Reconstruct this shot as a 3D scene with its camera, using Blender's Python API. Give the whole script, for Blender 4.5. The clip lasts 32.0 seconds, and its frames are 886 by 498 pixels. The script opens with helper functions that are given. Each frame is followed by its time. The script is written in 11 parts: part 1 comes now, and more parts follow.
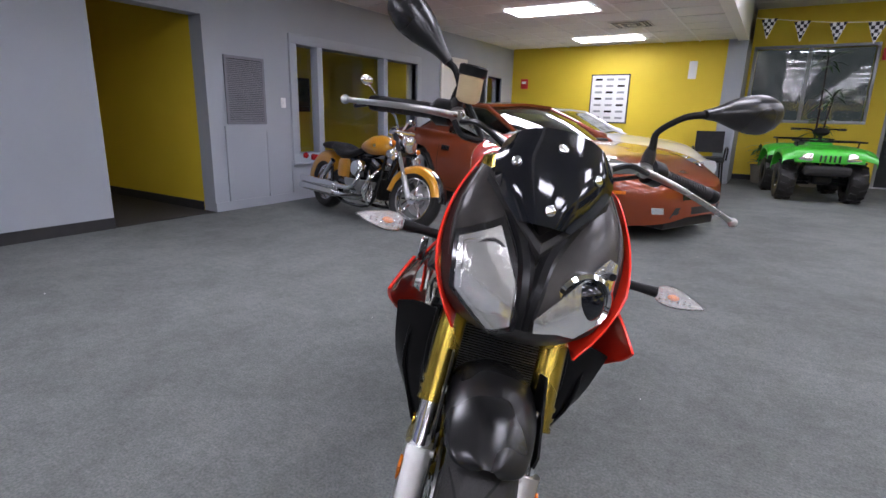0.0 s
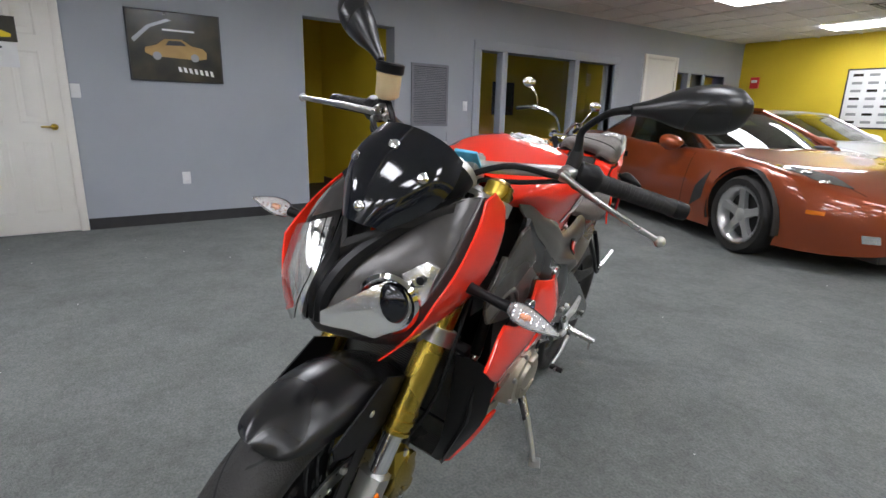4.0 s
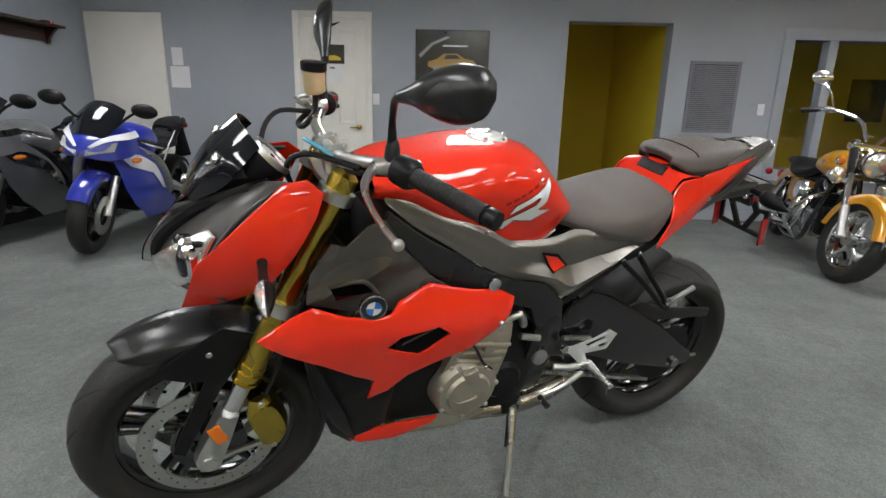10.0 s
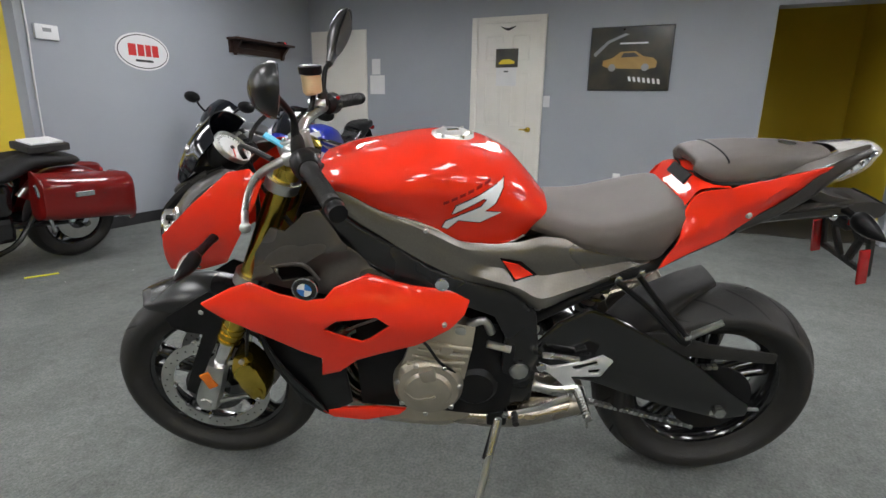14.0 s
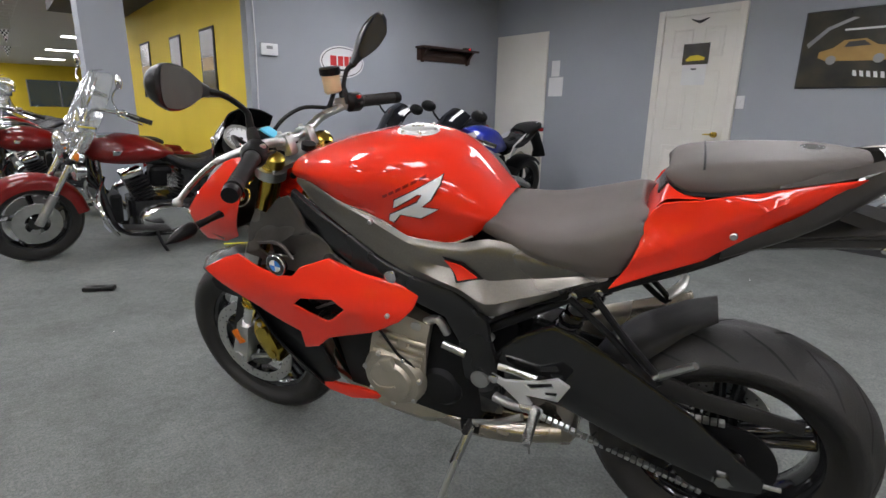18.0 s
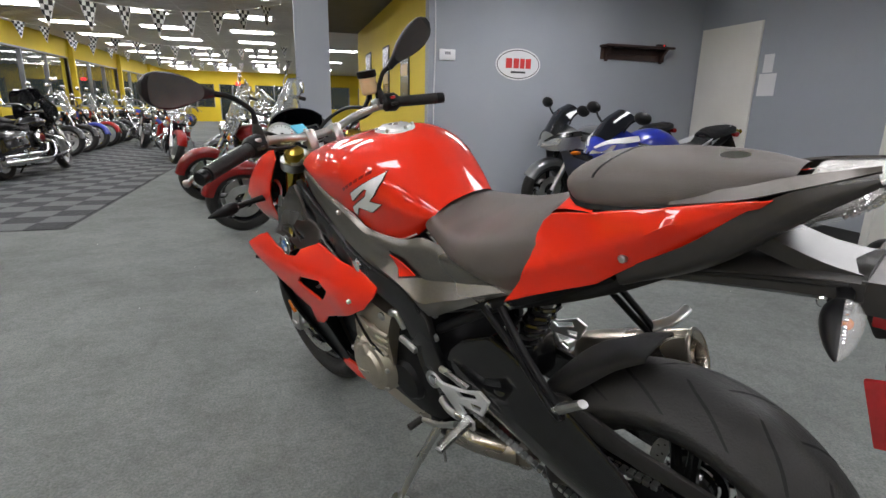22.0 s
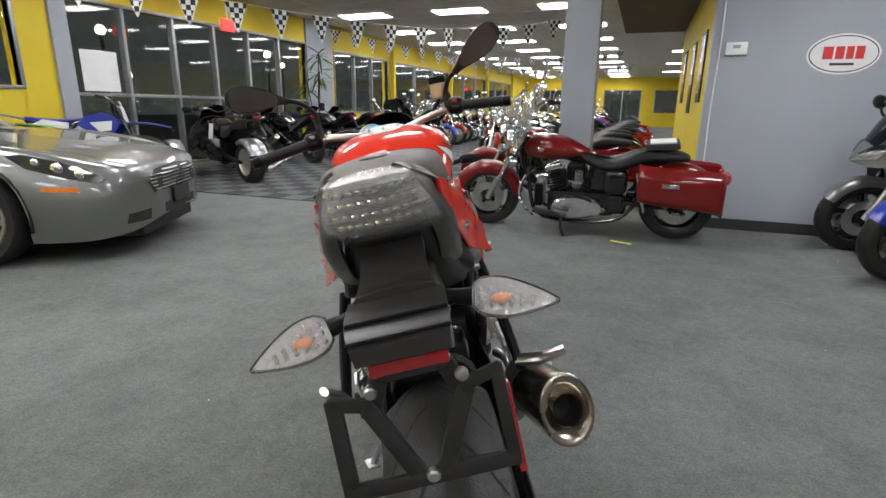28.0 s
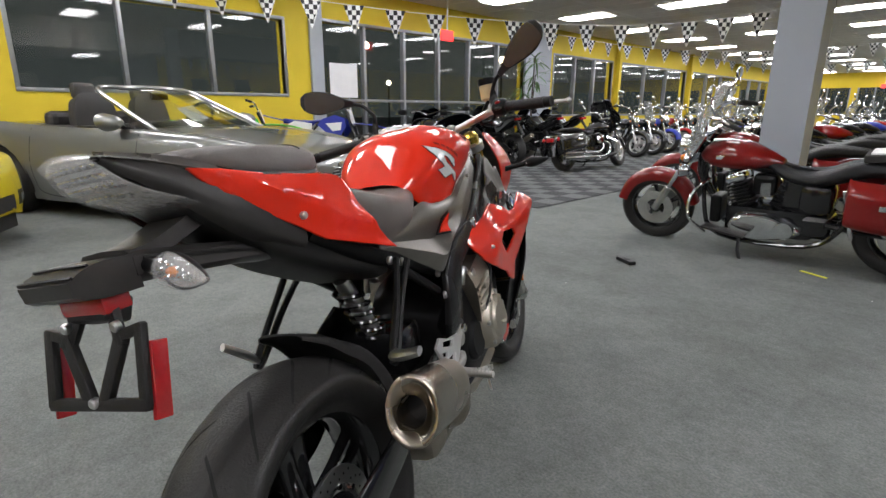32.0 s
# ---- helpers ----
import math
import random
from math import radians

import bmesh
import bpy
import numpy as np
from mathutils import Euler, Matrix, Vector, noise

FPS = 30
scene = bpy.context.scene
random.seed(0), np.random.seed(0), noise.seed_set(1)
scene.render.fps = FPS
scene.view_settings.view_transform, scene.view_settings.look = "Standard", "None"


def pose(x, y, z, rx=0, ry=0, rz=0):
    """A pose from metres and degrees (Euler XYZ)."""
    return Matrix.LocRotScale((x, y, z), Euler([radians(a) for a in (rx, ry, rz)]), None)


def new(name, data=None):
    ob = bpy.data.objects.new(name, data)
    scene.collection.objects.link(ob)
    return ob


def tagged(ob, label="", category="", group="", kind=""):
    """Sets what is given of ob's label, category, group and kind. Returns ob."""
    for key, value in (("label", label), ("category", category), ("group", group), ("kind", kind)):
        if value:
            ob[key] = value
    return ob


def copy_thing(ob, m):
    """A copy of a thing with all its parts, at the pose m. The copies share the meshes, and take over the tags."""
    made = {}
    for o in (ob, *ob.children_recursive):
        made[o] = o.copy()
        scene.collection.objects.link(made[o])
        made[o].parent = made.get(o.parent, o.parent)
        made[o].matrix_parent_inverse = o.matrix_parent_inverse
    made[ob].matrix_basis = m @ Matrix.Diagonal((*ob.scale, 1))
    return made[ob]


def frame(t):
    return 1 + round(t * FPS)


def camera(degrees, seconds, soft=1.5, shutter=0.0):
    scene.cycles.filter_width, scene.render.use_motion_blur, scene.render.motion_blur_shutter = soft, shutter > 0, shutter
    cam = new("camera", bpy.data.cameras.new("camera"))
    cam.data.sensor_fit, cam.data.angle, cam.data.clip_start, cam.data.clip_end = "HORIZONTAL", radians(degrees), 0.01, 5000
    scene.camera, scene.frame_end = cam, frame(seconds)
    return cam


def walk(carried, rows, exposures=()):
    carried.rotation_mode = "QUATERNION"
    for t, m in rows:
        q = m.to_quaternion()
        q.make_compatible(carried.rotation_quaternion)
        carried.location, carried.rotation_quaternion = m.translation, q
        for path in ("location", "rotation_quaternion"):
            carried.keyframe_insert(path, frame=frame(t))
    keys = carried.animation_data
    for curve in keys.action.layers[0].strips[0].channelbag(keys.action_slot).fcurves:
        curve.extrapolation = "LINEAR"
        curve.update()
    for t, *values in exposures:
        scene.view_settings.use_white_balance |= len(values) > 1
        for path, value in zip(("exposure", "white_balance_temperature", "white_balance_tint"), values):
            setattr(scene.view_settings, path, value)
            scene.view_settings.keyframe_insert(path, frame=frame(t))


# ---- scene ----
cam = camera(80.60, 32.0)
PATH = [
    (0.0, 0.9572, -1.5595, 1.0853, 32.053, -14.306, -1.365),
    (1.0, 1.0926, -1.4559, 1.0853, 38.188, -14.351, -1.387),
    (2.0, 1.2207, -1.3467, 1.0846, 44.286, -14.407, -1.392),
    (3.0, 1.3355, -1.2273, 1.0847, 50.322, -14.446, -1.396),
    (4.0, 1.4363, -1.0983, 1.0847, 56.308, -14.474, -1.423),
    (5.0, 1.5220, -0.9596, 1.0841, 62.261, -14.498, -1.464),
    (6.0, 1.5918, -0.8120, 1.0829, 68.221, -14.525, -1.498),
    (7.0, 1.6420, -0.6574, 1.0814, 74.213, -14.547, -1.514),
    (8.0, 1.6734, -0.4991, 1.0802, 80.207, -14.558, -1.515),
    (9.0, 1.6907, -0.3394, 1.0789, 86.220, -14.584, -1.490),
    (10.0, 1.6940, -0.1777, 1.0777, 92.248, -14.632, -1.429),
    (11.0, 1.6816, -0.0192, 1.0777, 98.254, -14.682, -1.338),
    (12.0, 1.6529, 0.1323, 1.0779, 104.228, -14.718, -1.234),
    (13.0, 1.6089, 0.2795, 1.0776, 110.144, -14.737, -1.135),
    (14.0, 1.5515, 0.4217, 1.0764, 116.037, -14.740, -1.054),
    (15.0, 1.4799, 0.5576, 1.0739, 121.942, -14.734, -1.009),
    (16.0, 1.3939, 0.6857, 1.0714, 127.843, -14.730, -0.999),
    (17.0, 1.2938, 0.8032, 1.0702, 133.756, -14.735, -1.020),
    (18.0, 1.1820, 0.9076, 1.0697, 139.679, -14.769, -1.060),
    (19.0, 1.0605, 1.0002, 1.0700, 145.611, -14.826, -1.101),
    (20.0, 0.9313, 1.0819, 1.0707, 151.559, -14.894, -1.130),
    (21.0, 0.7949, 1.1515, 1.0721, 157.534, -14.951, -1.140),
    (22.0, 0.6512, 1.2101, 1.0745, 163.584, -14.996, -1.115),
    (23.0, 0.5009, 1.2560, 1.0772, 169.667, -15.026, -1.046),
    (24.0, 0.3454, 1.2864, 1.0797, 175.767, -15.049, -0.946),
    (25.0, 0.1855, 1.2991, 1.0817, 181.893, -15.073, -0.850),
    (26.0, 0.0252, 1.2941, 1.0833, 188.056, -15.097, -0.762),
    (27.0, -0.1359, 1.2715, 1.0844, 194.264, -15.117, -0.683),
    (28.0, -0.2942, 1.2297, 1.0850, 200.470, -15.120, -0.606),
    (29.0, -0.4452, 1.1670, 1.0863, 206.680, -15.106, -0.538),
    (30.0, -0.5893, 1.0892, 1.0864, 212.918, -15.078, -0.461),
    (31.0, -0.7262, 1.0013, 1.0859, 219.161, -15.067, -0.383),
    (32.0, -0.8597, 0.9047, 1.0868, 225.406, -15.036, -0.317),
]
walk(cam, [(t, pose(x, y, z, 90 + pitch, roll, yaw)) for t, x, y, z, yaw, pitch, roll in PATH],
     exposures=[(0.0, 0.05, 6050, 22), (1.5, 0.05, 6050, 22), (3.5, 0.05, 6250, 15), (7.0, 0.08, 6600, 9), (14.0, 0.05, 6600, 10), (19.0, -0.06, 6500, 14), (24.0, -0.10, 6600, 11), (29.0, 0.0, 6550, 11), (32.0, 0.04, 6550, 12)])

# ---- world and light ----
world = bpy.data.worlds.new("world")
scene.world = world
world.use_nodes = True
world.node_tree.nodes["Background"].inputs["Color"].default_value = (0.045, 0.055, 0.052, 1)
world.node_tree.nodes["Background"].inputs["Strength"].default_value = 0.75
scene.view_settings.exposure = 0.0


# ---- materials ----
def mat(name, color, rough=0.5, metal=0.0, color2=None, scale=8.0, bump=0.0, bscale=60.0, coat=0.0, alpha=1.0, trans=0.0, emit=0.0, detail=4.0, amount=1.0, rvar=0.0, spec=0.5):
    m = bpy.data.materials.new(name)
    m.use_nodes = True
    nt = m.node_tree
    b = nt.nodes["Principled BSDF"]
    b.inputs["Base Color"].default_value = (*color, 1)
    b.inputs["Roughness"].default_value = rough
    b.inputs["Metallic"].default_value = metal
    b.inputs["Specular IOR Level"].default_value = spec
    b.inputs["Coat Weight"].default_value = coat
    b.inputs["Coat Roughness"].default_value = 0.025
    b.inputs["Transmission Weight"].default_value = trans
    b.inputs["Alpha"].default_value = alpha
    if emit:
        b.inputs["Emission Color"].default_value = (*color, 1)
        b.inputs["Emission Strength"].default_value = emit
    tc = nt.nodes.new("ShaderNodeTexCoord")
    if color2 is not None:
        n = nt.nodes.new("ShaderNodeTexNoise")
        n.inputs["Scale"].default_value = scale
        n.inputs["Detail"].default_value = detail
        nt.links.new(tc.outputs["Object"], n.inputs["Vector"])
        r = nt.nodes.new("ShaderNodeMapRange")
        r.inputs["From Min"].default_value, r.inputs["From Max"].default_value = 0.5 - 0.22 / amount, 0.5 + 0.22 / amount
        nt.links.new(n.outputs["Fac"], r.inputs["Value"])
        mx = nt.nodes.new("ShaderNodeMix")
        mx.data_type = "RGBA"
        mx.inputs["A"].default_value, mx.inputs["B"].default_value = (*color, 1), (*color2, 1)
        nt.links.new(r.outputs["Result"], mx.inputs["Factor"])
        nt.links.new(mx.outputs["Result"], b.inputs["Base Color"])
    if rvar:
        n3 = nt.nodes.new("ShaderNodeTexNoise")
        n3.inputs["Scale"].default_value = 5.0
        nt.links.new(tc.outputs["Object"], n3.inputs["Vector"])
        r3 = nt.nodes.new("ShaderNodeMapRange")
        r3.inputs["From Min"].default_value, r3.inputs["From Max"].default_value = 0.3, 0.7
        r3.inputs["To Min"].default_value, r3.inputs["To Max"].default_value = max(0.02, rough - rvar), rough + rvar
        nt.links.new(n3.outputs["Fac"], r3.inputs["Value"])
        nt.links.new(r3.outputs["Result"], b.inputs["Roughness"])
    if bump:
        n2 = nt.nodes.new("ShaderNodeTexNoise")
        n2.inputs["Scale"].default_value = bscale
        n2.inputs["Detail"].default_value = 3.0
        nt.links.new(tc.outputs["Object"], n2.inputs["Vector"])
        bp = nt.nodes.new("ShaderNodeBump")
        bp.inputs["Strength"].default_value = bump
        bp.inputs["Distance"].default_value = 0.01
        nt.links.new(n2.outputs["Fac"], bp.inputs["Height"])
        nt.links.new(bp.outputs["Normal"], b.inputs["Normal"])
    return m



M_WALL = mat("grey_wall_paint", (0.33, 0.355, 0.395), 0.7, color2=(0.36, 0.385, 0.425), scale=1.5, bump=0.08, bscale=150)
M_YEL = mat("yellow_wall_paint", (0.66, 0.49, 0.02), 0.65, color2=(0.72, 0.54, 0.03), scale=1.5, bump=0.08, bscale=150)
M_CEIL = mat("ceiling_tile", (0.62, 0.60, 0.57), 0.9, color2=(0.70, 0.68, 0.64), scale=40, bump=0.2, bscale=200)
M_GRID = mat("ceiling_grid_metal", (0.70, 0.69, 0.66), 0.5, color2=(0.74, 0.73, 0.70), scale=5)
M_WHITE = mat("white_paint", (0.74, 0.72, 0.67), 0.45, color2=(0.79, 0.77, 0.72), scale=3)
M_PAPER = mat("white_paper", (0.78, 0.78, 0.78), 0.7, color2=(0.72, 0.72, 0.73), scale=6)
M_BASE = mat("black_rubber_base", (0.02, 0.02, 0.022), 0.6, color2=(0.03, 0.03, 0.032), scale=9)
M_RED = mat("red_gloss_paint", (0.80, 0.028, 0.008), 0.45, coat=1.0, color2=(0.76, 0.025, 0.007), scale=4, spec=0.1)
M_BLK = mat("black_satin_plastic", (0.007, 0.007, 0.0075), 0.36, color2=(0.011, 0.011, 0.0115), scale=20, bump=0.05, bscale=400, rvar=0.08, spec=0.16)
M_BLKM = mat("black_textured_plastic", (0.015, 0.0145, 0.014), 0.5, color2=(0.023, 0.022, 0.021), scale=30, bump=0.25, bscale=700, spec=0.3)
M_BLKG = mat("black_gloss_paint", (0.008, 0.008, 0.009), 0.15, coat=0.6, color2=(0.012, 0.012, 0.013), scale=6)
M_BRIGHT = mat("polished_aluminium_plate", (0.86, 0.86, 0.85), 0.34, metal=0.75, color2=(0.80, 0.80, 0.79), scale=20)
M_DKGREY = mat("dark_grey_satin", (0.085, 0.077, 0.070), 0.30, metal=0.55, color2=(0.098, 0.089, 0.081), scale=100, rvar=0.06)
M_COWL = mat("dark_satin_cowl_plastic", (0.045, 0.042, 0.040), 0.33, metal=0.3, color2=(0.055, 0.051, 0.048), scale=60, bump=0.03, bscale=500, rvar=0.05)
M_GREY = mat("granite_grey_metallic", (0.19, 0.176, 0.158), 0.30, metal=0.85, color2=(0.215, 0.20, 0.18), scale=200, rvar=0.04)
M_GOLD = mat("gold_anodised_metal", (0.46, 0.33, 0.05), 0.26, metal=1.0, color2=(0.52, 0.38, 0.07), scale=12, rvar=0.08)
M_ALU = mat("bare_aluminium", (0.60, 0.60, 0.58), 0.32, metal=1.0, color2=(0.52, 0.52, 0.50), scale=25, rvar=0.1)
M_CAST = mat("cast_engine_metal", (0.42, 0.38, 0.31), 0.42, metal=0.85, color2=(0.50, 0.46, 0.38), scale=18, bump=0.15, bscale=300, rvar=0.1)
M_STEEL = mat("brushed_exhaust_steel", (0.50, 0.46, 0.40), 0.28, metal=1.0, color2=(0.42, 0.37, 0.30), scale=14, rvar=0.1)
M_CHROME = mat("chrome", (0.80, 0.80, 0.81), 0.09, metal=1.0, rvar=0.05)
M_TYRE = mat("tyre_rubber", (0.0135, 0.013, 0.0125), 0.50, color2=(0.022, 0.0205, 0.019), scale=9, bump=0.2, bscale=260, rvar=0.1, spec=0.4)
# near-black that stands for the shade in grooves, drilled holes and seams
M_GROOVE = mat("recess_shade", (0.006, 0.006, 0.006), 0.9, color2=(0.010, 0.010, 0.010), scale=30)
M_SEAT = mat("seat_vinyl", (0.098, 0.083, 0.074), 0.46, color2=(0.116, 0.099, 0.088), scale=14, bump=0.35, bscale=600, rvar=0.06)
M_SEAT2 = mat("black_seat_vinyl", (0.015, 0.015, 0.016), 0.45, color2=(0.022, 0.022, 0.023), scale=14, bump=0.3, bscale=500, spec=0.16)
M_SMOKE = mat("smoked_screen", (0.004, 0.005, 0.008), 0.10, coat=0.35, color2=(0.006, 0.007, 0.010), scale=3)
M_CLEAR = mat("thin_clear_cover", (0.95, 0.95, 0.94), 0.05, alpha=0.14)
M_ARM = mat("black_swingarm_paint", (0.005, 0.005, 0.0055), 0.20, color2=(0.008, 0.008, 0.0085), scale=12, rvar=0.05, spec=0.4, coat=0.5)
M_LENS = mat("clear_lens_plastic", (0.92, 0.92, 0.90), 0.06, trans=1.0)
M_REFL = mat("lamp_reflector", (0.88, 0.88, 0.86), 0.14, metal=0.85, color2=(0.78, 0.78, 0.77), scale=40, bump=0.12, bscale=45)
M_AMBER = mat("amber_plastic", (0.75, 0.20, 0.01), 0.25, color2=(0.60, 0.14, 0.01), scale=30)
M_REDLENS = mat("red_reflector_plastic", (0.42, 0.012, 0.015), 0.2, coat=0.8, color2=(0.36, 0.01, 0.012), scale=60)
M_MIRROR = mat("filmed_mirror_glass", (0.16, 0.15, 0.14), 0.22, metal=0.9, color2=(0.20, 0.19, 0.175), scale=30, bump=0.06, bscale=40)
M_BLUE = mat("blue_enamel", (0.02, 0.16, 0.55), 0.3, coat=0.5)
M_ENAMEL = mat("white_enamel", (0.75, 0.76, 0.77), 0.3, coat=0.5)
M_CYAN = mat("blue_paper_tag", (0.10, 0.50, 0.72), 0.6, color2=(0.13, 0.54, 0.75), scale=10)
M_FLUID = mat("brake_fluid_plastic", (0.62, 0.50, 0.30), 0.35, color2=(0.55, 0.42, 0.22), scale=20)
M_GLASS = mat("clear_glass", (0.95, 0.97, 0.96), 0.02, trans=1.0)
M_DARKGLASS = mat("night_window_glass", (0.010, 0.012, 0.014), 0.03, color2=(0.014, 0.016, 0.018), scale=2)
M_ORANGE = mat("burnt_orange_metallic", (0.25, 0.043, 0.008), 0.32, metal=0.35, coat=1.0, color2=(0.28, 0.050, 0.009), scale=300)
M_SILVER = mat("silver_grey_metallic", (0.20, 0.205, 0.20), 0.34, metal=0.7, coat=1.0, color2=(0.23, 0.235, 0.23), scale=300)
M_CARWHITE = mat("white_car_paint", (0.70, 0.71, 0.72), 0.3, coat=1.0, color2=(0.67, 0.68, 0.69), scale=3)
M_CARYEL = mat("yellow_car_paint", (0.72, 0.56, 0.01), 0.3, coat=1.0, color2=(0.68, 0.52, 0.01), scale=3)
M_DKRED = mat("dark_red_metallic", (0.30, 0.007, 0.005), 0.45, coat=1.0, color2=(0.26, 0.006, 0.005), scale=200, spec=0.1)
M_MAROON = mat("deep_maroon_metallic", (0.18, 0.006, 0.005), 0.4, coat=1.0, color2=(0.15, 0.005, 0.005), scale=200, spec=0.1)
M_YBIKE = mat("amber_yellow_paint", (0.60, 0.27, 0.01), 0.28, metal=0.2, coat=1.0, color2=(0.55, 0.24, 0.01), scale=40)
M_SPBLUE = mat("deep_blue_paint", (0.010, 0.026, 0.34), 0.32, coat=1.0, color2=(0.009, 0.021, 0.28), scale=20)
M_GREEN = mat("bright_green_plastic", (0.05, 0.50, 0.03), 0.35, coat=0.4, color2=(0.045, 0.44, 0.03), scale=20)
M_LEAF = mat("leaf_green", (0.045, 0.13, 0.025), 0.45, color2=(0.08, 0.17, 0.04), scale=12)
M_TERRA = mat("plant_pot_plastic", (0.20, 0.18, 0.15), 0.6, color2=(0.24, 0.22, 0.18), scale=12)
M_LAMP = mat("lit_diffuser", (0.965, 0.98, 1.01), 0.5, emit=19.0)
M_EXIT = mat("lit_exit_sign", (1.0, 0.03, 0.03), 0.5, emit=2.5)
M_POSTER = mat("poster_dark_print", (0.012, 0.013, 0.014), 0.25, color2=(0.05, 0.045, 0.03), scale=5)
M_WOOD = mat("dark_stained_wood", (0.03, 0.014, 0.010), 0.45, color2=(0.045, 0.02, 0.014), scale=20)
M_INT = mat("dark_interior", (0.02, 0.019, 0.018), 0.7, color2=(0.03, 0.028, 0.026), scale=15)
# dark grey carries the unlit look of the low ceiling over the passage
M_DKCEIL = mat("unlit_bulkhead_grey", (0.10, 0.10, 0.105), 0.8, color2=(0.12, 0.12, 0.125), scale=3)
M_SIGNRED = mat("sign_red", (0.62, 0.03, 0.03), 0.5, color2=(0.58, 0.03, 0.03), scale=8)
M_ALUFRAME = mat("anodised_window_frame", (0.30, 0.31, 0.32), 0.4, metal=0.6, color2=(0.26, 0.27, 0.28), scale=10)
M_CARPET = mat("grey_carpet", (0.118, 0.128, 0.123), 0.95, color2=(0.196, 0.206, 0.193), scale=110, bump=0.5, bscale=220, detail=3, amount=1.0, spec=0.1)


def soil(m, big, small, dark):
    """Faint worn and dirty patches at two sizes, laid over a carpet."""
    nt = m.node_tree
    b = nt.nodes["Principled BSDF"]
    src = b.inputs["Base Color"].links[0].from_socket
    tc = nt.nodes["Texture Coordinate"]
    for sc, lo_, hi, k in ((big, 0.40, 0.62, dark), (small, 0.35, 0.60, dark * 0.8), (26.0, 0.30, 0.72, dark * 1.2)):
        n = nt.nodes.new("ShaderNodeTexNoise")
        n.inputs["Scale"].default_value = sc
        n.inputs["Detail"].default_value = 5.0
        nt.links.new(tc.outputs["Object"], n.inputs["Vector"])
        r = nt.nodes.new("ShaderNodeMapRange")
        r.inputs["From Min"].default_value, r.inputs["From Max"].default_value = lo_, hi
        r.inputs["To Min"].default_value, r.inputs["To Max"].default_value = 1.0 - k, 1.0 + k
        nt.links.new(n.outputs["Fac"], r.inputs["Value"])
        mx = nt.nodes.new("ShaderNodeVectorMath")
        mx.operation = "SCALE"
        nt.links.new(src, mx.inputs[0])
        nt.links.new(r.outputs["Result"], mx.inputs["Scale"])
        src = mx.outputs["Vector"]
    nt.links.new(src, b.inputs["Base Color"])


soil(M_CARPET, 0.7, 4.5, 0.10)
M_SATIN = mat("black_satin_paint", (0.009, 0.009, 0.0095), 0.27, color2=(0.012, 0.012, 0.0125), scale=12, rvar=0.05)
M_CRYSTAL = mat("crystal_reflector", (0.88, 0.86, 0.83), 0.22, metal=0.65, color2=(0.60, 0.58, 0.55), scale=130, bump=0.5, bscale=120, amount=1.2)

def box_bm(x0, x1, y0, y1, z0, z1, bevel=0.0):
    bm = bmesh.new()
    v = [bm.verts.new((x, y, z)) for z in (z0, z1) for y in (y0, y1) for x in (x0, x1)]
    for f in ((0, 2, 3, 1), (4, 5, 7, 6), (0, 1, 5, 4), (2, 6, 7, 3), (0, 4, 6, 2), (1, 3, 7, 5)):
        bm.faces.new([v[i] for i in f])
    if bevel:
        bmesh.ops.bevel(bm, geom=bm.edges[:], offset=bevel, segments=2, affect="EDGES", profile=0.5)
    return bm


def part(name, bm, material, parent=None, label="", smooth=False):
    me = bpy.data.meshes.new(name)
    bm.to_mesh(me)
    bm.free()
    me.materials.append(material)
    if smooth:
        me.polygons.foreach_set("use_smooth", [True] * len(me.polygons))
    ob = new(name, me)
    if parent is not None:
        ob.parent = parent
    if label:
        ob["label"] = label
    return ob


def structure(name, bm, material, label, category="wall"):
    return tagged(part(name, bm, material), label, category, kind="structure")



# ---- mesh tools ----
from mathutils.bvhtree import BVHTree


def V(*a):
    return Vector(a)


def cr(a, b, c, d, t):
    return 0.5 * (2 * b + (c - a) * t + (2 * a - 5 * b + 4 * c - d) * t * t + (3 * b - a - 3 * c + d) * t ** 3)


def spline(pts, n, closed=False):
    """Points of a smooth curve through pts, n to each stretch."""
    pts = [Vector(p) for p in pts]
    k = len(pts)
    if n <= 1:
        return pts
    out = []
    for i in range(k if closed else k - 1):
        if closed:
            a, b, c, d = pts[i - 1], pts[i], pts[(i + 1) % k], pts[(i + 2) % k]
        else:
            b, c = pts[i], pts[i + 1]
            a = pts[i - 1] if i else 2 * b - c
            d = pts[i + 2] if i + 2 < k else 2 * c - b
        out += [cr(a, b, c, d, j / n) for j in range(n)]
    return out if closed else out + [pts[-1]]


def add_grid(bm, rows, closed=False):
    vs = [[bm.verts.new(p) for p in r] for r in rows]
    for i in range(len(vs) - 1):
        m = len(vs[i])
        for j in range(m if closed else m - 1):
            q = [vs[i][j], vs[i][(j + 1) % m], vs[i + 1][(j + 1) % m], vs[i + 1][j]]
            q = [w for k, w in enumerate(q) if (w.co - q[k - 1].co).length > 1e-7]
            if len(q) > 2:
                try:
                    bm.faces.new(q)
                except ValueError:
                    pass
    return vs


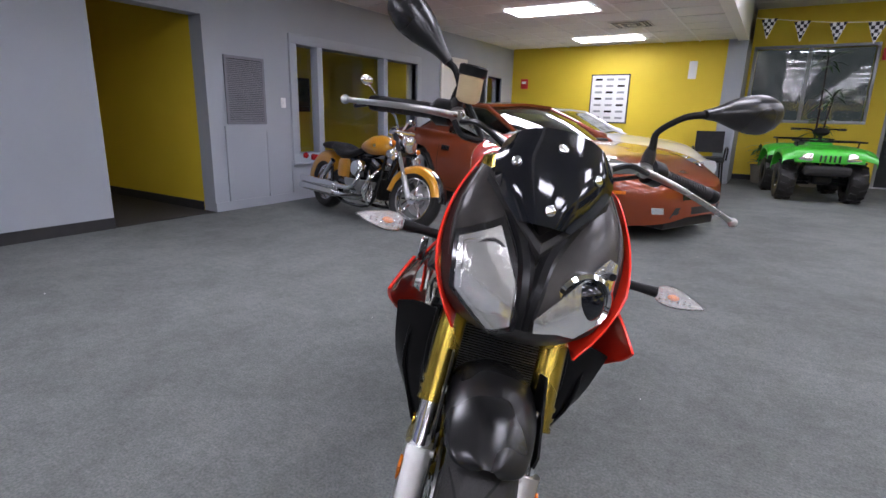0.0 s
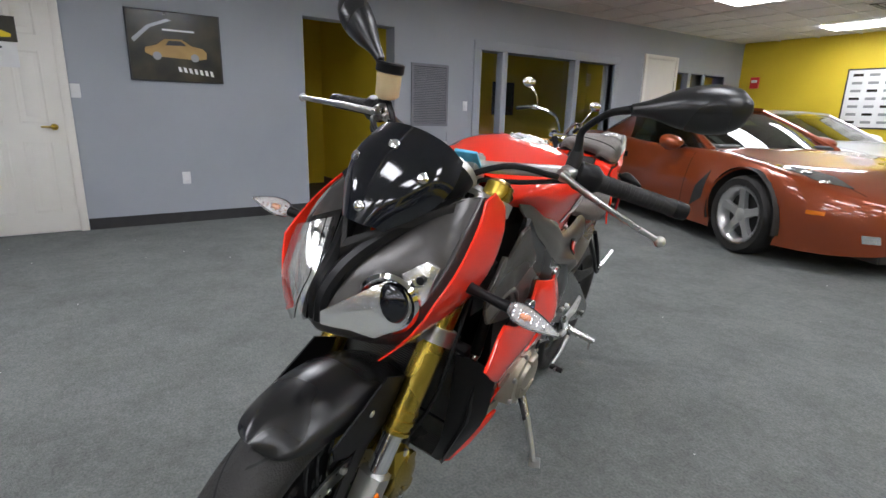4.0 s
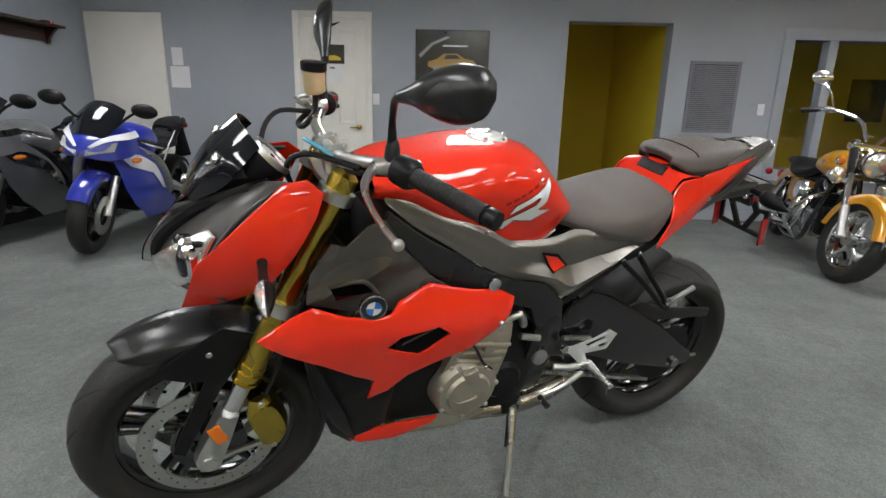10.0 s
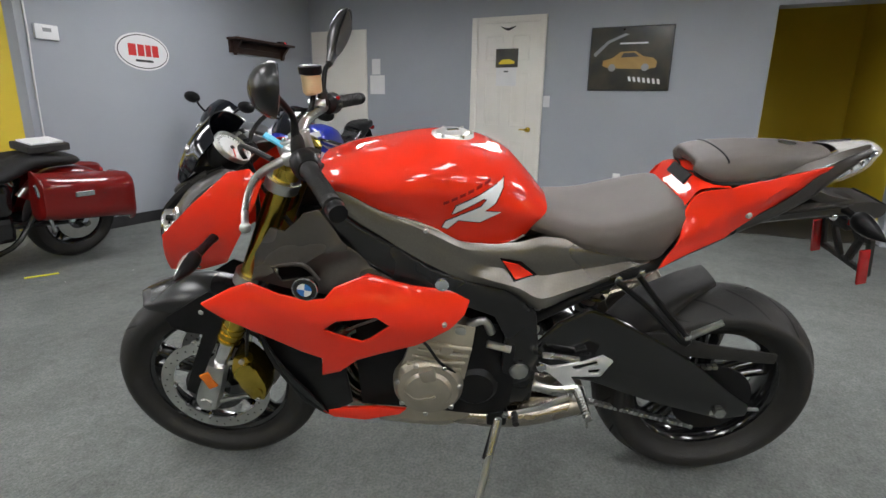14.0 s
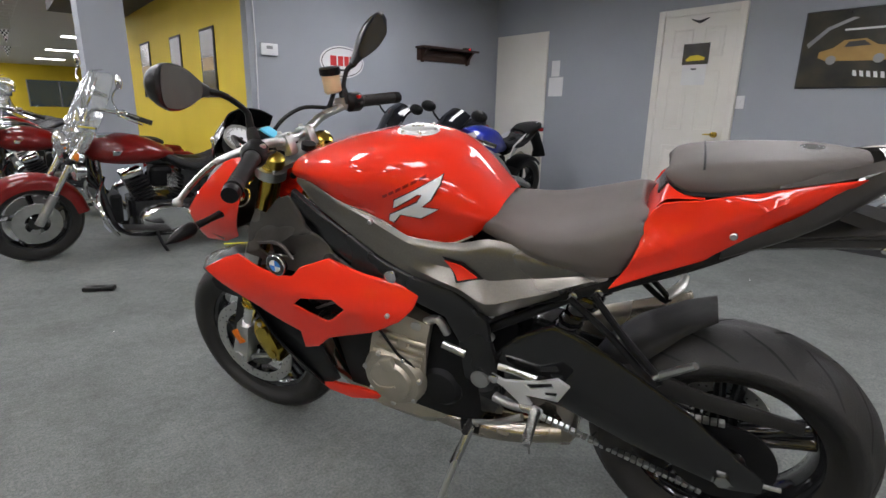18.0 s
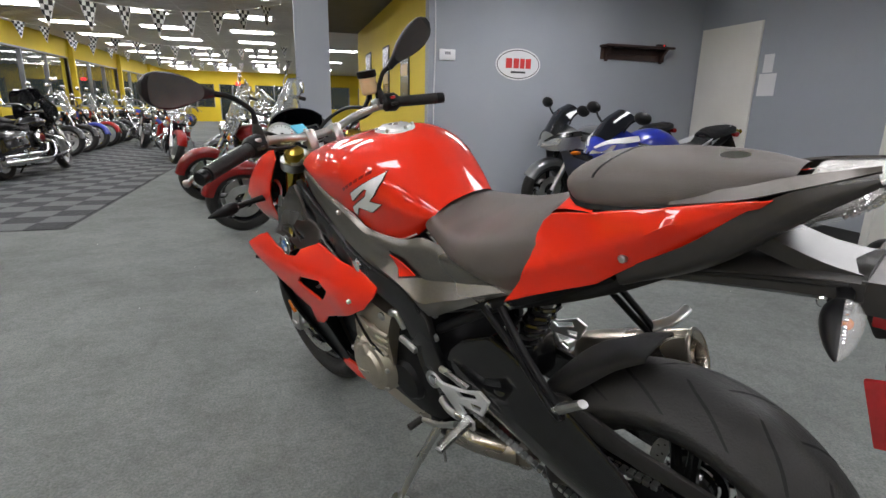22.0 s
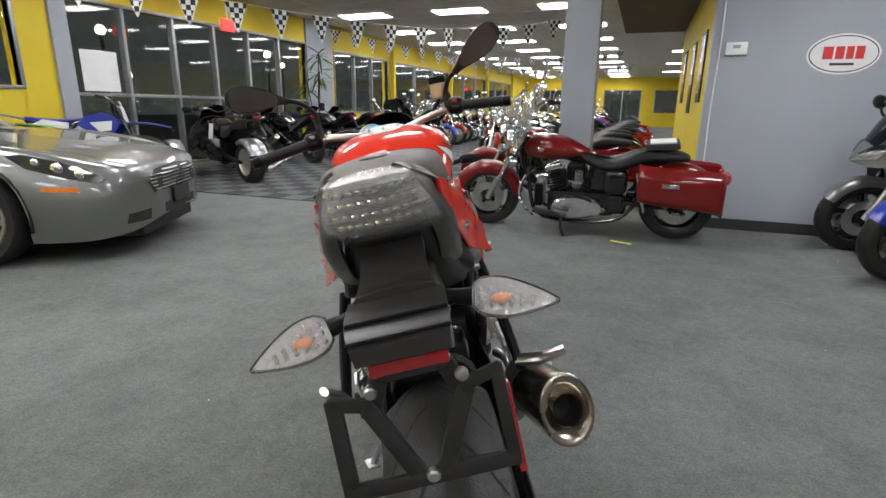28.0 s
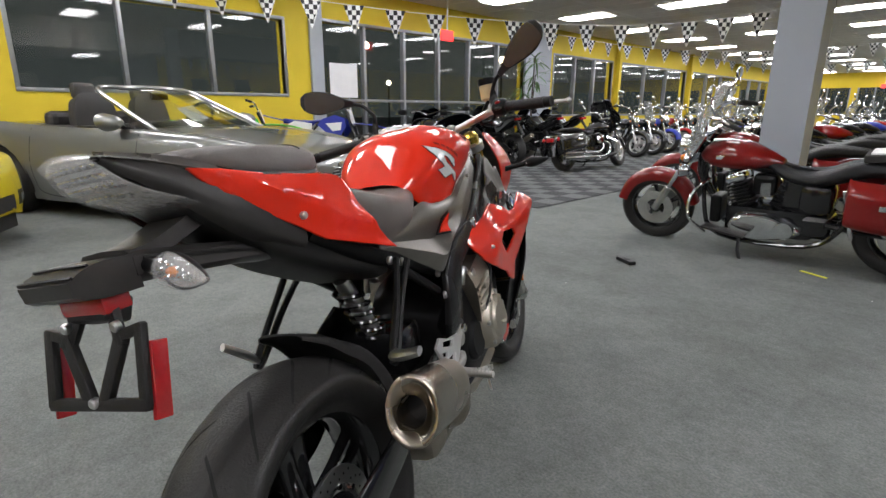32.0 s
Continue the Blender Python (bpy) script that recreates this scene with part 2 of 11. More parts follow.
def surf(grid, n=4, m=4, mirror=False, thick=0.0, closed=False, cap=False):
    """A smooth sheet through a grid of points; mirror: each row runs to the middle plane y = 0 and is repeated on the other side."""
    rows = []
    for r in grid:
        r = spline(r, m, closed)
        if mirror:
            r = r + [Vector((p.x, -p.y, p.z)) for p in reversed(r[:-1])]
        rows.append(r)
    cols = [spline(c, n) for c in zip(*rows)]
    rows = list(zip(*cols))
    bm = bmesh.new()
    vs = add_grid(bm, rows, closed)
    if cap:
        for r in (vs[0], vs[-1]):
            try:
                bm.faces.new(r)
            except ValueError:
                pass
    bmesh.ops.remove_doubles(bm, verts=bm.verts, dist=1e-6)
    bmesh.ops.recalc_face_normals(bm, faces=bm.faces)
    if thick:
        bmesh.ops.solidify(bm, geom=bm.faces[:], thickness=thick)
        bmesh.ops.recalc_face_normals(bm, faces=bm.faces)
    return bm


def tube(pts, r, seg=10, n=4, closed=False, bm=None, flat=1.0):
    """A round bar along a smooth curve; r: one radius or one a point."""
    base = [Vector(p) for p in pts]
    rs = list(r) if isinstance(r, (list, tuple)) else [r] * len(base)
    path = spline(base, n, closed)
    rad = [c.x for c in spline([(q, 0, 0) for q in rs], n, closed)]
    bm = bm or bmesh.new()
    rows, k, nrm = [], len(path), None
    for i, p in enumerate(path):
        t = (path[(i + 1) % k] - path[i - 1]) if closed else (path[min(i + 1, k - 1)] - path[max(i - 1, 0)])
        t.normalize()
        if nrm is None:
            nrm = t.orthogonal()
        nrm = (nrm - t * nrm.dot(t)).normalized()
        b = t.cross(nrm)
        rows.append([p + (nrm * math.cos(2 * math.pi * j / seg) + b * math.sin(2 * math.pi * j / seg) * flat) * rad[i] for j in range(seg)])
    if closed:
        rows.append(rows[0])
    vs = add_grid(bm, rows, True)
    if closed:
        bmesh.ops.remove_doubles(bm, verts=bm.verts, dist=1e-6)
    else:
        bm.faces.new(vs[0][::-1])
        bm.faces.new(vs[-1])
    return bm


def lathe(profile, seg=32, m=None, closed=False, bm=None, arc=None):
    """A turned body round the y axis from (radius, y) pairs."""
    bm = bm or bmesh.new()
    m = m or Matrix()
    a0, a1 = arc or (0.0, 2 * math.pi)
    k = seg + (1 if arc else 0)
    rows = []
    for r, h in profile:
        rows.append([m @ V(r * math.cos(a0 + (a1 - a0) * j / seg), h, r * math.sin(a0 + (a1 - a0) * j / seg)) for j in range(k)])
    if closed:
        rows.append(rows[0])
    add_grid(bm, rows, not arc)
    bmesh.ops.remove_doubles(bm, verts=bm.verts, dist=1e-6)
    bmesh.ops.recalc_face_normals(bm, faces=bm.faces)
    return bm


def rod(a, b, r, seg=12, r2=None, bm=None):
    return tube([a, b], [r, r if r2 is None else r2], seg, 1, bm=bm)


def ball(c, r, seg=12, sq=(1, 1, 1), bm=None):
    bm = bm or bmesh.new()
    bmesh.ops.create_uvsphere(bm, u_segments=seg, v_segments=max(6, seg // 2 + 2), radius=r, matrix=Matrix.Translation(c) @ Matrix.Diagonal((*sq, 1)))
    return bm


def boxm(c, s, m=None, bevel=0.0, bm=None):
    """A box of size s about c, turned by m."""
    b = box_bm(-s[0] / 2, s[0] / 2, -s[1] / 2, s[1] / 2, -s[2] / 2, s[2] / 2, bevel)
    b.transform(Matrix.Translation(c) @ (m or Matrix()))
    if bm is None:
        return b
    join(bm, b)
    return bm


def join(bm, other):
    me = bpy.data.meshes.new("joined")
    other.to_mesh(me)
    other.free()
    bm.from_mesh(me)
    bpy.data.meshes.remove(me)
    return bm


def panel(poly, depth, thick=0.006, holes=(), cuts=1, side=1, axis="y", rim=0.0):
    """A plate cut to an outline in the x-z plane (axis y), bent to depth(x, z), with holes. side -1 mirrors it in y."""
    bm = bmesh.new()
    for loop in (poly, *holes):
        vs = [bm.verts.new((p[0], 0, p[1])) for p in loop]
        for i in range(len(vs)):
            bm.edges.new((vs[i - 1], vs[i]))
    bmesh.ops.triangle_fill(bm, edges=bm.edges[:], use_beauty=True)
    if cuts:
        bmesh.ops.subdivide_edges(bm, edges=bm.edges[:], cuts=cuts, use_grid_fill=True)
    f = depth if callable(depth) else (lambda x, z: depth)
    for v in bm.verts:
        v.co.y = f(v.co.x, v.co.z)
    bmesh.ops.recalc_face_normals(bm, faces=bm.faces)
    if sum(fc.normal.y for fc in bm.faces) < 0:
        bmesh.ops.reverse_faces(bm, faces=bm.faces)
    edge = [e for e in bm.edges if e.is_boundary]
    top = bm.faces[:]
    ret = bmesh.ops.extrude_face_region(bm, geom=top)
    moved = [g for g in ret["geom"] if isinstance(g, bmesh.types.BMVert)]
    for v in moved:
        v.co.y += thick
    bmesh.ops.recalc_face_normals(bm, faces=bm.faces)
    if rim:
        es = [e for e in bm.edges if len(e.link_faces) == 2 and e.calc_face_angle(0) > 1.0]
        bmesh.ops.bevel(bm, geom=es, offset=rim, segments=2, affect="EDGES", profile=0.5)
    m = Matrix.Diagonal((1, side, 1, 1))
    bm.transform(m)
    bmesh.ops.recalc_face_normals(bm, faces=bm.faces)
    return bm


def sheet_on(tree, poly, way, lift=0.002, thick=0.002, cuts=2, along="y", far=1.0):
    """A thin piece with an outline laid on a surface: poly in (x, z) cast along y, or in (y, z) cast along x."""
    bm = bmesh.new()
    vs = [bm.verts.new((p[0], 0, p[1]) if along == "y" else (0, p[0], p[1])) for p in poly]
    for i in range(len(vs)):
        bm.edges.new((vs[i - 1], vs[i]))
    bmesh.ops.triangle_fill(bm, edges=bm.edges[:], use_beauty=True)
    bmesh.ops.subdivide_edges(bm, edges=bm.edges[:], cuts=cuts, use_grid_fill=True)
    d = Vector(way).normalized()
    last = None
    for v in bm.verts:
        hit = tree.ray_cast(v.co - d * far, d)
        if hit[0] is not None:
            v.co = hit[0] - d * lift
            last = v.co
        elif last is not None:
            v.co = v.co - d * v.co.dot(d) + d * last.dot(d)
    bmesh.ops.solidify(bm, geom=bm.faces[:], thickness=thick)
    bmesh.ops.recalc_face_normals(bm, faces=bm.faces)
    return bm


def tree_of(bm):
    return BVHTree.FromBMesh(bm)


def piece(name, bm, material, parent, label="", angle=40):
    """A part with smooth shading that breaks at edges sharper than angle."""
    ob = part(name, bm, material, parent, label, True)
    ob.data.set_sharp_from_angle(angle=radians(angle))
    return ob


def thing(name, m, label, category, group=""):
    ob = new(name)
    ob.matrix_world = m
    return tagged(ob, label, category, group)


def mirrored(fn):
    for s in (1, -1):
        fn(s)


def fl(bm, s):
    """Mirror a mesh in y for s = -1."""
    if s < 0:
        bm.transform(Matrix.Diagonal((1, -1, 1, 1)))
        bmesh.ops.reverse_faces(bm, faces=bm.faces)
    return bm

# ---- the showroom ----
WX, SYW, NY, NEY, EX = -4.13, -4.27, 9.39, 10.5, 7.70
CZ, CE = 2.49, 3.15


def wall_holes(name, along, at, thick, a0, a1, z0, z1, holes, material, label):
    """A wall along x or y with rectangular openings (from, to, low, high) cut through it."""
    bm = bmesh.new()
    cuts = sorted({a0, a1, *[h[0] for h in holes], *[h[1] for h in holes]})
    for lo, hi in zip(cuts, cuts[1:]):
        mid = (lo + hi) / 2
        zs = [(z0, z1)]
        for h in holes:
            if h[0] <= mid <= h[1]:
                nz = []
                for p, q in zs:
                    if h[2] > p:
                        nz.append((p, min(q, h[2])))
                    if h[3] < q:
                        nz.append((max(p, h[3]), q))
                zs = nz
        for p, q in zs:
            if q - p > 1e-4:
                b = box_bm(lo, hi, at, at + thick, p, q) if along == "x" else box_bm(at, at + thick, lo, hi, p, q)
                join(bm, b)
    bmesh.ops.remove_doubles(bm, verts=bm.verts, dist=1e-5)
    bmesh.ops.recalc_face_normals(bm, faces=bm.faces)
    return structure(name, bm, material, label)


def sbox(name, a, b, material, label, category, parent=None, bevel=0.0):
    bm = box_bm(a[0], b[0], a[1], b[1], a[2], b[2], bevel)
    if parent is not None:
        return part(name, bm, material, parent, label)
    return structure(name, bm, material, label, category)


# ground, floor
structure("ground", box_bm(-60, 60, -80, 60, -0.2, -0.13), mat("dark_asphalt", (0.03, 0.03, 0.032), 0.85, color2=(0.05, 0.05, 0.05), scale=30), "dark asphalt outside the building", "ground")
structure("floor", box_bm(-8, 7.95, -39, 10.7, -0.12, 0), M_CARPET, "grey speckled carpet with faint stains", "floor")
sbox("hall_floor", (-6.4, 0.6, 0.0), (-4.14, 2.05, 0.004), M_INT, "dark vinyl floor of the hallway", "floor")
# west wall with hallway opening and office window
wall_holes("wall_west", "y", WX - 0.2, 0.2, SYW, NY, 0, 2.6, [(0.87, 1.93, 0, 2.02), (3.16, 5.72, 0.58, 1.88), (7.30, 8.10, 0.75, 1.87), (8.17, 8.80, 0.75, 1.87)], M_WALL, "grey-blue painted wall")
structure("wall_south", box_bm(WX - 0.2, -0.80, SYW - 0.14, SYW, 0, CE), M_WALL, "grey-blue painted wall")
structure("wall_north", box_bm(WX, 0.0, NY, NY + 0.2, 0, 2.6), M_YEL, "bright yellow painted wall")
sbox("pier_north", (0.0, NY - 0.06, 0), (0.30, NEY, CE), M_WALL, "grey painted pier", "wall")
wall_holes("wall_north_east", "x", NEY, 0.2, 0.30, EX + 0.2, 0, CE, [(0.40, 2.20, 1.16, 2.44), (2.55, 4.6, 0.0, 2.35)], M_YEL, "bright yellow painted wall with a window")
# hallway
sbox("hall_wall_right", (-6.4, 1.93, 0), (WX - 0.2, 2.05, 2.4), M_YEL, "yellow hallway wall", "wall")
sbox("hall_wall_left", (-6.4, 0.60, 0), (WX - 0.2, 0.72, 2.4), M_WHITE, "pale hallway wall", "wall")
sbox("hall_wall_end", (-6.5, 0.60, 0), (-6.4, 2.05, 2.4), M_YEL, "yellow hallway end wall", "wall")
sbox("hall_ceiling", (-6.5, 0.60, 2.4), (WX - 0.2, 2.05, 2.5), M_CEIL, "hallway ceiling", "ceiling")
sbox("hall_door", (-5.75, 0.72, 0), (-4.95, 0.75, 2.0), M_WHITE, "pale closed hallway door", "door")
sbox("baseboard", (-6.4, 1.915, 0.004), (WX - 0.21, 1.930, 0.10), M_BASE, "black vinyl baseboard", "baseboard")
# office behind the window
sbox("office_wall", (-8.0, 2.05, 0), (-7.9, NY, 2.5), M_YEL, "yellow office wall", "wall")
sbox("office_wall", (-7.9, NY, 0), (WX - 0.2, NY + 0.1, 2.5), M_YEL, "yellow office wall", "wall")
sbox("office_wall", (-7.9, 2.05, 0), (WX - 0.2, 2.17, 2.5), M_WALL, "grey office wall", "wall")
sbox("office_ceiling", (-8.0, 2.05, 2.5), (WX - 0.2, NY, 2.6), M_CEIL, "office ceiling", "ceiling")
for y, z, w, h in ((4.4, 1.5, 0.9, 0.6), (6.4, 1.45, 0.6, 0.7)):
    sbox("office_picture", (-7.9, y, z - h / 2), (-7.86, y + w, z + h / 2), M_POSTER, "dark framed picture", "picture")
# baseboards
for y0, y1 in ((SYW + 0.012, -2.005), (-1.165, 0.87)):
    sbox("baseboard", (WX, y0, 0), (WX + 0.012, y1, 0.10), M_BASE, "black vinyl baseboard", "baseboard")
for y0, y1 in ((1.93, 3.03), (5.85, 6.48), (7.28, 9.39)):
    sbox("baseboard", (WX, y0, 0), (WX + 0.014, y1, 0.10), M_WALL, "grey painted baseboard", "baseboard")
sbox("baseboard", (WX + 0.012, SYW, 0), (-0.80, SYW + 0.012, 0.10), M_BASE, "black vinyl baseboard", "baseboard")
sbox("baseboard", (WX + 0.02, NY - 0.012, 0), (0.0, NY, 0.10), M_BASE, "black vinyl baseboard", "baseboard")
sbox("baseboard", (0.30, NEY - 0.012, 0), (2.5, NEY, 0.10), M_BASE, "black vinyl baseboard", "baseboard")


def frame_window(name, y0, y1, z0, z1, splits, x, label, trim=M_WALL, glass=M_GLASS, tw=0.06, out=0.03):
    """A window in a wall along y at plane x, seen from +x: trim, mullions and panes."""
    w = new(name)
    tagged(w, label, "window", kind="structure")
    for a, b, c, d in ((y0 - tw, y1 + tw, z1, z1 + tw), (y0 - tw, y1 + tw, z0 - tw, z0), (y0 - tw, y0, z0, z1), (y1, y1 + tw, z0, z1)):
        piece("window_frame", box_bm(x - 0.10, x + out, a, b, c, d, 0.004), trim, w)
    piece("window_sill", box_bm(x, x + out + 0.02, y0 - tw - 0.01, y1 + tw + 0.01, z0 - tw - 0.025, z0 - tw, 0.004), trim, w)
    edges = [y0, *splits, y1]
    for s in splits:
        piece("mullion", box_bm(x - 0.10, x + out - 0.005, s - 0.045, s + 0.045, z0, z1, 0.004), trim, w)
    for a, b in zip(edges, edges[1:]):
        p = part("pane", box_bm(x - 0.07, x - 0.064, a, b, z0, z1), glass, w)
        p.visible_shadow = False
    return w


frame_window("window_1", 3.16, 5.72, 0.58, 1.88, (3.55, 4.90), WX, "grey framed office window with three panes", tw=0.11)
frame_window("window_2", 7.30, 8.10, 0.75, 1.87, (7.70,), WX, "grey framed office window", tw=0.03)
frame_window("window_3", 8.17, 8.80, 0.75, 1.87, (), WX, "grey framed office window", tw=0.03)
sbox("trim", (WX, 3.03, 0.10), (WX + 0.018, 3.05, 0.50), M_WALL, "grey painted wall trim", "trim")

# louvre grille with a plain panel under it
gr = new("vent_grille")
tagged(gr, "grey louvred return air grille on the wall", "vent", kind="structure")
M_GRILLE = mat("grey_louvre_paint", (0.17, 0.175, 0.20), 0.6, color2=(0.20, 0.205, 0.23), scale=8)
for a, b, c, d in ((2.15, 2.67, 1.63, 1.66), (2.15, 2.67, 0.94, 0.97), (2.15, 2.18, 0.97, 1.63), (2.64, 2.67, 0.97, 1.63)):
    part("grille_frame", box_bm(WX, WX + 0.018, a, b, c, d), M_GRILLE, gr)
part("grille_back", box_bm(WX, WX + 0.004, 2.18, 2.64, 0.97, 1.63), M_BASE, gr)
for k in range(33):
    z = 0.975 + k * 0.0198
    bm = box_bm(WX + 0.003, WX + 0.015, 2.18, 2.64, -0.007, 0.007)
    bm.transform(Matrix.Translation((0, 0, z + 0.005)))
    part("louvre", bm, M_GRILLE, gr)
pn = new("wall_panel")
tagged(pn, "grey painted access panel under the grille", "panel", kind="structure")
part("panel_board", box_bm(WX, WX + 0.012, 2.17, 2.66, 0.14, 0.86), M_WALL, pn)
for a, b, c, d in ((2.11, 2.72, 0.86, 0.92), (2.11, 2.17, 0.10, 0.86), (2.66, 2.72, 0.10, 0.86)):
    part("panel_trim", box_bm(WX, WX + 0.02, a, b, c, d), M_WALL, pn)


def panel_door(name, y0, y1, h, label, trim=True, panels=True, knob=None):
    d = new(name)
    tagged(d, label, "door", kind="structure")
    piece("door_leaf", box_bm(WX, WX + 0.022, y0, y1, 0.008, h, 0.002), M_WHITE, d)
    if panels:
        w = (y1 - y0 - 0.30) / 2
        for a in (y0 + 0.10, y0 + 0.20 + w):
            for z0, z1 in ((0.18, 0.78), (0.93, 1.50), (1.62, 1.88)):
                for q in ((a, a + 0.018, z0, z1), (a + w - 0.018, a + w, z0, z1), (a + 0.018, a + w - 0.018, z0, z0 + 0.018), (a + 0.018, a + w - 0.018, z1 - 0.018, z1)):
                    piece("panel_moulding", box_bm(WX + 0.022, WX + 0.029, *q, 0.002), M_WHITE, d)
                piece("door_panel", box_bm(WX + 0.022, WX + 0.026, a + 0.05, a + w - 0.05, z0 + 0.05, z1 - 0.05, 0.002), M_WHITE, d)
    if trim:
        for q in ((y0 - 0.065, y0, 0, h + 0.065), (y1, y1 + 0.065, 0, h + 0.065), (y0, y1, h, h + 0.065)):
            piece("door_trim", box_bm(WX, WX + 0.036, *q, 0.004), M_WHITE, d)
    if knob:
        k = piece("door_knob", lathe([(0.0, 0.055), (0.020, 0.052), (0.026, 0.040), (0.018, 0.026), (0.010, 0.020), (0.010, 0.008), (0.026, 0.006), (0.028, 0.0)], 20, Matrix.Translation((WX + 0.022, knob, 0.90)) @ pose(0, 0, 0, 0, 0, -90)), M_GOLD, d, "brass door knob")
        piece("knob_lever", tube([(WX + 0.066, knob, 0.90), (WX + 0.070, knob - 0.05, 0.902), (WX + 0.066, knob - 0.09, 0.900)], [0.008, 0.008, 0.006], 8, 3), M_GOLD, d)
    return d


panel_door("door_1", -1.935, -1.235, 2.00, "white six-panel door with a brass lever", True, True, -1.31)
panel_door("door_2", -4.23, -3.40, 2.02, "off-white flush door", False, False, -3.47)
panel_door("door_3", 6.50, 7.26, 2.03, "off-white flush office door", True, False, 7.15)


def on_west(name, y0, y1, z0, z1, material, label, category, d=0.008, x=None, bevel=0.001):
    x = WX if x is None else x
    ob = part(name, box_bm(x, x + d, y0, y1, z0, z1, bevel), material)
    return tagged(ob, label, category)


def switch_plate(y, z, kind="switch"):
    ob = thing("light_switch" if kind == "switch" else "wall_outlet", pose(WX, y, z), "white plastic %s plate on the grey wall" % ("light switch" if kind == "switch" else "socket"), kind)
    piece("plate", box_bm(0, 0.006, -0.036, 0.036, -0.058, 0.058, 0.002), M_ENAMEL, ob)
    if kind == "switch":
        piece("rocker", box_bm(0.006, 0.013, -0.008, 0.008, -0.016, 0.016, 0.002), M_ENAMEL, ob)
    else:
        for q in (-0.022, 0.022):
            piece("socket", box_bm(0.006, 0.008, -0.015, 0.015, q - 0.013, q + 0.013, 0.001), M_PAPER, ob)


switch_plate(-1.13, 1.20)
switch_plate(2.94, 1.19)
switch_plate(-0.34, 0.43, "outlet")

# poster of a gold sports car
po = thing("poster", pose(WX, -0.325, 1.61), "dark poster of a golden sports car in a black frame", "poster")
piece("poster_frame", box_bm(0, 0.016, -0.385, 0.385, -0.30, 0.30, 0.003), M_BASE, po)
part("print", box_bm(0.016, 0.018, -0.372, 0.372, -0.288, 0.288), M_POSTER, po)
M_PGOLD = mat("printed_gold", (0.42, 0.26, 0.07), 0.35, color2=(0.34, 0.20, 0.05), scale=9)


def flat_shape(pts, x, material, parent, name, d=0.001):
    bm = bmesh.new()
    f = bm.faces.new([bm.verts.new((x, p[0], p[1])) for p in pts])
    r = bmesh.ops.extrude_face_region(bm, geom=[f])
    for v in r["geom"]:
        if isinstance(v, bmesh.types.BMVert):
            v.co.x += d
    bmesh.ops.recalc_face_normals(bm, faces=bm.faces)
    return part(name, bm, material, parent)


flat_shape([(-0.255, -0.06), (-0.25, -0.015), (-0.16, 0.01), (-0.09, 0.065), (0.05, 0.07), (0.13, 0.02), (0.22, 0.005), (0.255, -0.03), (0.25, -0.085), (0.17, -0.10), (-0.20, -0.085)], 0.018, M_PGOLD, po, "printed_car")
flat_shape([(-0.085, 0.012), (-0.06, 0.052), (0.04, 0.056), (0.09, 0.018)], 0.0192, M_BASE, po, "printed_glass")
for y in (-0.16, 0.15):
    flat_shape([(y + 0.036 * math.cos(a * math.pi / 5), -0.082 + 0.036 * math.sin(a * math.pi / 5)) for a in range(10)], 0.0192, M_ALUFRAME, po, "printed_wheel")
for k in range(7):
    flat_shape([(0.0 + k * 0.045, -0.165 - 0.004 * k), (0.024 + k * 0.045, -0.168 - 0.004 * k), (0.034 + k * 0.045, -0.212 - 0.005 * k), (0.008 + k * 0.045, -0.206 - 0.005 * k)], 0.018, M_PAPER, po, "printed_kerb")
flat_shape([(-0.35, 0.05), (-0.22, 0.17), (-0.06, 0.235), (-0.02, 0.225), (-0.20, 0.15), (-0.33, 0.02)], 0.018, M_ALUFRAME, po, "printed_streak")
flat_shape([(-0.10, 0.135), (0.16, 0.135), (0.16, 0.150), (-0.10, 0.150)], 0.018, M_PAPER, po, "title_bar")
# calendar and ornament on the door
ca = thing("wall_calendar", pose(WX + 0.029, -1.585, 1.55), "wall calendar with a yellow car picture on the door", "calendar")
part("picture_sheet", box_bm(0, 0.004, -0.125, 0.125, 0.0, 0.19), M_POSTER, ca)
flat_shape([(-0.09, 0.05), (-0.05, 0.08), (0.03, 0.085), (0.09, 0.06), (0.085, 0.035), (-0.085, 0.032)], 0.004, M_CARYEL, ca, "printed_car")
part("date_sheet", box_bm(0, 0.003, -0.115, 0.115, -0.19, -0.003), M_PAPER, ca)
flat_shape([(-0.03, -0.05), (0.02, -0.05), (0.02, -0.035), (-0.03, -0.035)], 0.003, M_BASE, ca, "month_bar")
orn = thing("door_ornament", pose(WX + 0.022, -1.585, 1.945), "small dark winged ornament on the door", "ornament")
piece("wing", tube([(0.006, -0.085, 0.018), (0.008, -0.04, 0.0), (0.010, 0, -0.012), (0.008, 0.04, 0.0), (0.006, 0.085, 0.018)], [0.004, 0.011, 0.016, 0.011, 0.004], 8, 3, flat=0.5), M_BASE, orn)
# notes beside the flush door
for y0, y1, z0, z1 in ((-3.33, -3.21, 1.50, 1.68), (-3.36, -3.15, 1.27, 1.49)):
    on_west("paper_notice", y0, y1, z0, z1, M_PAPER, "plain white paper notice taped to the wall", "notice", 0.003)


# south wall: thermostat, oval sign, shelf
def south(x, z):
    return pose(x, SYW, z)


th = thing("thermostat", south(-0.995, 1.615), "white thermostat on the grey wall", "thermostat")
piece("body", box_bm(-0.085, 0.085, 0, 0.028, -0.055, 0.055, 0.008), M_ENAMEL, th)
piece("display", box_bm(-0.030, 0.030, 0.028, 0.030, 0.002, 0.030), M_ALUFRAME, th)
sg = thing("oval_sign", south(-1.795, 1.553), "white oval sign with red block shapes on the wall", "sign")


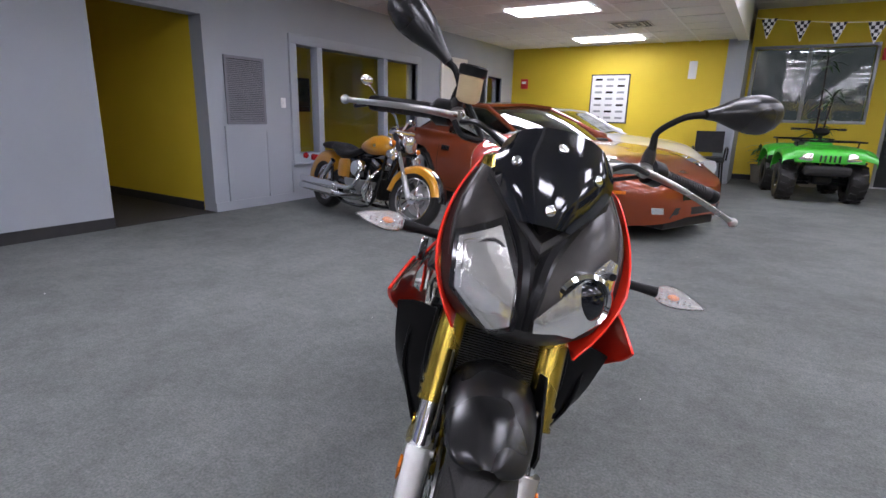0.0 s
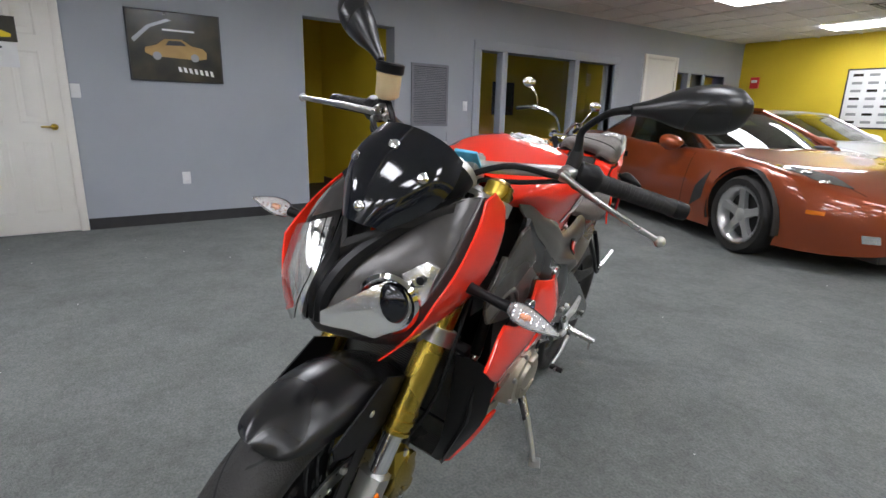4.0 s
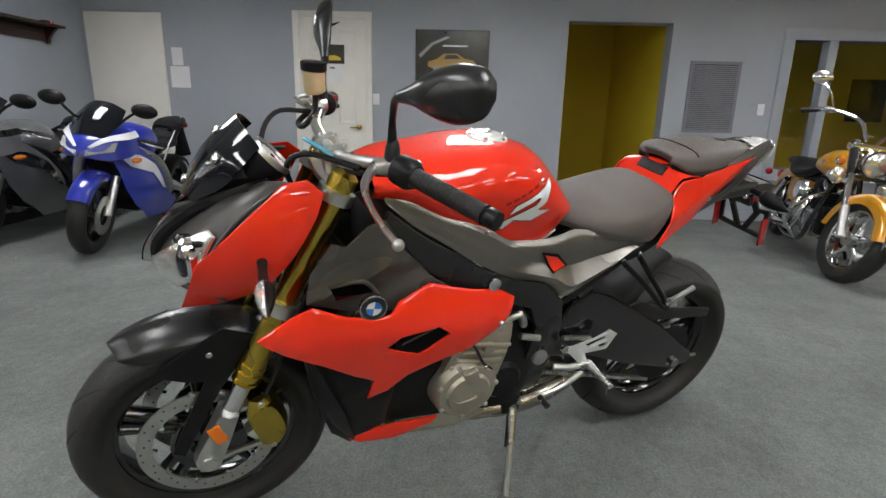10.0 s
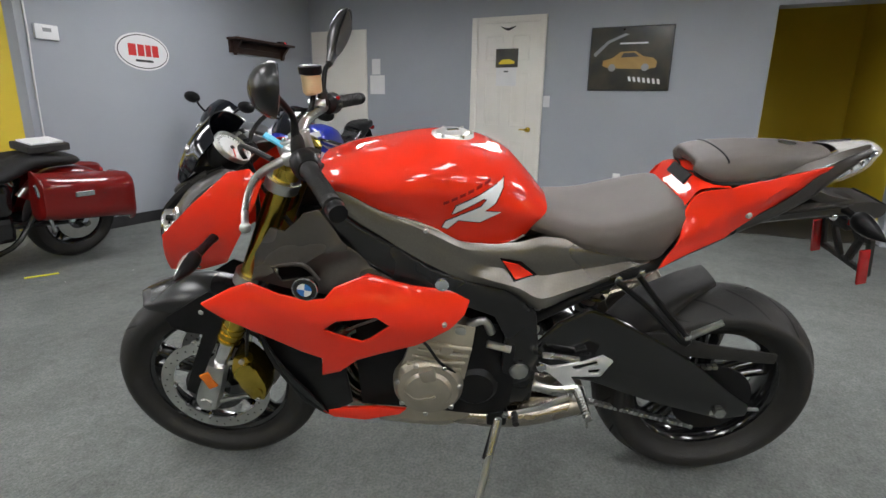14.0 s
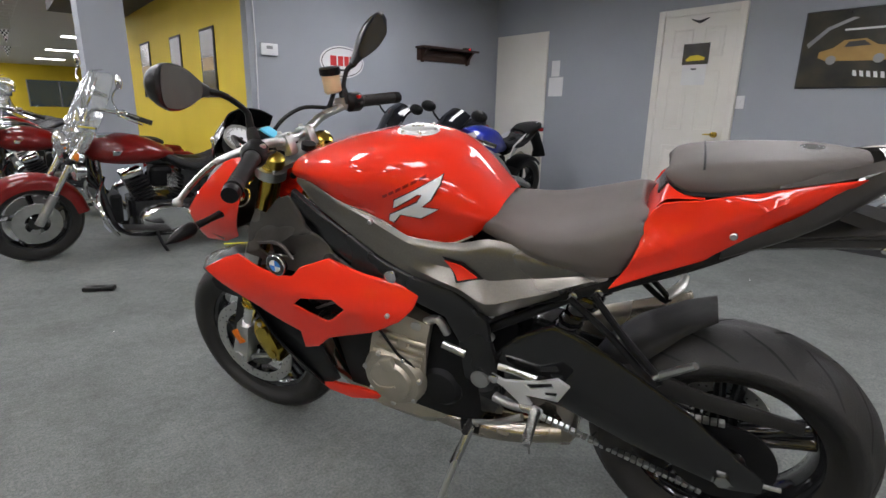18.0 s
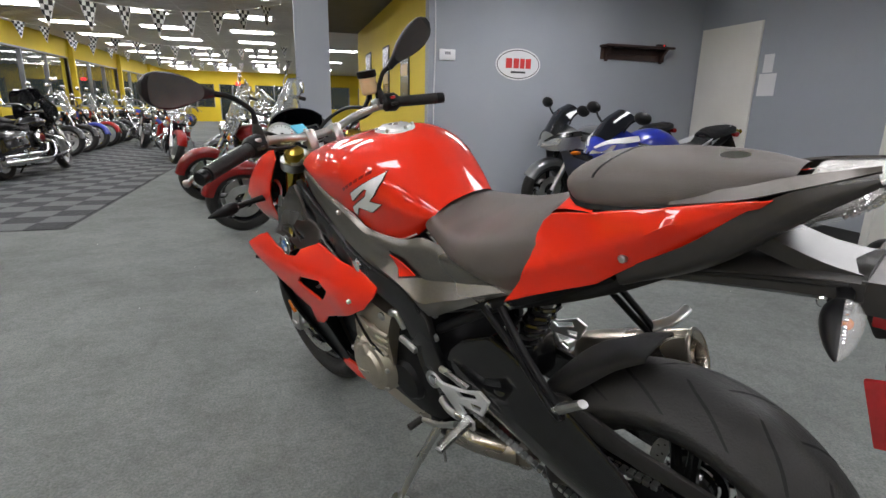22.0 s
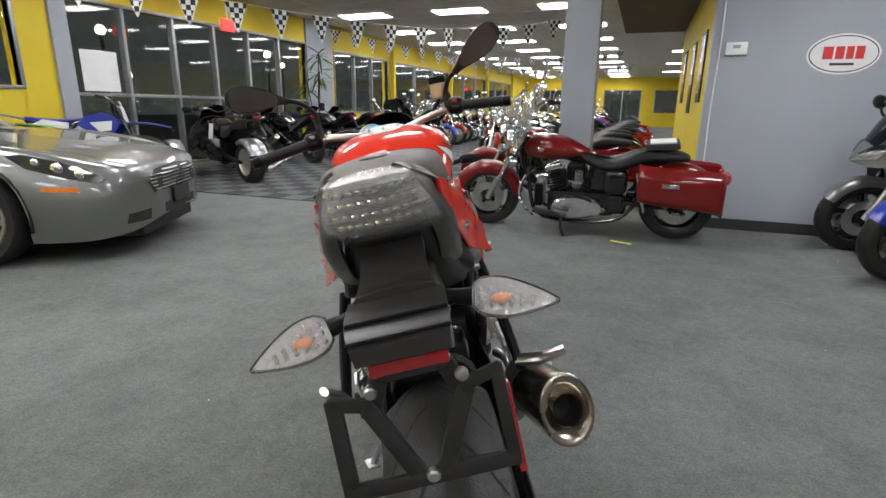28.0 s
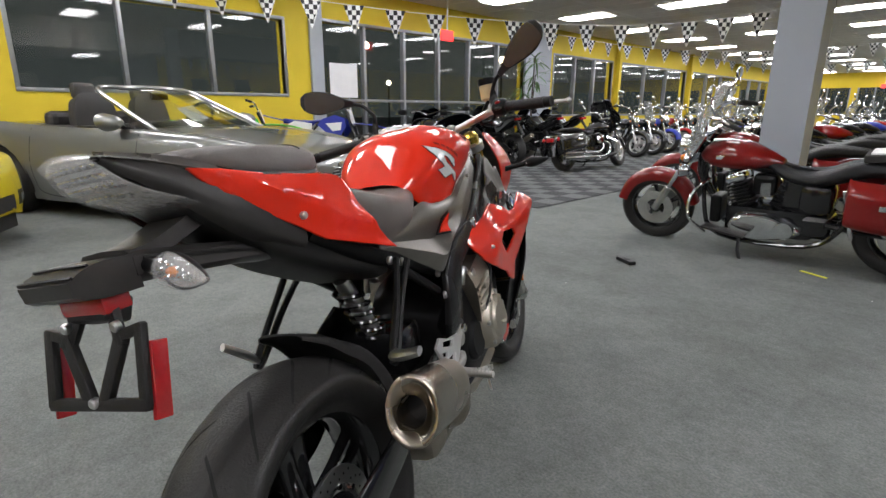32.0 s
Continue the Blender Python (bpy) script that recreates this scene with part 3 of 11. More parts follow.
def oval(a, b, y0, y1, n=40):
    bm = bmesh.new()
    r0 = [bm.verts.new((a * math.cos(2 * math.pi * i / n), y0, b * math.sin(2 * math.pi * i / n))) for i in range(n)]
    r1 = [bm.verts.new((v.co.x, y1, v.co.z)) for v in r0]
    bm.faces.new(r1)
    for i in range(n):
        bm.faces.new((r0[i - 1], r0[i], r1[i], r1[i - 1]))
    bmesh.ops.recalc_face_normals(bm, faces=bm.faces)
    return bm


part("sign_edge", oval(0.262, 0.162, 0, 0.006), M_PAPER, sg)
part("sign_ring", oval(0.246, 0.147, 0.006, 0.008), M_BASE, sg)
part("sign_face", oval(0.238, 0.139, 0.008, 0.010), M_PAPER, sg)
# four red blocks in place of the brand's letters, and a small bar
for x, w in ((-0.145, 0.072), (-0.056, 0.062), (0.020, 0.052), (0.086, 0.060)):
    part("red_block", box_bm(-x - w, -x, 0.010, 0.0125, -0.040, 0.060), M_SIGNRED, sg)
part("small_bar", box_bm(-0.085, 0.085, 0.010, 0.0115, -0.090, -0.070), M_BASE, sg)
shf = thing("wall_shelf", south(-3.21, 1.79), "dark stained wooden wall shelf with brackets", "shelf")
piece("board", box_bm(-0.44, 0.44, 0, 0.17, -0.012, 0.012, 0.004), M_WOOD, shf)
piece("back_rail", box_bm(-0.42, 0.42, 0, 0.02, -0.14, -0.012, 0.003), M_WOOD, shf)
for x in (-0.36, 0.36):
    piece("bracket", surf([[(x - 0.015, 0.02, -0.16), (x + 0.015, 0.02, -0.16), (x + 0.015, 0.04, -0.16), (x - 0.015, 0.04, -0.16)], [(x - 0.015, 0.02, -0.09), (x + 0.015, 0.02, -0.09), (x + 0.015, 0.07, -0.09), (x - 0.015, 0.07, -0.09)], [(x - 0.015, 0.02, -0.012), (x + 0.015, 0.02, -0.012), (x + 0.015, 0.15, -0.012), (x - 0.015, 0.15, -0.012)]], 3, 1, closed=True, cap=True), M_WOOD, shf)
part("peg_rail", box_bm(-0.30, 0.30, 0.02, 0.035, -0.08, -0.06), M_WOOD, shf)
box1 = thing("small_box", pose(-3.52, SYW + 0.08, 1.802), "small dark box with a red lamp on the shelf", "box")
piece("case", box_bm(-0.05, 0.05, -0.03, 0.03, 0, 0.03, 0.004), M_BASE, box1)
piece("lamp", ball(V(-0.02, 0.03, 0.018), 0.008, 10), M_EXIT, box1)
cab = thing("hanging_cable", pose(-0.86, SYW + 0.012, 0), "white cable hanging down the wall end", "cable")
piece("wire", tube([(0, 0, 3.1), (0.004, 0, 2.4), (-0.006, 0, 1.7), (0.006, 0, 1.1), (0.0, 0, 0.5), (0.01, 0, 0.12)], 0.007, 8, 4), M_ENAMEL, cab)

# yellow north wall: chart, alarm, notices
ch = thing("wall_chart", pose(-2.00, NY, 1.49), "framed white chart of small model pictures", "chart")
piece("chart_frame", box_bm(-0.38, 0.38, -0.02, 0, -0.47, 0.47, 0.003), M_BASE, ch)
part("chart_sheet", box_bm(-0.355, 0.355, -0.022, -0.02, -0.445, 0.445), M_PAPER, ch)
for r in range(7):
    for c in range(3):
        cx, cz = -0.22 + 0.22 * c, 0.37 - 0.122 * r
        bm = box_bm(cx - 0.07, cx + 0.07, -0.0235, -0.022, cz - 0.022, cz + 0.018)
        part("small_picture", bm, M_ALUFRAME if (r + c) % 3 else M_POSTER, ch)
al = thing("fire_alarm", pose(-3.83, NY, 1.79), "red fire alarm on the yellow wall", "alarm")
piece("alarm_box", box_bm(-0.075, 0.075, -0.05, 0, -0.10, 0.10, 0.006), M_SIGNRED, al)
piece("alarm_lens", box_bm(-0.05, 0.05, -0.055, -0.05, 0.0, 0.05, 0.002), M_ENAMEL, al)
tagged(part("paper_notice", box_bm(-0.60, -0.46, NY - 0.004, NY, 1.85, 2.16), M_PAPER), "plain white paper notice on the yellow wall", "notice")
al2 = thing("fire_alarm", pose(2.36, NEY, 2.29), "red fire alarm on the yellow wall", "alarm")
piece("alarm_box", box_bm(-0.075, 0.075, -0.05, 0, -0.10, 0.10, 0.006), M_SIGNRED, al2)


def frame_window_x(name, x0, x1, z0, z1, splits, y, label, s=-1, trim=M_ALUFRAME, tw=0.05):
    w = new(name)
    tagged(w, label, "window", kind="structure")
    a, b = sorted((y + s * 0.02, y - s * 0.10))
    for q in ((x0 - tw, x1 + tw, z1, z1 + tw), (x0 - tw, x1 + tw, z0 - tw, z0), (x0 - tw, x0, z0, z1), (x1, x1 + tw, z0, z1)):
        piece("window_frame", box_bm(q[0], q[1], a, b, q[2], q[3], 0.003), trim, w)
    for p in splits:
        piece("mullion", box_bm(p - 0.03, p + 0.03, a + 0.005, b, z0, z1, 0.003), trim, w)
    ed = [x0, *splits, x1]
    for p, q in zip(ed, ed[1:]):
        g = part("pane", box_bm(p, q, y - s * 0.05, y - s * 0.056, z0, z1), M_GLASS, w)
        g.visible_shadow = False


frame_window_x("window_4", 0.40, 2.20, 1.16, 2.44, (1.25,), NEY, "aluminium framed window with night outside")
frame_window_x("door_4", 2.55, 4.6, 0.02, 2.30, (3.55,), NEY, "glazed double door with night outside")
sbox("push_bar", (2.60, NEY - 0.06, 0.95), (3.50, NEY - 0.02, 1.05), M_ALUFRAME, "aluminium door push bar", "door")

# ceilings with tiles and lay-in lamps
def tile_ceiling(name, x0, x1, y0, y1, z, sx, sy, lamps, label):
    """Tiles laid into a metal grid, left out where lamps sit."""
    verts, faces = [], []
    nx, ny = int(round((x1 - x0) / sx)), int(round((y1 - y0) / sy))
    for i in range(nx):
        for j in range(ny):
            a, b = x0 + i * sx + 0.012, x0 + (i + 1) * sx - 0.012
            c, d = y0 + j * sy + 0.012, y0 + (j + 1) * sy - 0.012
            dz = 0.006 + 0.003 * noise.noise(V(i * 3.1, j * 2.7, 0.5))
            k = len(verts)
            verts += [(a, c, z + dz), (b, c, z + dz), (b, d, z + dz), (a, d, z + dz)]
            faces.append((k, k + 3, k + 2, k + 1))
    me = bpy.data.meshes.new(name)
    me.from_pydata(verts, [], faces)
    me.materials.append(M_CEIL)
    ob = new(name, me)
    tagged(ob, label, "ceiling", kind="structure")
    bm = bmesh.new()
    for i in range(nx + 1):
        join(bm, box_bm(x0 + i * sx - 0.013, x0 + i * sx + 0.013, y0, y1, z, z + 0.02))
    for j in range(ny + 1):
        join(bm, box_bm(x0, x1, y0 + j * sy - 0.013, y0 + j * sy + 0.013, z - 0.0008, z + 0.019))
    part("ceiling_grid", bm, M_GRID, ob)
    part("ceiling_slab", box_bm(x0 - 0.05, x1 + 0.05, y0 - 0.05, y1 + 0.05, z + 0.03, z + 0.10), M_CEIL, ob)


tile_ceiling("ceiling_west", -4.13, 0.14, -4.27, 9.44, CZ, 0.61, 0.6145, (), "white tiled ceiling over the side bay")
tile_ceiling("ceiling_east", 0.30, 7.80, -37.0, 10.54, CE, 1.25, 0.617, (), "off-white tiled ceiling over the showroom")


def ceiling_lamp(x, y, z, w=1.19, d=0.59):
    ob = thing("ceiling_light", pose(x, y, z), "lit fluorescent ceiling panel in a white frame", "ceiling light", "ceiling lights")
    for q in ((-w / 2, w / 2, d / 2 - 0.02, d / 2), (-w / 2, w / 2, -d / 2, -d / 2 + 0.02), (-w / 2, -w / 2 + 0.02, -d / 2 + 0.02, d / 2 - 0.02), (w / 2 - 0.02, w / 2, -d / 2 + 0.02, d / 2 - 0.02)):
        part("frame", box_bm(*q, -0.012, 0.0), M_GRID, ob)
    part("diffuser", box_bm(-w / 2 + 0.02, w / 2 - 0.02, -d / 2 + 0.02, d / 2 - 0.02, -0.008, 0.0), M_LAMP, ob)
    return ob


lamp0 = ceiling_lamp(-1.85, 8.45, CZ - 0.001)
for y in (5.60, 2.75, -0.10, -2.90):
    copy_thing(lamp0, pose(-1.85, y, CZ - 0.001))
for x in (1.40, 3.75, 6.10):
    for y in (6.2, 3.4, 0.6, -2.2, -5.0, -7.8, -10.6, -13.4, -16.2, -19.0, -21.8, -24.6, -27.4, -30.2, -33.0, -35.6):
        copy_thing(lamp0, pose(x, y, CE - 0.001))
for x in (-1.60, -5.20):
    for y in (-14.8, -20.4, -26.0, -31.6):
        copy_thing(lamp0, pose(x, y, CE - 0.001))
vent = thing("ceiling_vent", pose(-1.15, 7.1, CZ - 0.001), "white square ceiling air vent", "vent")
for k in range(5):
    h = 0.28 - 0.055 * k
    for q in ((-h, h, h - 0.02, h), (-h, h, -h, -h + 0.02), (-h, -h + 0.02, -h + 0.02, h - 0.02), (h - 0.02, h, -h + 0.02, h - 0.02)):
        part("vane", box_bm(*q, -0.012 - 0.002 * k, 0.0), M_ALUFRAME if k % 2 else M_GRID, vent)
part("vent_dark", box_bm(-0.27, 0.27, -0.27, 0.27, -0.003, 0), M_BASE, vent)
# beam between the two ceilings, column, bulkhead
sbox("beam", (0.14, -4.60, CZ - 0.02), (0.30, NEY, CE), M_WHITE, "pale boxed beam between the ceilings", "beam")
sbox("column", (0.19, -4.62, 0), (0.51, -4.32, CE), M_WALL, "grey painted square column", "column")
# the missing light on this low ceiling is put into its colour
sbox("bulkhead", (-0.85, -10.0, CZ), (0.19, -4.62, CE), M_DKCEIL, "low bulkhead over the passage, its unlit dark put into the grey", "ceiling")
sbox("wall_passage", (-1.0, -10.0, 0), (-0.85, SYW - 0.14, CE), M_YEL, "yellow passage wall", "wall")
sbox("ceiling_passage", (-8.0, -37.0, CE), (0.30, -10.0, CE + 0.1), M_CEIL, "off-white ceiling", "ceiling")
sbox("wall_back", (-8.0, -10.0, 0), (-1.0, -9.85, CE), M_YEL, "yellow wall behind the passage", "wall")
sbox("wall_west_far", (-8.2, -37.0, 0), (-8.0, -9.85, CE), M_YEL, "yellow painted wall", "wall")
for y, z, w, h in ((-5.6, 1.55, 0.5, 0.75), (-6.9, 1.5, 0.5, 0.9), (-8.6, 1.6, 0.6, 0.8)):
    pp = thing("wall_poster", pose(-0.85, y, z), "dark framed poster on the yellow wall", "poster")
    piece("poster_frame", box_bm(0, 0.015, -w / 2, w / 2, -h / 2, h / 2, 0.003), M_BASE, pp)
    part("print", box_bm(0.015, 0.017, -w / 2 + 0.03, w / 2 - 0.03, -h / 2 + 0.03, h / 2 - 0.03), M_POSTER, pp)
    part("printed_band", box_bm(0.017, 0.018, -w / 2 + 0.06, w / 2 - 0.06, -0.08, 0.06), M_PGOLD, pp)

# east wall: piers, windows, storefront
def east_window(name, y0, y1, z0, z1, splits, label, trim=M_ALUFRAME, bars=()):
    w = new(name)
    tagged(w, label, "window", kind="structure")
    tw = 0.05
    for q in ((y0 - tw, y1 + tw, z1, z1 + tw), (y0 - tw, y1 + tw, z0 - tw, z0), (y0 - tw, y0, z0, z1), (y1, y1 + tw, z0, z1)):
        piece("window_frame", box_bm(EX - 0.02, EX + 0.10, *q, 0.003), trim, w)
    for s in splits:
        piece("mullion", box_bm(EX - 0.015, EX + 0.10, s - 0.028, s + 0.028, z0, z1, 0.003), trim, w)
    for b in bars:
        piece("transom", box_bm(EX - 0.012, EX + 0.09, y0, y1, b - 0.025, b + 0.025, 0.003), trim, w)
    ed = [y0, *sorted(splits), y1]
    for a, b in zip(ed, ed[1:]):
        g = part("pane", box_bm(EX + 0.05, EX + 0.056, a, b, z0, z1), M_GLASS, w)
        g.visible_shadow = False


FAR = -37.0
holes = [(-3.75, -0.13, 1.32, 2.50), (0.47, 4.10, 1.32, 2.50), (4.6, 8.25, 1.32, 2.50), (-10.40, -4.52, 0.06, 2.56)]
far_w = [(-14.95, -11.75, 0.95, 2.50)] + [(-20.70 - 5.72 * k, -15.50 - 5.72 * k, 0.95, 2.50) for k in range(3)]
wall_holes("wall_east", "y", EX, 0.2, FAR, NEY, 0, CE, holes + far_w, M_YEL, "bright yellow painted window wall")
for p0, p1 in ((0.15, 0.36), (-4.50, -4.25), (-11.55, -10.42), (4.22, 4.48)):
    sbox("pier_east", (EX - 0.05, p0, 0), (EX, p1, CE), M_WALL, "grey painted pier", "wall")
for p0 in (-15.27, -20.99, -26.71, -32.43):
    sbox("post_east", (EX - 0.16, p0, 0), (EX - 0.02, p0 + 0.14, CE), M_YEL, "yellow painted post", "wall")
east_window("window_5", -3.75, -0.13, 1.32, 2.50, (-2.55, -1.34), "aluminium framed night window with three panes")
east_window("window_6", 0.47, 4.10, 1.32, 2.50, (1.68, 2.89), "aluminium framed night window")
east_window("window_7", 4.6, 8.25, 1.32, 2.50, (5.8, 7.0), "aluminium framed night window")
east_window("window_8", -10.40, -4.52, 0.06, 2.56, (-5.43, -6.42, -7.40, -8.36, -9.38), "storefront glazing and glass doors at night", bars=(1.23,))
for k, q in enumerate(far_w):
    east_window("window_%d" % (9 + k), *q, (q[0] + (q[1] - q[0]) / 3, q[0] + (q[1] - q[0]) / 1.5), "aluminium framed night window")
for y in (-6.91, -7.88):
    sbox("push_bar", (EX - 0.07, y - 0.30, 1.00), (EX - 0.03, y + 0.30, 1.04), M_ALUFRAME, "aluminium door push bar", "door")
tagged(part("paper_sign", box_bm(EX + 0.0455, EX + 0.0495, -5.28, -4.67, 1.28, 1.885), M_PAPER), "blank white paper sign on the glass", "sign")
sbox("baseboard", (EX - 0.012, -4.25, 0), (EX, 0.15, 0.10), M_BASE, "black vinyl baseboard", "baseboard")
ex = thing("exit_sign", pose(6.50, -6.45, 2.40), "lit red exit sign hung from the ceiling", "sign")
part("panel", box_bm(-0.015, 0.015, -0.15, 0.15, -0.09, 0.09), M_EXIT, ex)
part("hanger", box_bm(-0.008, 0.008, -0.01, 0.01, 0.09, CE - 2.40), M_ENAMEL, ex)
copy_thing(ex, pose(3.4, FAR + 0.4, 2.4, 0, 0, 90))
# far end
wall_holes("wall_far", "x", FAR - 0.2, 0.2, -8.2, EX + 0.2, 0, CE, [(-7.4, -4.4, 0.9, 2.35), (-3.8, -0.8, 0.9, 2.35), (0.0, 2.4, 0.1, 2.35), (3.0, 4.6, 0.1, 2.35), (4.9, 7.1, 0.9, 2.35)], M_YEL, "yellow end wall with dark glazing")
for x0, x1, z0 in ((-7.4, -4.4, 0.9), (-3.8, -0.8, 0.9), (0.0, 2.4, 0.1), (3.0, 4.6, 0.1), (4.9, 7.1, 0.9)):
    w = new("window_far")
    tagged(w, "aluminium framed night glazing", "window", kind="structure")
    part("pane", box_bm(x0, x1, FAR - 0.10, FAR - 0.09, z0, 2.35), M_GLASS, w)
    for p in (x0 + 0.03, (x0 + x1) / 2, x1 - 0.03):
        part("mullion", box_bm(p - 0.03, p + 0.03, FAR - 0.14, FAR, z0, 2.35), M_ALUFRAME, w)
# street lamps seen through the glass
for x, y, z in ((18, -13.1, 3.75), (18, -22.1, 3.75), (22, -32, 2.4), (26, -34, 4.2), (30, -24, 3.0), (18, -48, 4.0), (6, -62, 4)):
    sl = thing("street_lamp", pose(x, y, -0.13), "distant lit street lamp on a dark pole", "street lamp", "street lamps")
    piece("pole", rod((0, 0, 0), (0, 0, z), 0.06, 8), M_BASE, sl)
    piece("lantern", ball(V(0, 0, z), 0.16, 12), mat("street_lantern", (1.0, 0.85, 0.6), 0.5, emit=20.0), sl)

# ---- patch of checked carpet tiles ----
M_TILE = [mat("dark_carpet_tile", (0.022, 0.024, 0.026), 0.95, color2=(0.05, 0.052, 0.054), scale=150, bump=0.5, bscale=320), mat("light_carpet_tile", (0.085, 0.09, 0.092), 0.95, color2=(0.14, 0.145, 0.145), scale=150, bump=0.5, bscale=320)]
TS = 0.30
tile_me = []
for m in M_TILE:
    bm = box_bm(0.002, TS - 0.002, 0.002, TS - 0.002, 0.0, 0.006, 0.0)
    me = bpy.data.meshes.new("carpet_tile")
    bm.to_mesh(me)
    bm.free()
    me.materials.append(m)
    tile_me.append(me)
patch = part("checked_carpet", box_bm(2.52, 7.12, -15.98, -3.95, 0.0, 0.001), M_TILE[0])
tagged(patch, "checked patch of dark and light carpet tiles", "carpet", kind="structure")
rest = [bmesh.new(), bmesh.new()]
count = 0
for j in range(40):
    for i in range(15):
        x, y = 2.55 + i * TS, -3.97 - (j + 1) * TS
        k = (i + j) % 2
        if j < 20:
            o = new("carpet_tile", tile_me[k])
            o.parent = patch
            o.location = (x, y, 0.001)
        else:
            join(rest[k], box_bm(x, x + TS, y, y + TS, 0.001, 0.007))
for k in (0, 1):
    tagged(part("far_tiles", rest[k], M_TILE[k], patch), kind="stuff")

# ---- the red motorcycle on its side stand ----
BIKE = thing("motorcycle", pose(0.166, -0.181, 0, -12.3, 0, -64.6), "red, black and grey naked sport motorcycle on its side stand", "motorcycle")


def wheel_tyre(x, r, w, rim_r, parent, spokes, groove_n):
    """Tyre, rim, hub and spokes of one wheel; x: axle's place, axle height r."""
    at = pose(x, 0, r)
    h = w / 2
    prof = [(rim_r - 0.012, -h * 0.62), (rim_r + 0.006, -h * 0.72), (rim_r + 0.3 * (r - rim_r), -h * 0.97), (rim_r + 0.55 * (r - rim_r), -h), (r - 0.020 * w / 0.12, -h * 0.82), (r - 0.006 * w / 0.12, -h * 0.48), (r, 0)]
    prof = spline([(a, b, 0) for a, b in prof], 3)
    prof = [(p.x, p.y) for p in prof]
    prof = prof + [(a, -b) for a, b in reversed(prof[:-1])]
    bm = lathe(prof, 72, at)
    tree = tree_of(bm)
    tyre = piece("tyre", bm, M_TYRE, parent, "black sport tyre with swept grooves", 60)
    # dark strips just proud of the tread, coloured as the shade in its grooves
    g = bmesh.new()
    for i in range(groove_n):
        for s in (1, -1):
            a0 = 2 * math.pi * (i + (0.5 if s < 0 else 0)) / groove_n
            left, right = [], []
            for k in range(6):
                f = k / 5
                a = a0 + 0.36 * f
                y = s * h * (0.10 + 0.78 * f ** 0.8)
                wd = 0.0035 + 0.002 * math.sin(math.pi * f)
                for lst, off in ((left, -wd), (right, wd)):
                    aa = a + off / r
                    d = V(math.cos(aa), 0, math.sin(aa))
                    o = at @ V(0, y, 0)
                    hit = tree.ray_cast(o + d * (r + 0.1), -d)
                    lst.append((hit[0] + d * 0.0008) if hit[0] else o + d * r)
            add_grid(g, [left, right])
    part("tread_groove", g, M_GROOVE, tyre)
    rim = piece("rim", lathe([(rim_r - 0.012, -h * 0.60), (rim_r + 0.002, -h * 0.66), (rim_r - 0.004, -h * 0.60), (rim_r - 0.022, -h * 0.45), (rim_r - 0.028, 0), (rim_r - 0.022, h * 0.45), (rim_r - 0.004, h * 0.60), (rim_r + 0.002, h * 0.66), (rim_r - 0.012, h * 0.60), (rim_r - 0.016, 0)], 64, at, True), M_BLKG, parent, "gloss black wheel rim", 50)
    piece("hub", lathe([(0.012, -h * 0.75), (0.040, -h * 0.75), (0.046, -h * 0.3), (0.040, 0), (0.046, h * 0.3), (0.040, h * 0.75), (0.012, h * 0.75)], 28, at, True), M_BLKG, rim)
    for i in range(spokes):
        for d in (-0.12, 0.12):
            a = 2 * math.pi * i / spokes + 0.3
            p0 = at @ V(0.038 * math.cos(a + d * 2.4), 0, 0.038 * math.sin(a + d * 2.4))
            p1 = at @ V((rim_r - 0.02) * math.cos(a + d), 0, (rim_r - 0.02) * math.sin(a + d))
            piece("spoke", tube([p0, (p0 + p1) / 2, p1], [0.015, 0.011, 0.013], 8, 2, flat=1.5), M_BLKG, rim)
    return tyre


def disc(x, z, y, r, parent, bolts=5):
    """A drilled brake disc with its carrier."""
    at = pose(x, y, z)
    d = piece("brake_disc", lathe([(r - 0.034, -0.0025), (r, -0.0025), (r, 0.0025), (r - 0.034, 0.0025)], 48, at, True), M_ALU, parent, "drilled steel brake disc")
    piece("disc_carrier", lathe([(0.045, -0.003), (r * 0.55, -0.003), (r * 0.55, 0.003), (0.045, 0.003)], 24, at, True), M_BLKG, d)
    for i in range(bolts * 2):
        a = 2 * math.pi * i / (bolts * 2)
        p = at @ V((r - 0.038) * math.cos(a), 0, (r - 0.038) * math.sin(a))
        piece("disc_bobbin", rod(p - V(0, 0.005, 0), p + V(0, 0.005, 0), 0.006, 8), M_CHROME, d)
    # flat dark dots coloured as the shade inside the drilled holes
    h = bmesh.new()
    for i in range(40):
        a = 2 * math.pi * i / 40
        q = r - 0.009 - 0.008 * (i % 3)
        for s in (-1, 1):
            c = at @ V(q * math.cos(a), s * 0.0028, q * math.sin(a))
            bmesh.ops.create_circle(h, cap_ends=True, segments=6, radius=0.0028, matrix=Matrix.Translation(c) @ pose(0, 0, 0, 90, 0, 0))
    part("disc_hole", h, M_GROOVE, d)


def bolt(p, way, parent, r=0.008, material=None, name="bolt"):
    p, w = Vector(p), Vector(way).normalized()
    bm = tube([p - w * 0.004, p + w * 0.003, p + w * 0.005], [r * 1.25, r * 1.2, r * 0.85], 10, 1)
    return piece(name, bm, material or M_ALU, parent)


# wheels and brakes
wheel_tyre(0.72, 0.302, 0.125, 0.218, BIKE, 5, 14)
wheel_tyre(-0.72, 0.318, 0.19, 0.218, BIKE, 5, 16)
for s in (1, -1):
    disc(0.72, 0.302, s * 0.066, 0.158, BIKE)
disc(-0.72, 0.318, -0.075, 0.110, BIKE)

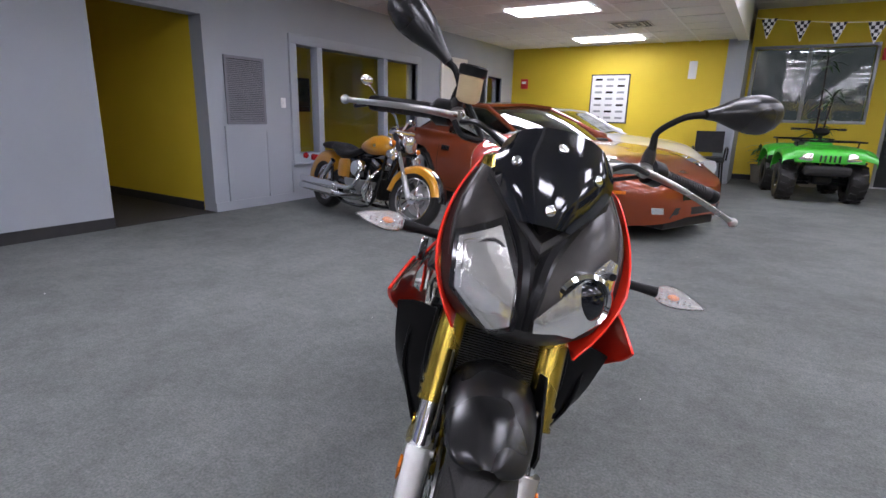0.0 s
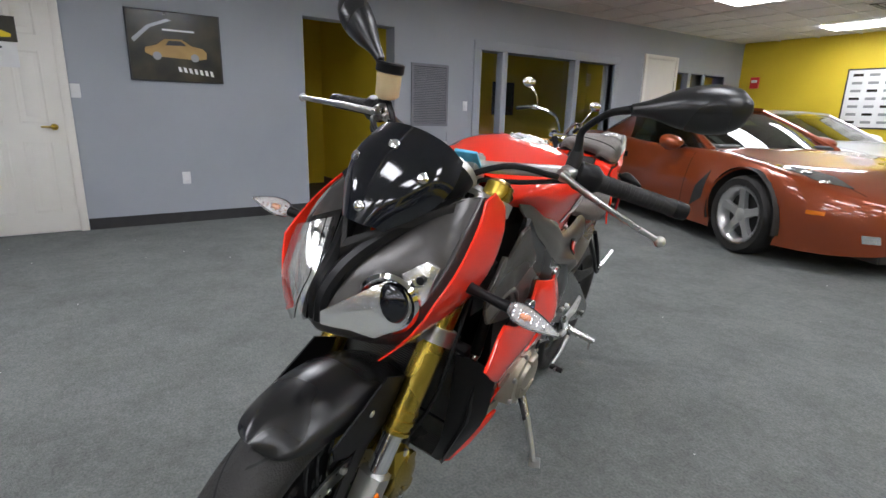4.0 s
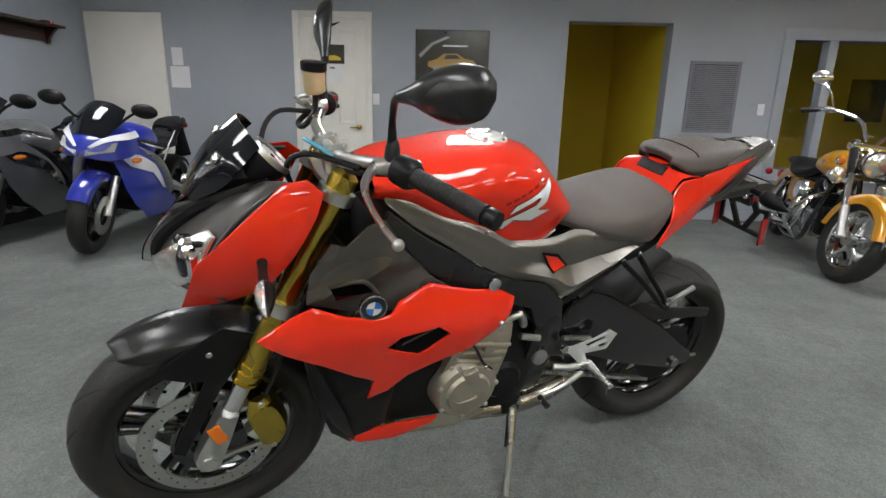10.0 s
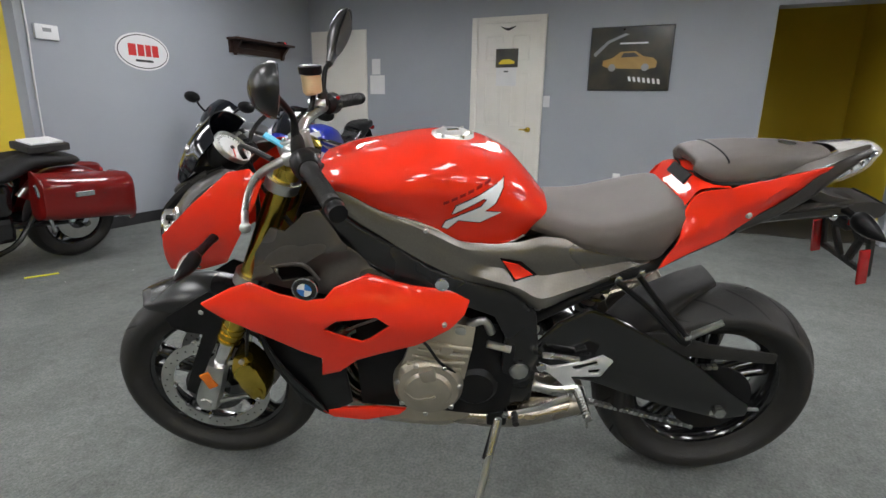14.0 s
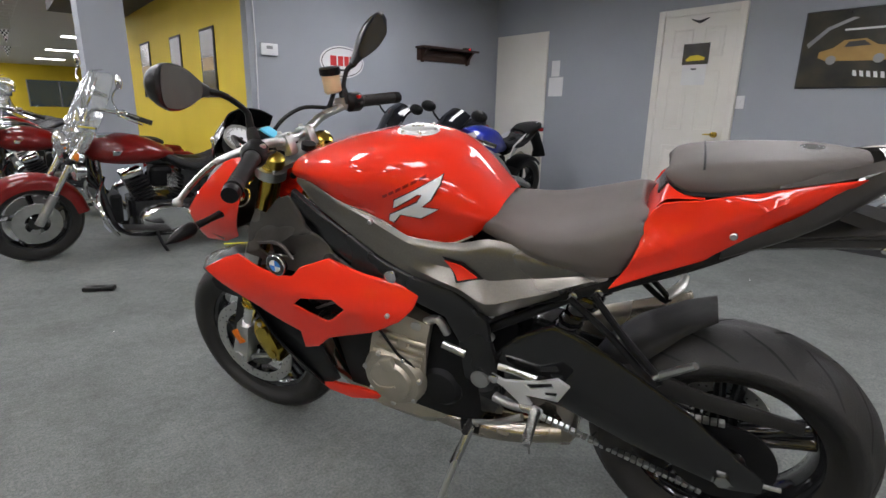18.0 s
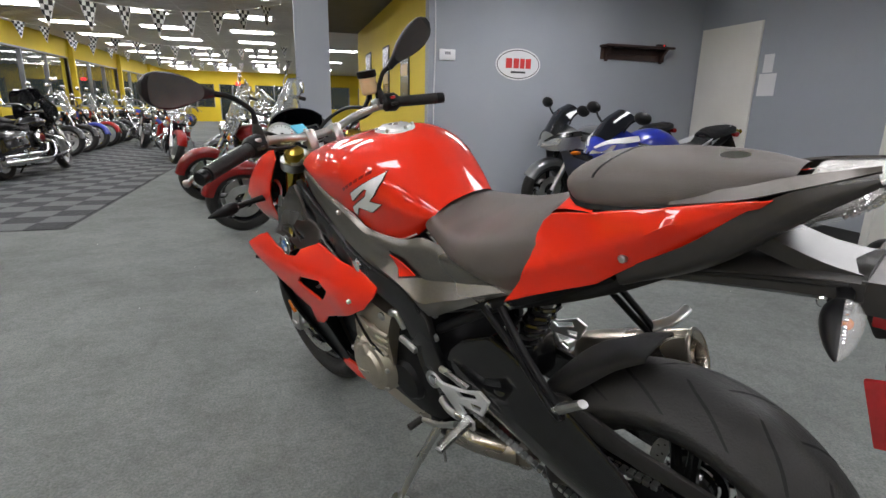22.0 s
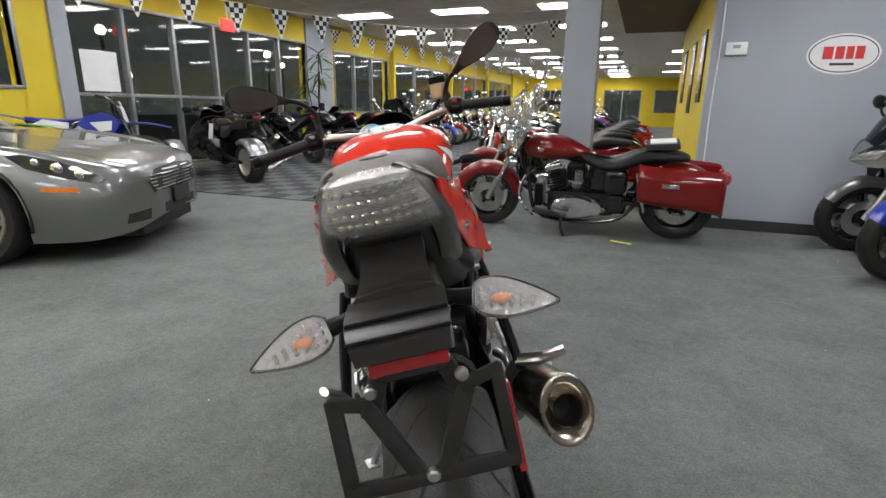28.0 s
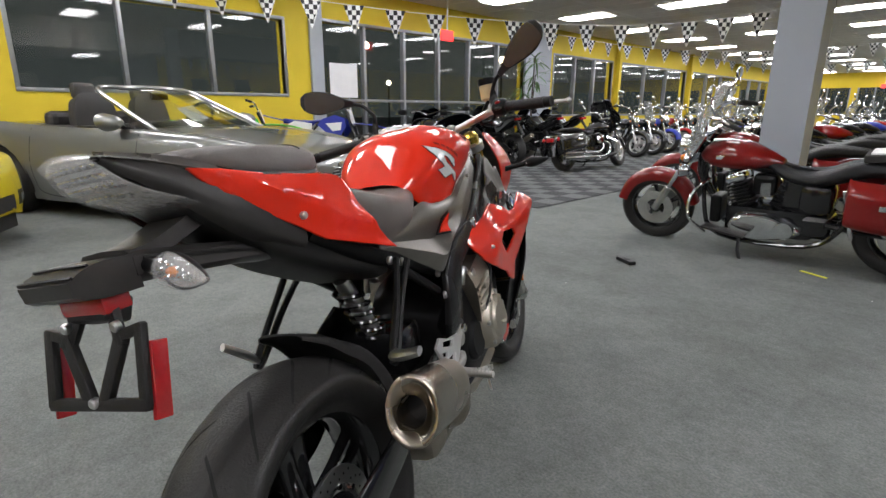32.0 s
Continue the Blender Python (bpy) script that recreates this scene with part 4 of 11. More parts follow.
# front fork
for s in (1, -1):
    y = s * 0.108
    f = piece("fork_tube", tube([(0.420, y, 0.975), (0.628, y, 0.512)], 0.0285, 20, 1), M_GOLD, BIKE, "gold anodised upside-down fork tube")
    for k in (0.0, 0.022, 0.042):
        c = V(0.628, y, 0.512) + V(0.41, 0, -0.912) * -k
        piece("fork_ring", tube([c - V(0.41, 0, -0.912) * 0.004, c + V(0.41, 0, -0.912) * 0.004], 0.0318, 20, 1), M_GOLD, f)
    piece("fork_cap", tube([(0.421, y, 0.972), (0.411, y, 0.994), (0.407, y, 1.003)], [0.030, 0.029, 0.016], 18, 1), M_GOLD, f)
    low = piece("fork_leg", tube([(0.628, y, 0.512), (0.668, y, 0.423)], 0.0215, 16, 1), M_CHROME, BIKE, "polished lower fork leg")
    piece("fork_foot", surf([[(0.652, y + a * 0.026, 0.430 + b * 0.0) for a, b in ()] or [(0.650, y - 0.026, 0.425), (0.690, y - 0.026, 0.437), (0.690, y + 0.026, 0.437), (0.650, y + 0.026, 0.425)], [(0.670, y - 0.024, 0.36), (0.716, y - 0.024, 0.38), (0.716, y + 0.024, 0.38), (0.670, y + 0.024, 0.36)], [(0.692, y - 0.024, 0.300), (0.748, y - 0.024, 0.310), (0.748, y + 0.024, 0.310), (0.692, y + 0.024, 0.300)], [(0.700, y - 0.022, 0.272), (0.742, y - 0.022, 0.274), (0.742, y + 0.022, 0.274), (0.700, y + 0.022, 0.272)]], 3, 2, closed=True, cap=True), M_ALU, low, "grey cast fork foot", 35)
    piece("axle_nut", rod((0.72, y, 0.302), (0.72, y + s * 0.034, 0.302), 0.017, 6), M_ALU, low)
    piece("side_reflector", boxm((0.697, y + s * 0.029, 0.385), (0.028, 0.007, 0.052), pose(0, 0, 0, 0, 24, 0), 0.002), M_AMBER, low, "orange side reflector")
    # caliper and its bracket behind the leg
    cal = piece("brake_caliper", surf([[(0.590, y - s * 0.055, 0.455), (0.625, y - s * 0.055, 0.450), (0.625, y + s * 0.010, 0.450), (0.590, y + s * 0.012, 0.455)], [(0.560, y - s * 0.060, 0.41), (0.625, y - s * 0.060, 0.41), (0.630, y + s * 0.022, 0.41), (0.560, y + s * 0.024, 0.41)], [(0.545, y - s * 0.060, 0.355), (0.612, y - s * 0.060, 0.36), (0.615, y + s * 0.022, 0.36), (0.545, y + s * 0.024, 0.355)], [(0.560, y - s * 0.05, 0.305), (0.600, y - s * 0.05, 0.310), (0.600, y + s * 0.012, 0.310), (0.560, y + s * 0.012, 0.305)]], 3, 2, closed=True, cap=True), M_GOLD, BIKE, "gold radial brake caliper", 40)
    for q in ((0.585, 0.425), (0.572, 0.345)):
        piece("piston_cap", rod((q[0], y + s * 0.018, q[1]), (q[0], y + s * 0.030, q[1]), 0.017, 14), M_GOLD, cal)
    bolt((0.600, y + s * 0.020, 0.445), (0, s, 0), cal, 0.007)
    bolt((0.575, y + s * 0.018, 0.312), (0, s, 0), cal, 0.007)
    piece("caliper_bracket", tube([(0.700, y, 0.285), (0.64, y, 0.300), (0.575, y - s * 0.01, 0.305)], [0.013, 0.011, 0.011], 8, 3, flat=0.7), M_ALU, BIKE)
    piece("caliper_bracket", tube([(0.672, y, 0.420), (0.625, y, 0.430), (0.59, y - s * 0.01, 0.450)], [0.012, 0.010, 0.009], 8, 3, flat=0.7), M_ALU, BIKE)
    piece("brake_hose", tube([(0.590, y + s * 0.005, 0.455), (0.560, y + s * 0.035, 0.56), (0.53, y + s * 0.035, 0.66), (0.46, y + s * 0.02, 0.80)], 0.005, 8, 4), M_BLK, BIKE)
    # clamps
    piece("fork_clamp", tube([(0.538, y, 0.715), (0.551, y, 0.686)], 0.039, 18, 1), M_ALU, BIKE)
    piece("fork_clamp", tube([(0.436, y, 0.942), (0.426, y, 0.966)], 0.040, 18, 1), M_ALU, BIKE)
piece("lower_yoke", boxm((0.535, 0, 0.70), (0.085, 0.20, 0.03), pose(0, 0, 0, 0, 24, 0), 0.008), M_ALU, BIKE)
piece("upper_yoke", surf([[(0.40, -0.13, 0.955), (0.44, -0.13, 0.965), (0.44, -0.13, 0.972), (0.40, -0.13, 0.962)], [(0.38, -0.06, 0.958), (0.46, -0.06, 0.972), (0.46, -0.06, 0.985), (0.38, -0.06, 0.972)], [(0.37, 0, 0.958), (0.46, 0, 0.972), (0.46, 0, 0.985), (0.37, 0, 0.972)], [(0.38, 0.06, 0.958), (0.46, 0.06, 0.972), (0.46, 0.06, 0.985), (0.38, 0.06, 0.972)], [(0.40, 0.13, 0.955), (0.44, 0.13, 0.965), (0.44, 0.13, 0.972), (0.40, 0.13, 0.962)]], 3, 1, closed=True, cap=True), M_ALU, BIKE, "bare aluminium top yoke", 30)
piece("front_axle", rod((0.72, -0.11, 0.302), (0.72, 0.11, 0.302), 0.012, 12), M_ALU, BIKE)

# front mudguard
def arc_pts(a, r, ys, zs=0.0):
    return [(0.72 + (r + dr) * math.cos(a), y, 0.302 + (r + dr) * math.sin(a)) for y, dr in ys]


rows = []
for deg, w, drop in ((57, 0.026, 0.002), (59, 0.052, 0.010), (64, 0.068, 0.022), (74, 0.078, 0.040), (86, 0.083, 0.052), (100, 0.084, 0.056), (112, 0.082, 0.052), (124, 0.072, 0.040), (130, 0.056, 0.026)):
    rows.append(arc_pts(radians(deg), 0.316, [(w, -drop), (w * 0.96, -drop * 0.35), (w * 0.72, 0.004), (w * 0.36, 0.018), (0, 0.022)]))
mud = piece("front_mudguard", surf(rows, 4, 4, True, 0.003), M_SATIN, BIKE, "satin black front mudguard", 60)
for s in (1, -1):
    piece("mudguard_bracket", panel([(0.56, 0.60), (0.67, 0.645), (0.80, 0.56), (0.79, 0.53), (0.715, 0.50), (0.76, 0.40), (0.80, 0.30), (0.775, 0.285), (0.70, 0.44), (0.65, 0.53)], lambda x, z: 0.079 + 0.01 * (z > 0.5), 0.004, side=s), M_BLK, mud, "black plastic fork guard")
    bolt((0.70, s * 0.090, 0.58), (0, s, 0), mud, 0.006)
    bolt((0.745, s * 0.084, 0.47), (0, s, 0), mud, 0.006)

# nose cowl with its two lamps
cowl_grid = [
    [(0.500, 0.136, 0.988), (0.556, 0.118, 0.990), (0.600, 0.085, 0.972), (0.640, 0.045, 0.935), (0.672, 0, 0.905)],
    [(0.575, 0.160, 0.935), (0.624, 0.133, 0.944), (0.665, 0.088, 0.926), (0.695, 0.045, 0.897), (0.722, 0, 0.875)],
    [(0.634, 0.167, 0.878), (0.668, 0.140, 0.884), (0.705, 0.094, 0.870), (0.737, 0.047, 0.850), (0.762, 0, 0.838)],
    [(0.676, 0.158, 0.818), (0.700, 0.136, 0.818), (0.732, 0.092, 0.810), (0.764, 0.046, 0.800), (0.788, 0, 0.795)],
    [(0.694, 0.140, 0.768), (0.713, 0.122, 0.764), (0.737, 0.085, 0.758), (0.762, 0.045, 0.752), (0.780, 0, 0.750)],
    [(0.655, 0.125, 0.735), (0.672, 0.106, 0.725), (0.690, 0.075, 0.718), (0.706, 0.040, 0.715), (0.716, 0, 0.715)],
]
bm = surf(cowl_grid, 4, 4, True, 0.006)
COWL = tree_of(bm)
cowl = piece("nose_cowl", bm, M_COWL, BIKE, "matt black angular headlamp cowl", 50)
# raised ridges beside the central groove
for s in (1, -1):
    piece("cowl_ridge", tube([(0.560, s * 0.105, 0.985), (0.650, s * 0.060, 0.936), (0.725, s * 0.020, 0.880), (0.775, s * 0.008, 0.825), (0.782, s * 0.006, 0.770)], [0.010, 0.014, 0.015, 0.015, 0.010], 8, 5), M_BLK, cowl)
    piece("red_blade", panel([(0.740, 0.722), (0.704, 0.846), (0.622, 0.922), (0.540, 0.990), (0.493, 0.997), (0.462, 0.972), (0.478, 0.930), (0.522, 0.851), (0.582, 0.758), (0.660, 0.722)], lambda x, z: 0.170 - 2.6 * (z - 0.880) ** 2 - 0.05 * max(0, 0.52 - x), 0.005, cuts=3, side=s, rim=0.0018), M_RED, cowl, "red gloss side blade of the cowl")
    piece("cowl_crease", tube([(0.530, s * 0.130, 0.988), (0.604, s * 0.146, 0.940), (0.652, s * 0.152, 0.890), (0.690, s * 0.145, 0.836)], [0.003, 0.005, 0.005, 0.003], 8, 4), M_COWL, cowl)
# beak under the screen
piece("beak", surf([[(0.585, 0.125, 0.992), (0.600, 0.115, 0.985), (0.600, 0.115, 0.965)], [(0.680, 0.050, 0.938), (0.695, 0.045, 0.925), (0.690, 0.045, 0.905)], [(0.735, 0.0, 0.905), (0.748, 0.0, 0.890), (0.742, 0.0, 0.868)]], 3, 2), M_BLKM, cowl, "black beak below the screen")
piece("beak", surf([[(0.585, -0.125, 0.992), (0.600, -0.115, 0.985), (0.600, -0.115, 0.965)], [(0.680, -0.050, 0.938), (0.695, -0.045, 0.925), (0.690, -0.045, 0.905)], [(0.735, 0.0, 0.905), (0.748, 0.0, 0.890), (0.742, 0.0, 0.868)]], 3, 2), M_BLKM, cowl)
# the tall clear lamp
bezel = piece("lamp_bezel", sheet_on(COWL, [(-0.146, 0.880), (-0.066, 0.925), (-0.014, 0.842), (-0.010, 0.768), (-0.046, 0.737), (-0.132, 0.788)], (-1, 0, 0), 0.006, -0.006, along="x"), M_BLKG, cowl)
piece("lamp_reflector", sheet_on(COWL, [(-0.136, 0.874), (-0.070, 0.911), (-0.026, 0.838), (-0.020, 0.774), (-0.050, 0.750), (-0.122, 0.794)], (-1, 0, 0), 0.011, -0.004, 3, along="x"), M_REFL, bezel, "faceted silver reflector")
piece("lamp_bulb", ball(V(0.712, -0.072, 0.862), 0.016, 12, (0.6, 1, 1)), M_CHROME, bezel)
piece("lamp_bulb", ball(V(0.736, -0.052, 0.800), 0.024, 14, (0.5, 1, 1)), M_CHROME, bezel)
for q, r in (((0.716, -0.074, 0.862), 0.023), ((0.742, -0.052, 0.800), 0.032)):
    piece("bulb_ring", lathe([(r, -0.004), (r + 0.005, -0.004), (r + 0.006, 0.004), (r, 0.004)], 24, pose(*q, 0, 0, -105), True), M_CHROME, bezel)
piece("lamp_divider", tube([(0.707, -0.125, 0.838), (0.736, -0.075, 0.828), (0.760, -0.026, 0.815)], 0.004, 8, 3), M_CHROME, bezel)
lens = piece("lamp_lens", sheet_on(COWL, [(-0.138, 0.876), (-0.069, 0.914), (-0.024, 0.839), (-0.018, 0.773), (-0.049, 0.748), (-0.124, 0.793)], (-1, 0, 0), 0.030, -0.003, 3, along="x"), M_LENS, bezel, "clear headlamp lens")
lens.visible_shadow = False
# the projector lamp
house = piece("lamp_housing", sheet_on(COWL, [(0.020, 0.772), (0.016, 0.794), (0.128, 0.898), (0.146, 0.890), (0.148, 0.838), (0.128, 0.788), (0.095, 0.762), (0.062, 0.772)], (-1, 0, 0), 0.007, -0.006, 3, along="x"), M_REFL, cowl, "silver housing of the projector lamp")
ring = piece("lamp_ring", lathe([(0.041, -0.012), (0.053, -0.012), (0.054, 0.006), (0.048, 0.012), (0.041, 0.006)], 32, pose(0.722, 0.096, 0.822, 0, 0, -72), True), M_CHROME, house, "chrome projector ring")
piece("projector", lathe([(0.0, -0.012), (0.040, -0.010), (0.041, 0.0), (0.0, -0.006)], 32, pose(0.722, 0.096, 0.822, 0, 0, -72)), M_BLKG, house)
piece("projector_lens", ball(V(0.722, 0.096, 0.822), 0.038, 22, (0.5, 1, 1)), M_SMOKE, house, "dark glass projector lens")
piece("lamp_screw", rod((0.690, 0.132, 0.872), (0.705, 0.136, 0.874), 0.007, 10), M_BLK, house)

# screen
bm = surf([
    [(0.575, 0.098, 1.050), (0.592, 0.075, 1.072), (0.606, 0.038, 1.086), (0.610, 0, 1.090)],
    [(0.612, 0.110, 1.012), (0.640, 0.080, 1.030), (0.656, 0.040, 1.040), (0.662, 0, 1.044)],
    [(0.648, 0.092, 0.968), (0.676, 0.068, 0.980), (0.694, 0.034, 0.988), (0.700, 0, 0.990)],
    [(0.702, 0.045, 0.925), (0.712, 0.034, 0.930), (0.722, 0.017, 0.932), (0.725, 0, 0.933)],
], 4, 4, True, 0.004)
SCREEN = tree_of(bm)
screen = piece("windscreen", bm, M_SMOKE, BIKE, "dark smoked fly screen", 60)
for y, z in ((0.072, 1.02), (-0.072, 1.02), (0.0, 0.958), (0.0, 1.058)):
    h = SCREEN.ray_cast(V(1.0, y, z), V(-1, 0, 0))
    if h[0]:
        bolt(h[0], h[1] if h[1].x > 0 else -h[1], screen, 0.008, M_CHROME)
# instruments
dash = piece("instrument_case", surf([[(0.655, 0.06, 0.96), (0.655, 0.065, 1.00), (0.645, -0.085, 1.00), (0.655, -0.08, 0.96)], [(0.605, 0.070, 0.955), (0.605, 0.074, 1.020), (0.605, -0.088, 1.020), (0.605, -0.084, 0.955)], [(0.562, 0.055, 0.958), (0.582, 0.055, 1.022), (0.582, -0.082, 1.022), (0.562, -0.078, 0.958)]], 3, 2, closed=True, cap=True), M_BLKM, BIKE, "black instrument case", 30)
# round rev counter that leans back towards the rider
dm = Matrix.Translation((0.551, 0.069, 1.024)) @ V(-0.70, 0.05, 0.71).to_track_quat("Y", "Z").to_matrix().to_4x4()
pod = piece("rev_counter", lathe([(0.0, -0.060), (0.026, -0.058), (0.040, -0.036), (0.0445, -0.010), (0.0445, 0.004), (0.042, 0.006)], 36, dm), M_BLK, dash, "round black rev counter pod", 35)
part("dial", lathe([(0.0, 0.0015), (0.0405, 0.0015), (0.0405, -0.002)], 36, dm), M_ENAMEL, pod, "white rev counter dial")
piece("dial_rim", lathe([(0.0400, 0.003), (0.0415, 0.008), (0.0445, 0.008), (0.0455, 0.003), (0.0455, -0.004)], 36, dm), M_ALU, pod, "silver dial rim")
ticks = bmesh.new()
for k in range(25):
    a = radians(-40 + 260 * k / 24)
    w = 0.0016 if k % 2 == 0 else 0.0008
    boxm(dm @ V(0.0345 * math.cos(a), 0.002, 0.0345 * math.sin(a)), (0.007 if k % 2 == 0 else 0.004, 0.0008, w), dm.to_3x3().to_4x4() @ Matrix.Rotation(-a, 4, "Y"), bm=ticks)
part("scale_mark", ticks, M_BLK, pod)
part("red_zone", boxm(dm @ V(-0.028, 0.0022, -0.012), (0.004, 0.0008, 0.016), dm.to_3x3().to_4x4() @ Matrix.Rotation(radians(-22), 4, "Y")), M_RED, pod)
part("needle", boxm(dm @ V(0.010, 0.0030, -0.010), (0.034, 0.001, 0.0018), dm.to_3x3().to_4x4() @ Matrix.Rotation(radians(42), 4, "Y")), M_RED, pod, "thin red needle")
part("needle_hub", lathe([(0.0, 0.0045), (0.005, 0.004), (0.005, 0.0015)], 16, dm), M_BLK, pod)
piece("display", boxm((0.560, -0.030, 1.002), (0.006, 0.080, 0.056), pose(0, 0, 0, 0, 42, 0), 0.003), M_SMOKE, dash, "dark grey display")
piece("display_rim", boxm((0.564, -0.030, 1.001), (0.006, 0.090, 0.066), pose(0, 0, 0, 0, 42, 0), 0.003), M_ALU, dash)

# handlebar, turned a little to its left
bar = piece("handlebar", tube([(0.250, 0.405, 1.026), (0.318, 0.276, 1.043), (0.352, 0.215, 1.048), (0.405, 0.130, 1.035), (0.418, 0.05, 1.020), (0.424, -0.05, 1.022), (0.428, -0.130, 1.042), (0.398, -0.215, 1.060), (0.378, -0.265, 1.062), (0.338, -0.395, 1.048)], 0.0125, 14, 5), M_ALU, BIKE, "silver tapered handlebar")
for y in (0.045, -0.045):
    piece("bar_clamp", boxm((0.421, y, 1.008), (0.052, 0.032, 0.06), pose(0, 0, 0, 0, 14, 0), 0.008), M_ALU, bar)
    for dx in (-0.016, 0.016):
        bolt((0.418 + dx, y, 1.038), (0, 0, 1), bar, 0.005)
piece("ignition_lock", rod((0.385, 0, 0.985), (0.380, 0, 1.002), 0.020, 16), M_BLK, BIKE)
grips = (((0.320, 0.272, 1.043), (0.246, 0.412, 1.025), 1), ((0.376, -0.272, 1.062), (0.336, -0.400, 1.048), -1))
for a, b, s in grips:
    a, b = V(*a), V(*b)
    d = (b - a).normalized()
    g = piece("grip", tube([a, a + d * 0.01, b - d * 0.012, b], [0.0195, 0.0172, 0.0172, 0.0190], 16, 1), M_BLKM, bar, "ribbed black rubber grip")
    piece("bar_end", tube([b, b + d * 0.008, b + d * 0.028], [0.013, 0.0185, 0.017], 14, 1), M_BLK, g)
    for k in range(14):
        c = a + d * (0.018 + 0.009 * k)
        piece("grip_rib", tube([c - d * 0.0016, c + d * 0.0016], 0.0182, 14, 1), M_BLKM, g)
    sw = piece("switch_box", tube([a - d * 0.055, a - d * 0.045, a - d * 0.012, a], [0.018, 0.029, 0.030, 0.022], 14, 1), M_BLK, bar, "black switch housing")
    piece("switch_button", boxm(a - d * 0.03 + V(-0.024, 0, 0.016), (0.012, 0.018, 0.010), None, 0.003), M_ALU if s > 0 else M_REDLENS, sw)
    piece("switch_button", boxm(a - d * 0.03 + V(-0.030, 0, -0.004), (0.010, 0.024, 0.010), None, 0.003), M_BLKM, sw)
    # lever
    piv = a - d * 0.062 + V(0.035, 0, -0.004)
    tip = V(0.400, 0.425, 0.988) if s > 0 else V(0.395, -0.470, 1.040)
    mid = piv.lerp(tip, 0.5) + V(0.030, 0, 0.004)
    lev = piece("hand_lever", tube([piv, piv.lerp(mid, 0.5) + V(0.012, 0, 0.002), mid, mid.lerp(tip, 0.6) + V(0.004, 0, 0), tip], [0.010, 0.0085, 0.0075, 0.0070, 0.0065], 10, 4, flat=0.75), M_ALU, bar, "polished aluminium hand lever")
    piece("lever_ball", ball(tip, 0.0105, 12), M_ALU, lev)
    piece("lever_bracket", tube([a - d * 0.055, a - d * 0.062 + V(0.02, 0, -0.002), piv], [0.021, 0.017, 0.014], 12, 2), M_ALU, lev)
# brake fluid pot and master cylinder
pot = piece("fluid_reservoir", tube([(0.418, -0.200, 1.098), (0.419, -0.200, 1.104), (0.421, -0.202, 1.150), (0.421, -0.202, 1.152)], [0.020, 0.026, 0.027, 0.027], 18, 1), M_FLUID, bar, "translucent brake fluid pot half full")
piece("reservoir_cap", tube([(0.421, -0.202, 1.150), (0.421, -0.202, 1.153), (0.422, -0.202, 1.170), (0.422, -0.202, 1.172)], [0.028, 0.031, 0.031, 0.028], 22, 1), M_BLK, pot)
piece("fluid_hose", tube([(0.418, -0.200, 1.098), (0.425, -0.170, 1.06), (0.455, -0.150, 1.03), (0.46, -0.19, 1.03), (0.430, -0.215, 1.052)], 0.007, 8, 4), M_BLK, bar)
piece("reservoir_arm", tube([(0.385, -0.235, 1.062), (0.400, -0.232, 1.10), (0.415, -0.225, 1.125)], 0.006, 8, 3), M_BLK, bar)
piece("brake_line", tube([(0.43, -0.20, 1.055), (0.52, -0.15, 1.06), (0.56, -0.06, 1.00), (0.53, 0.02, 0.86), (0.545, 0.06, 0.73)], 0.006, 8, 5), M_BLK, BIKE)
piece("clutch_cable", tube([(0.41, 0.215, 1.045), (0.50, 0.14, 1.05), (0.52, 0.06, 0.98), (0.44, 0.09, 0.86), (0.30, 0.13, 0.70)], 0.006, 8, 5), M_BLK, BIKE)
piece("switch_cable", tube([(0.34, 0.23, 1.035), (0.40, 0.14, 1.01), (0.42, 0.06, 0.99), (0.40, 0.03, 0.93)], 0.005, 8, 4), M_BLK, BIKE)
piece("key_tag", boxm((0.455, 0.045, 1.035), (0.006, 0.046, 0.060), pose(0, 0, 0, 10, 55, 20), 0.001), M_CYAN, BIKE, "light blue paper key tag")
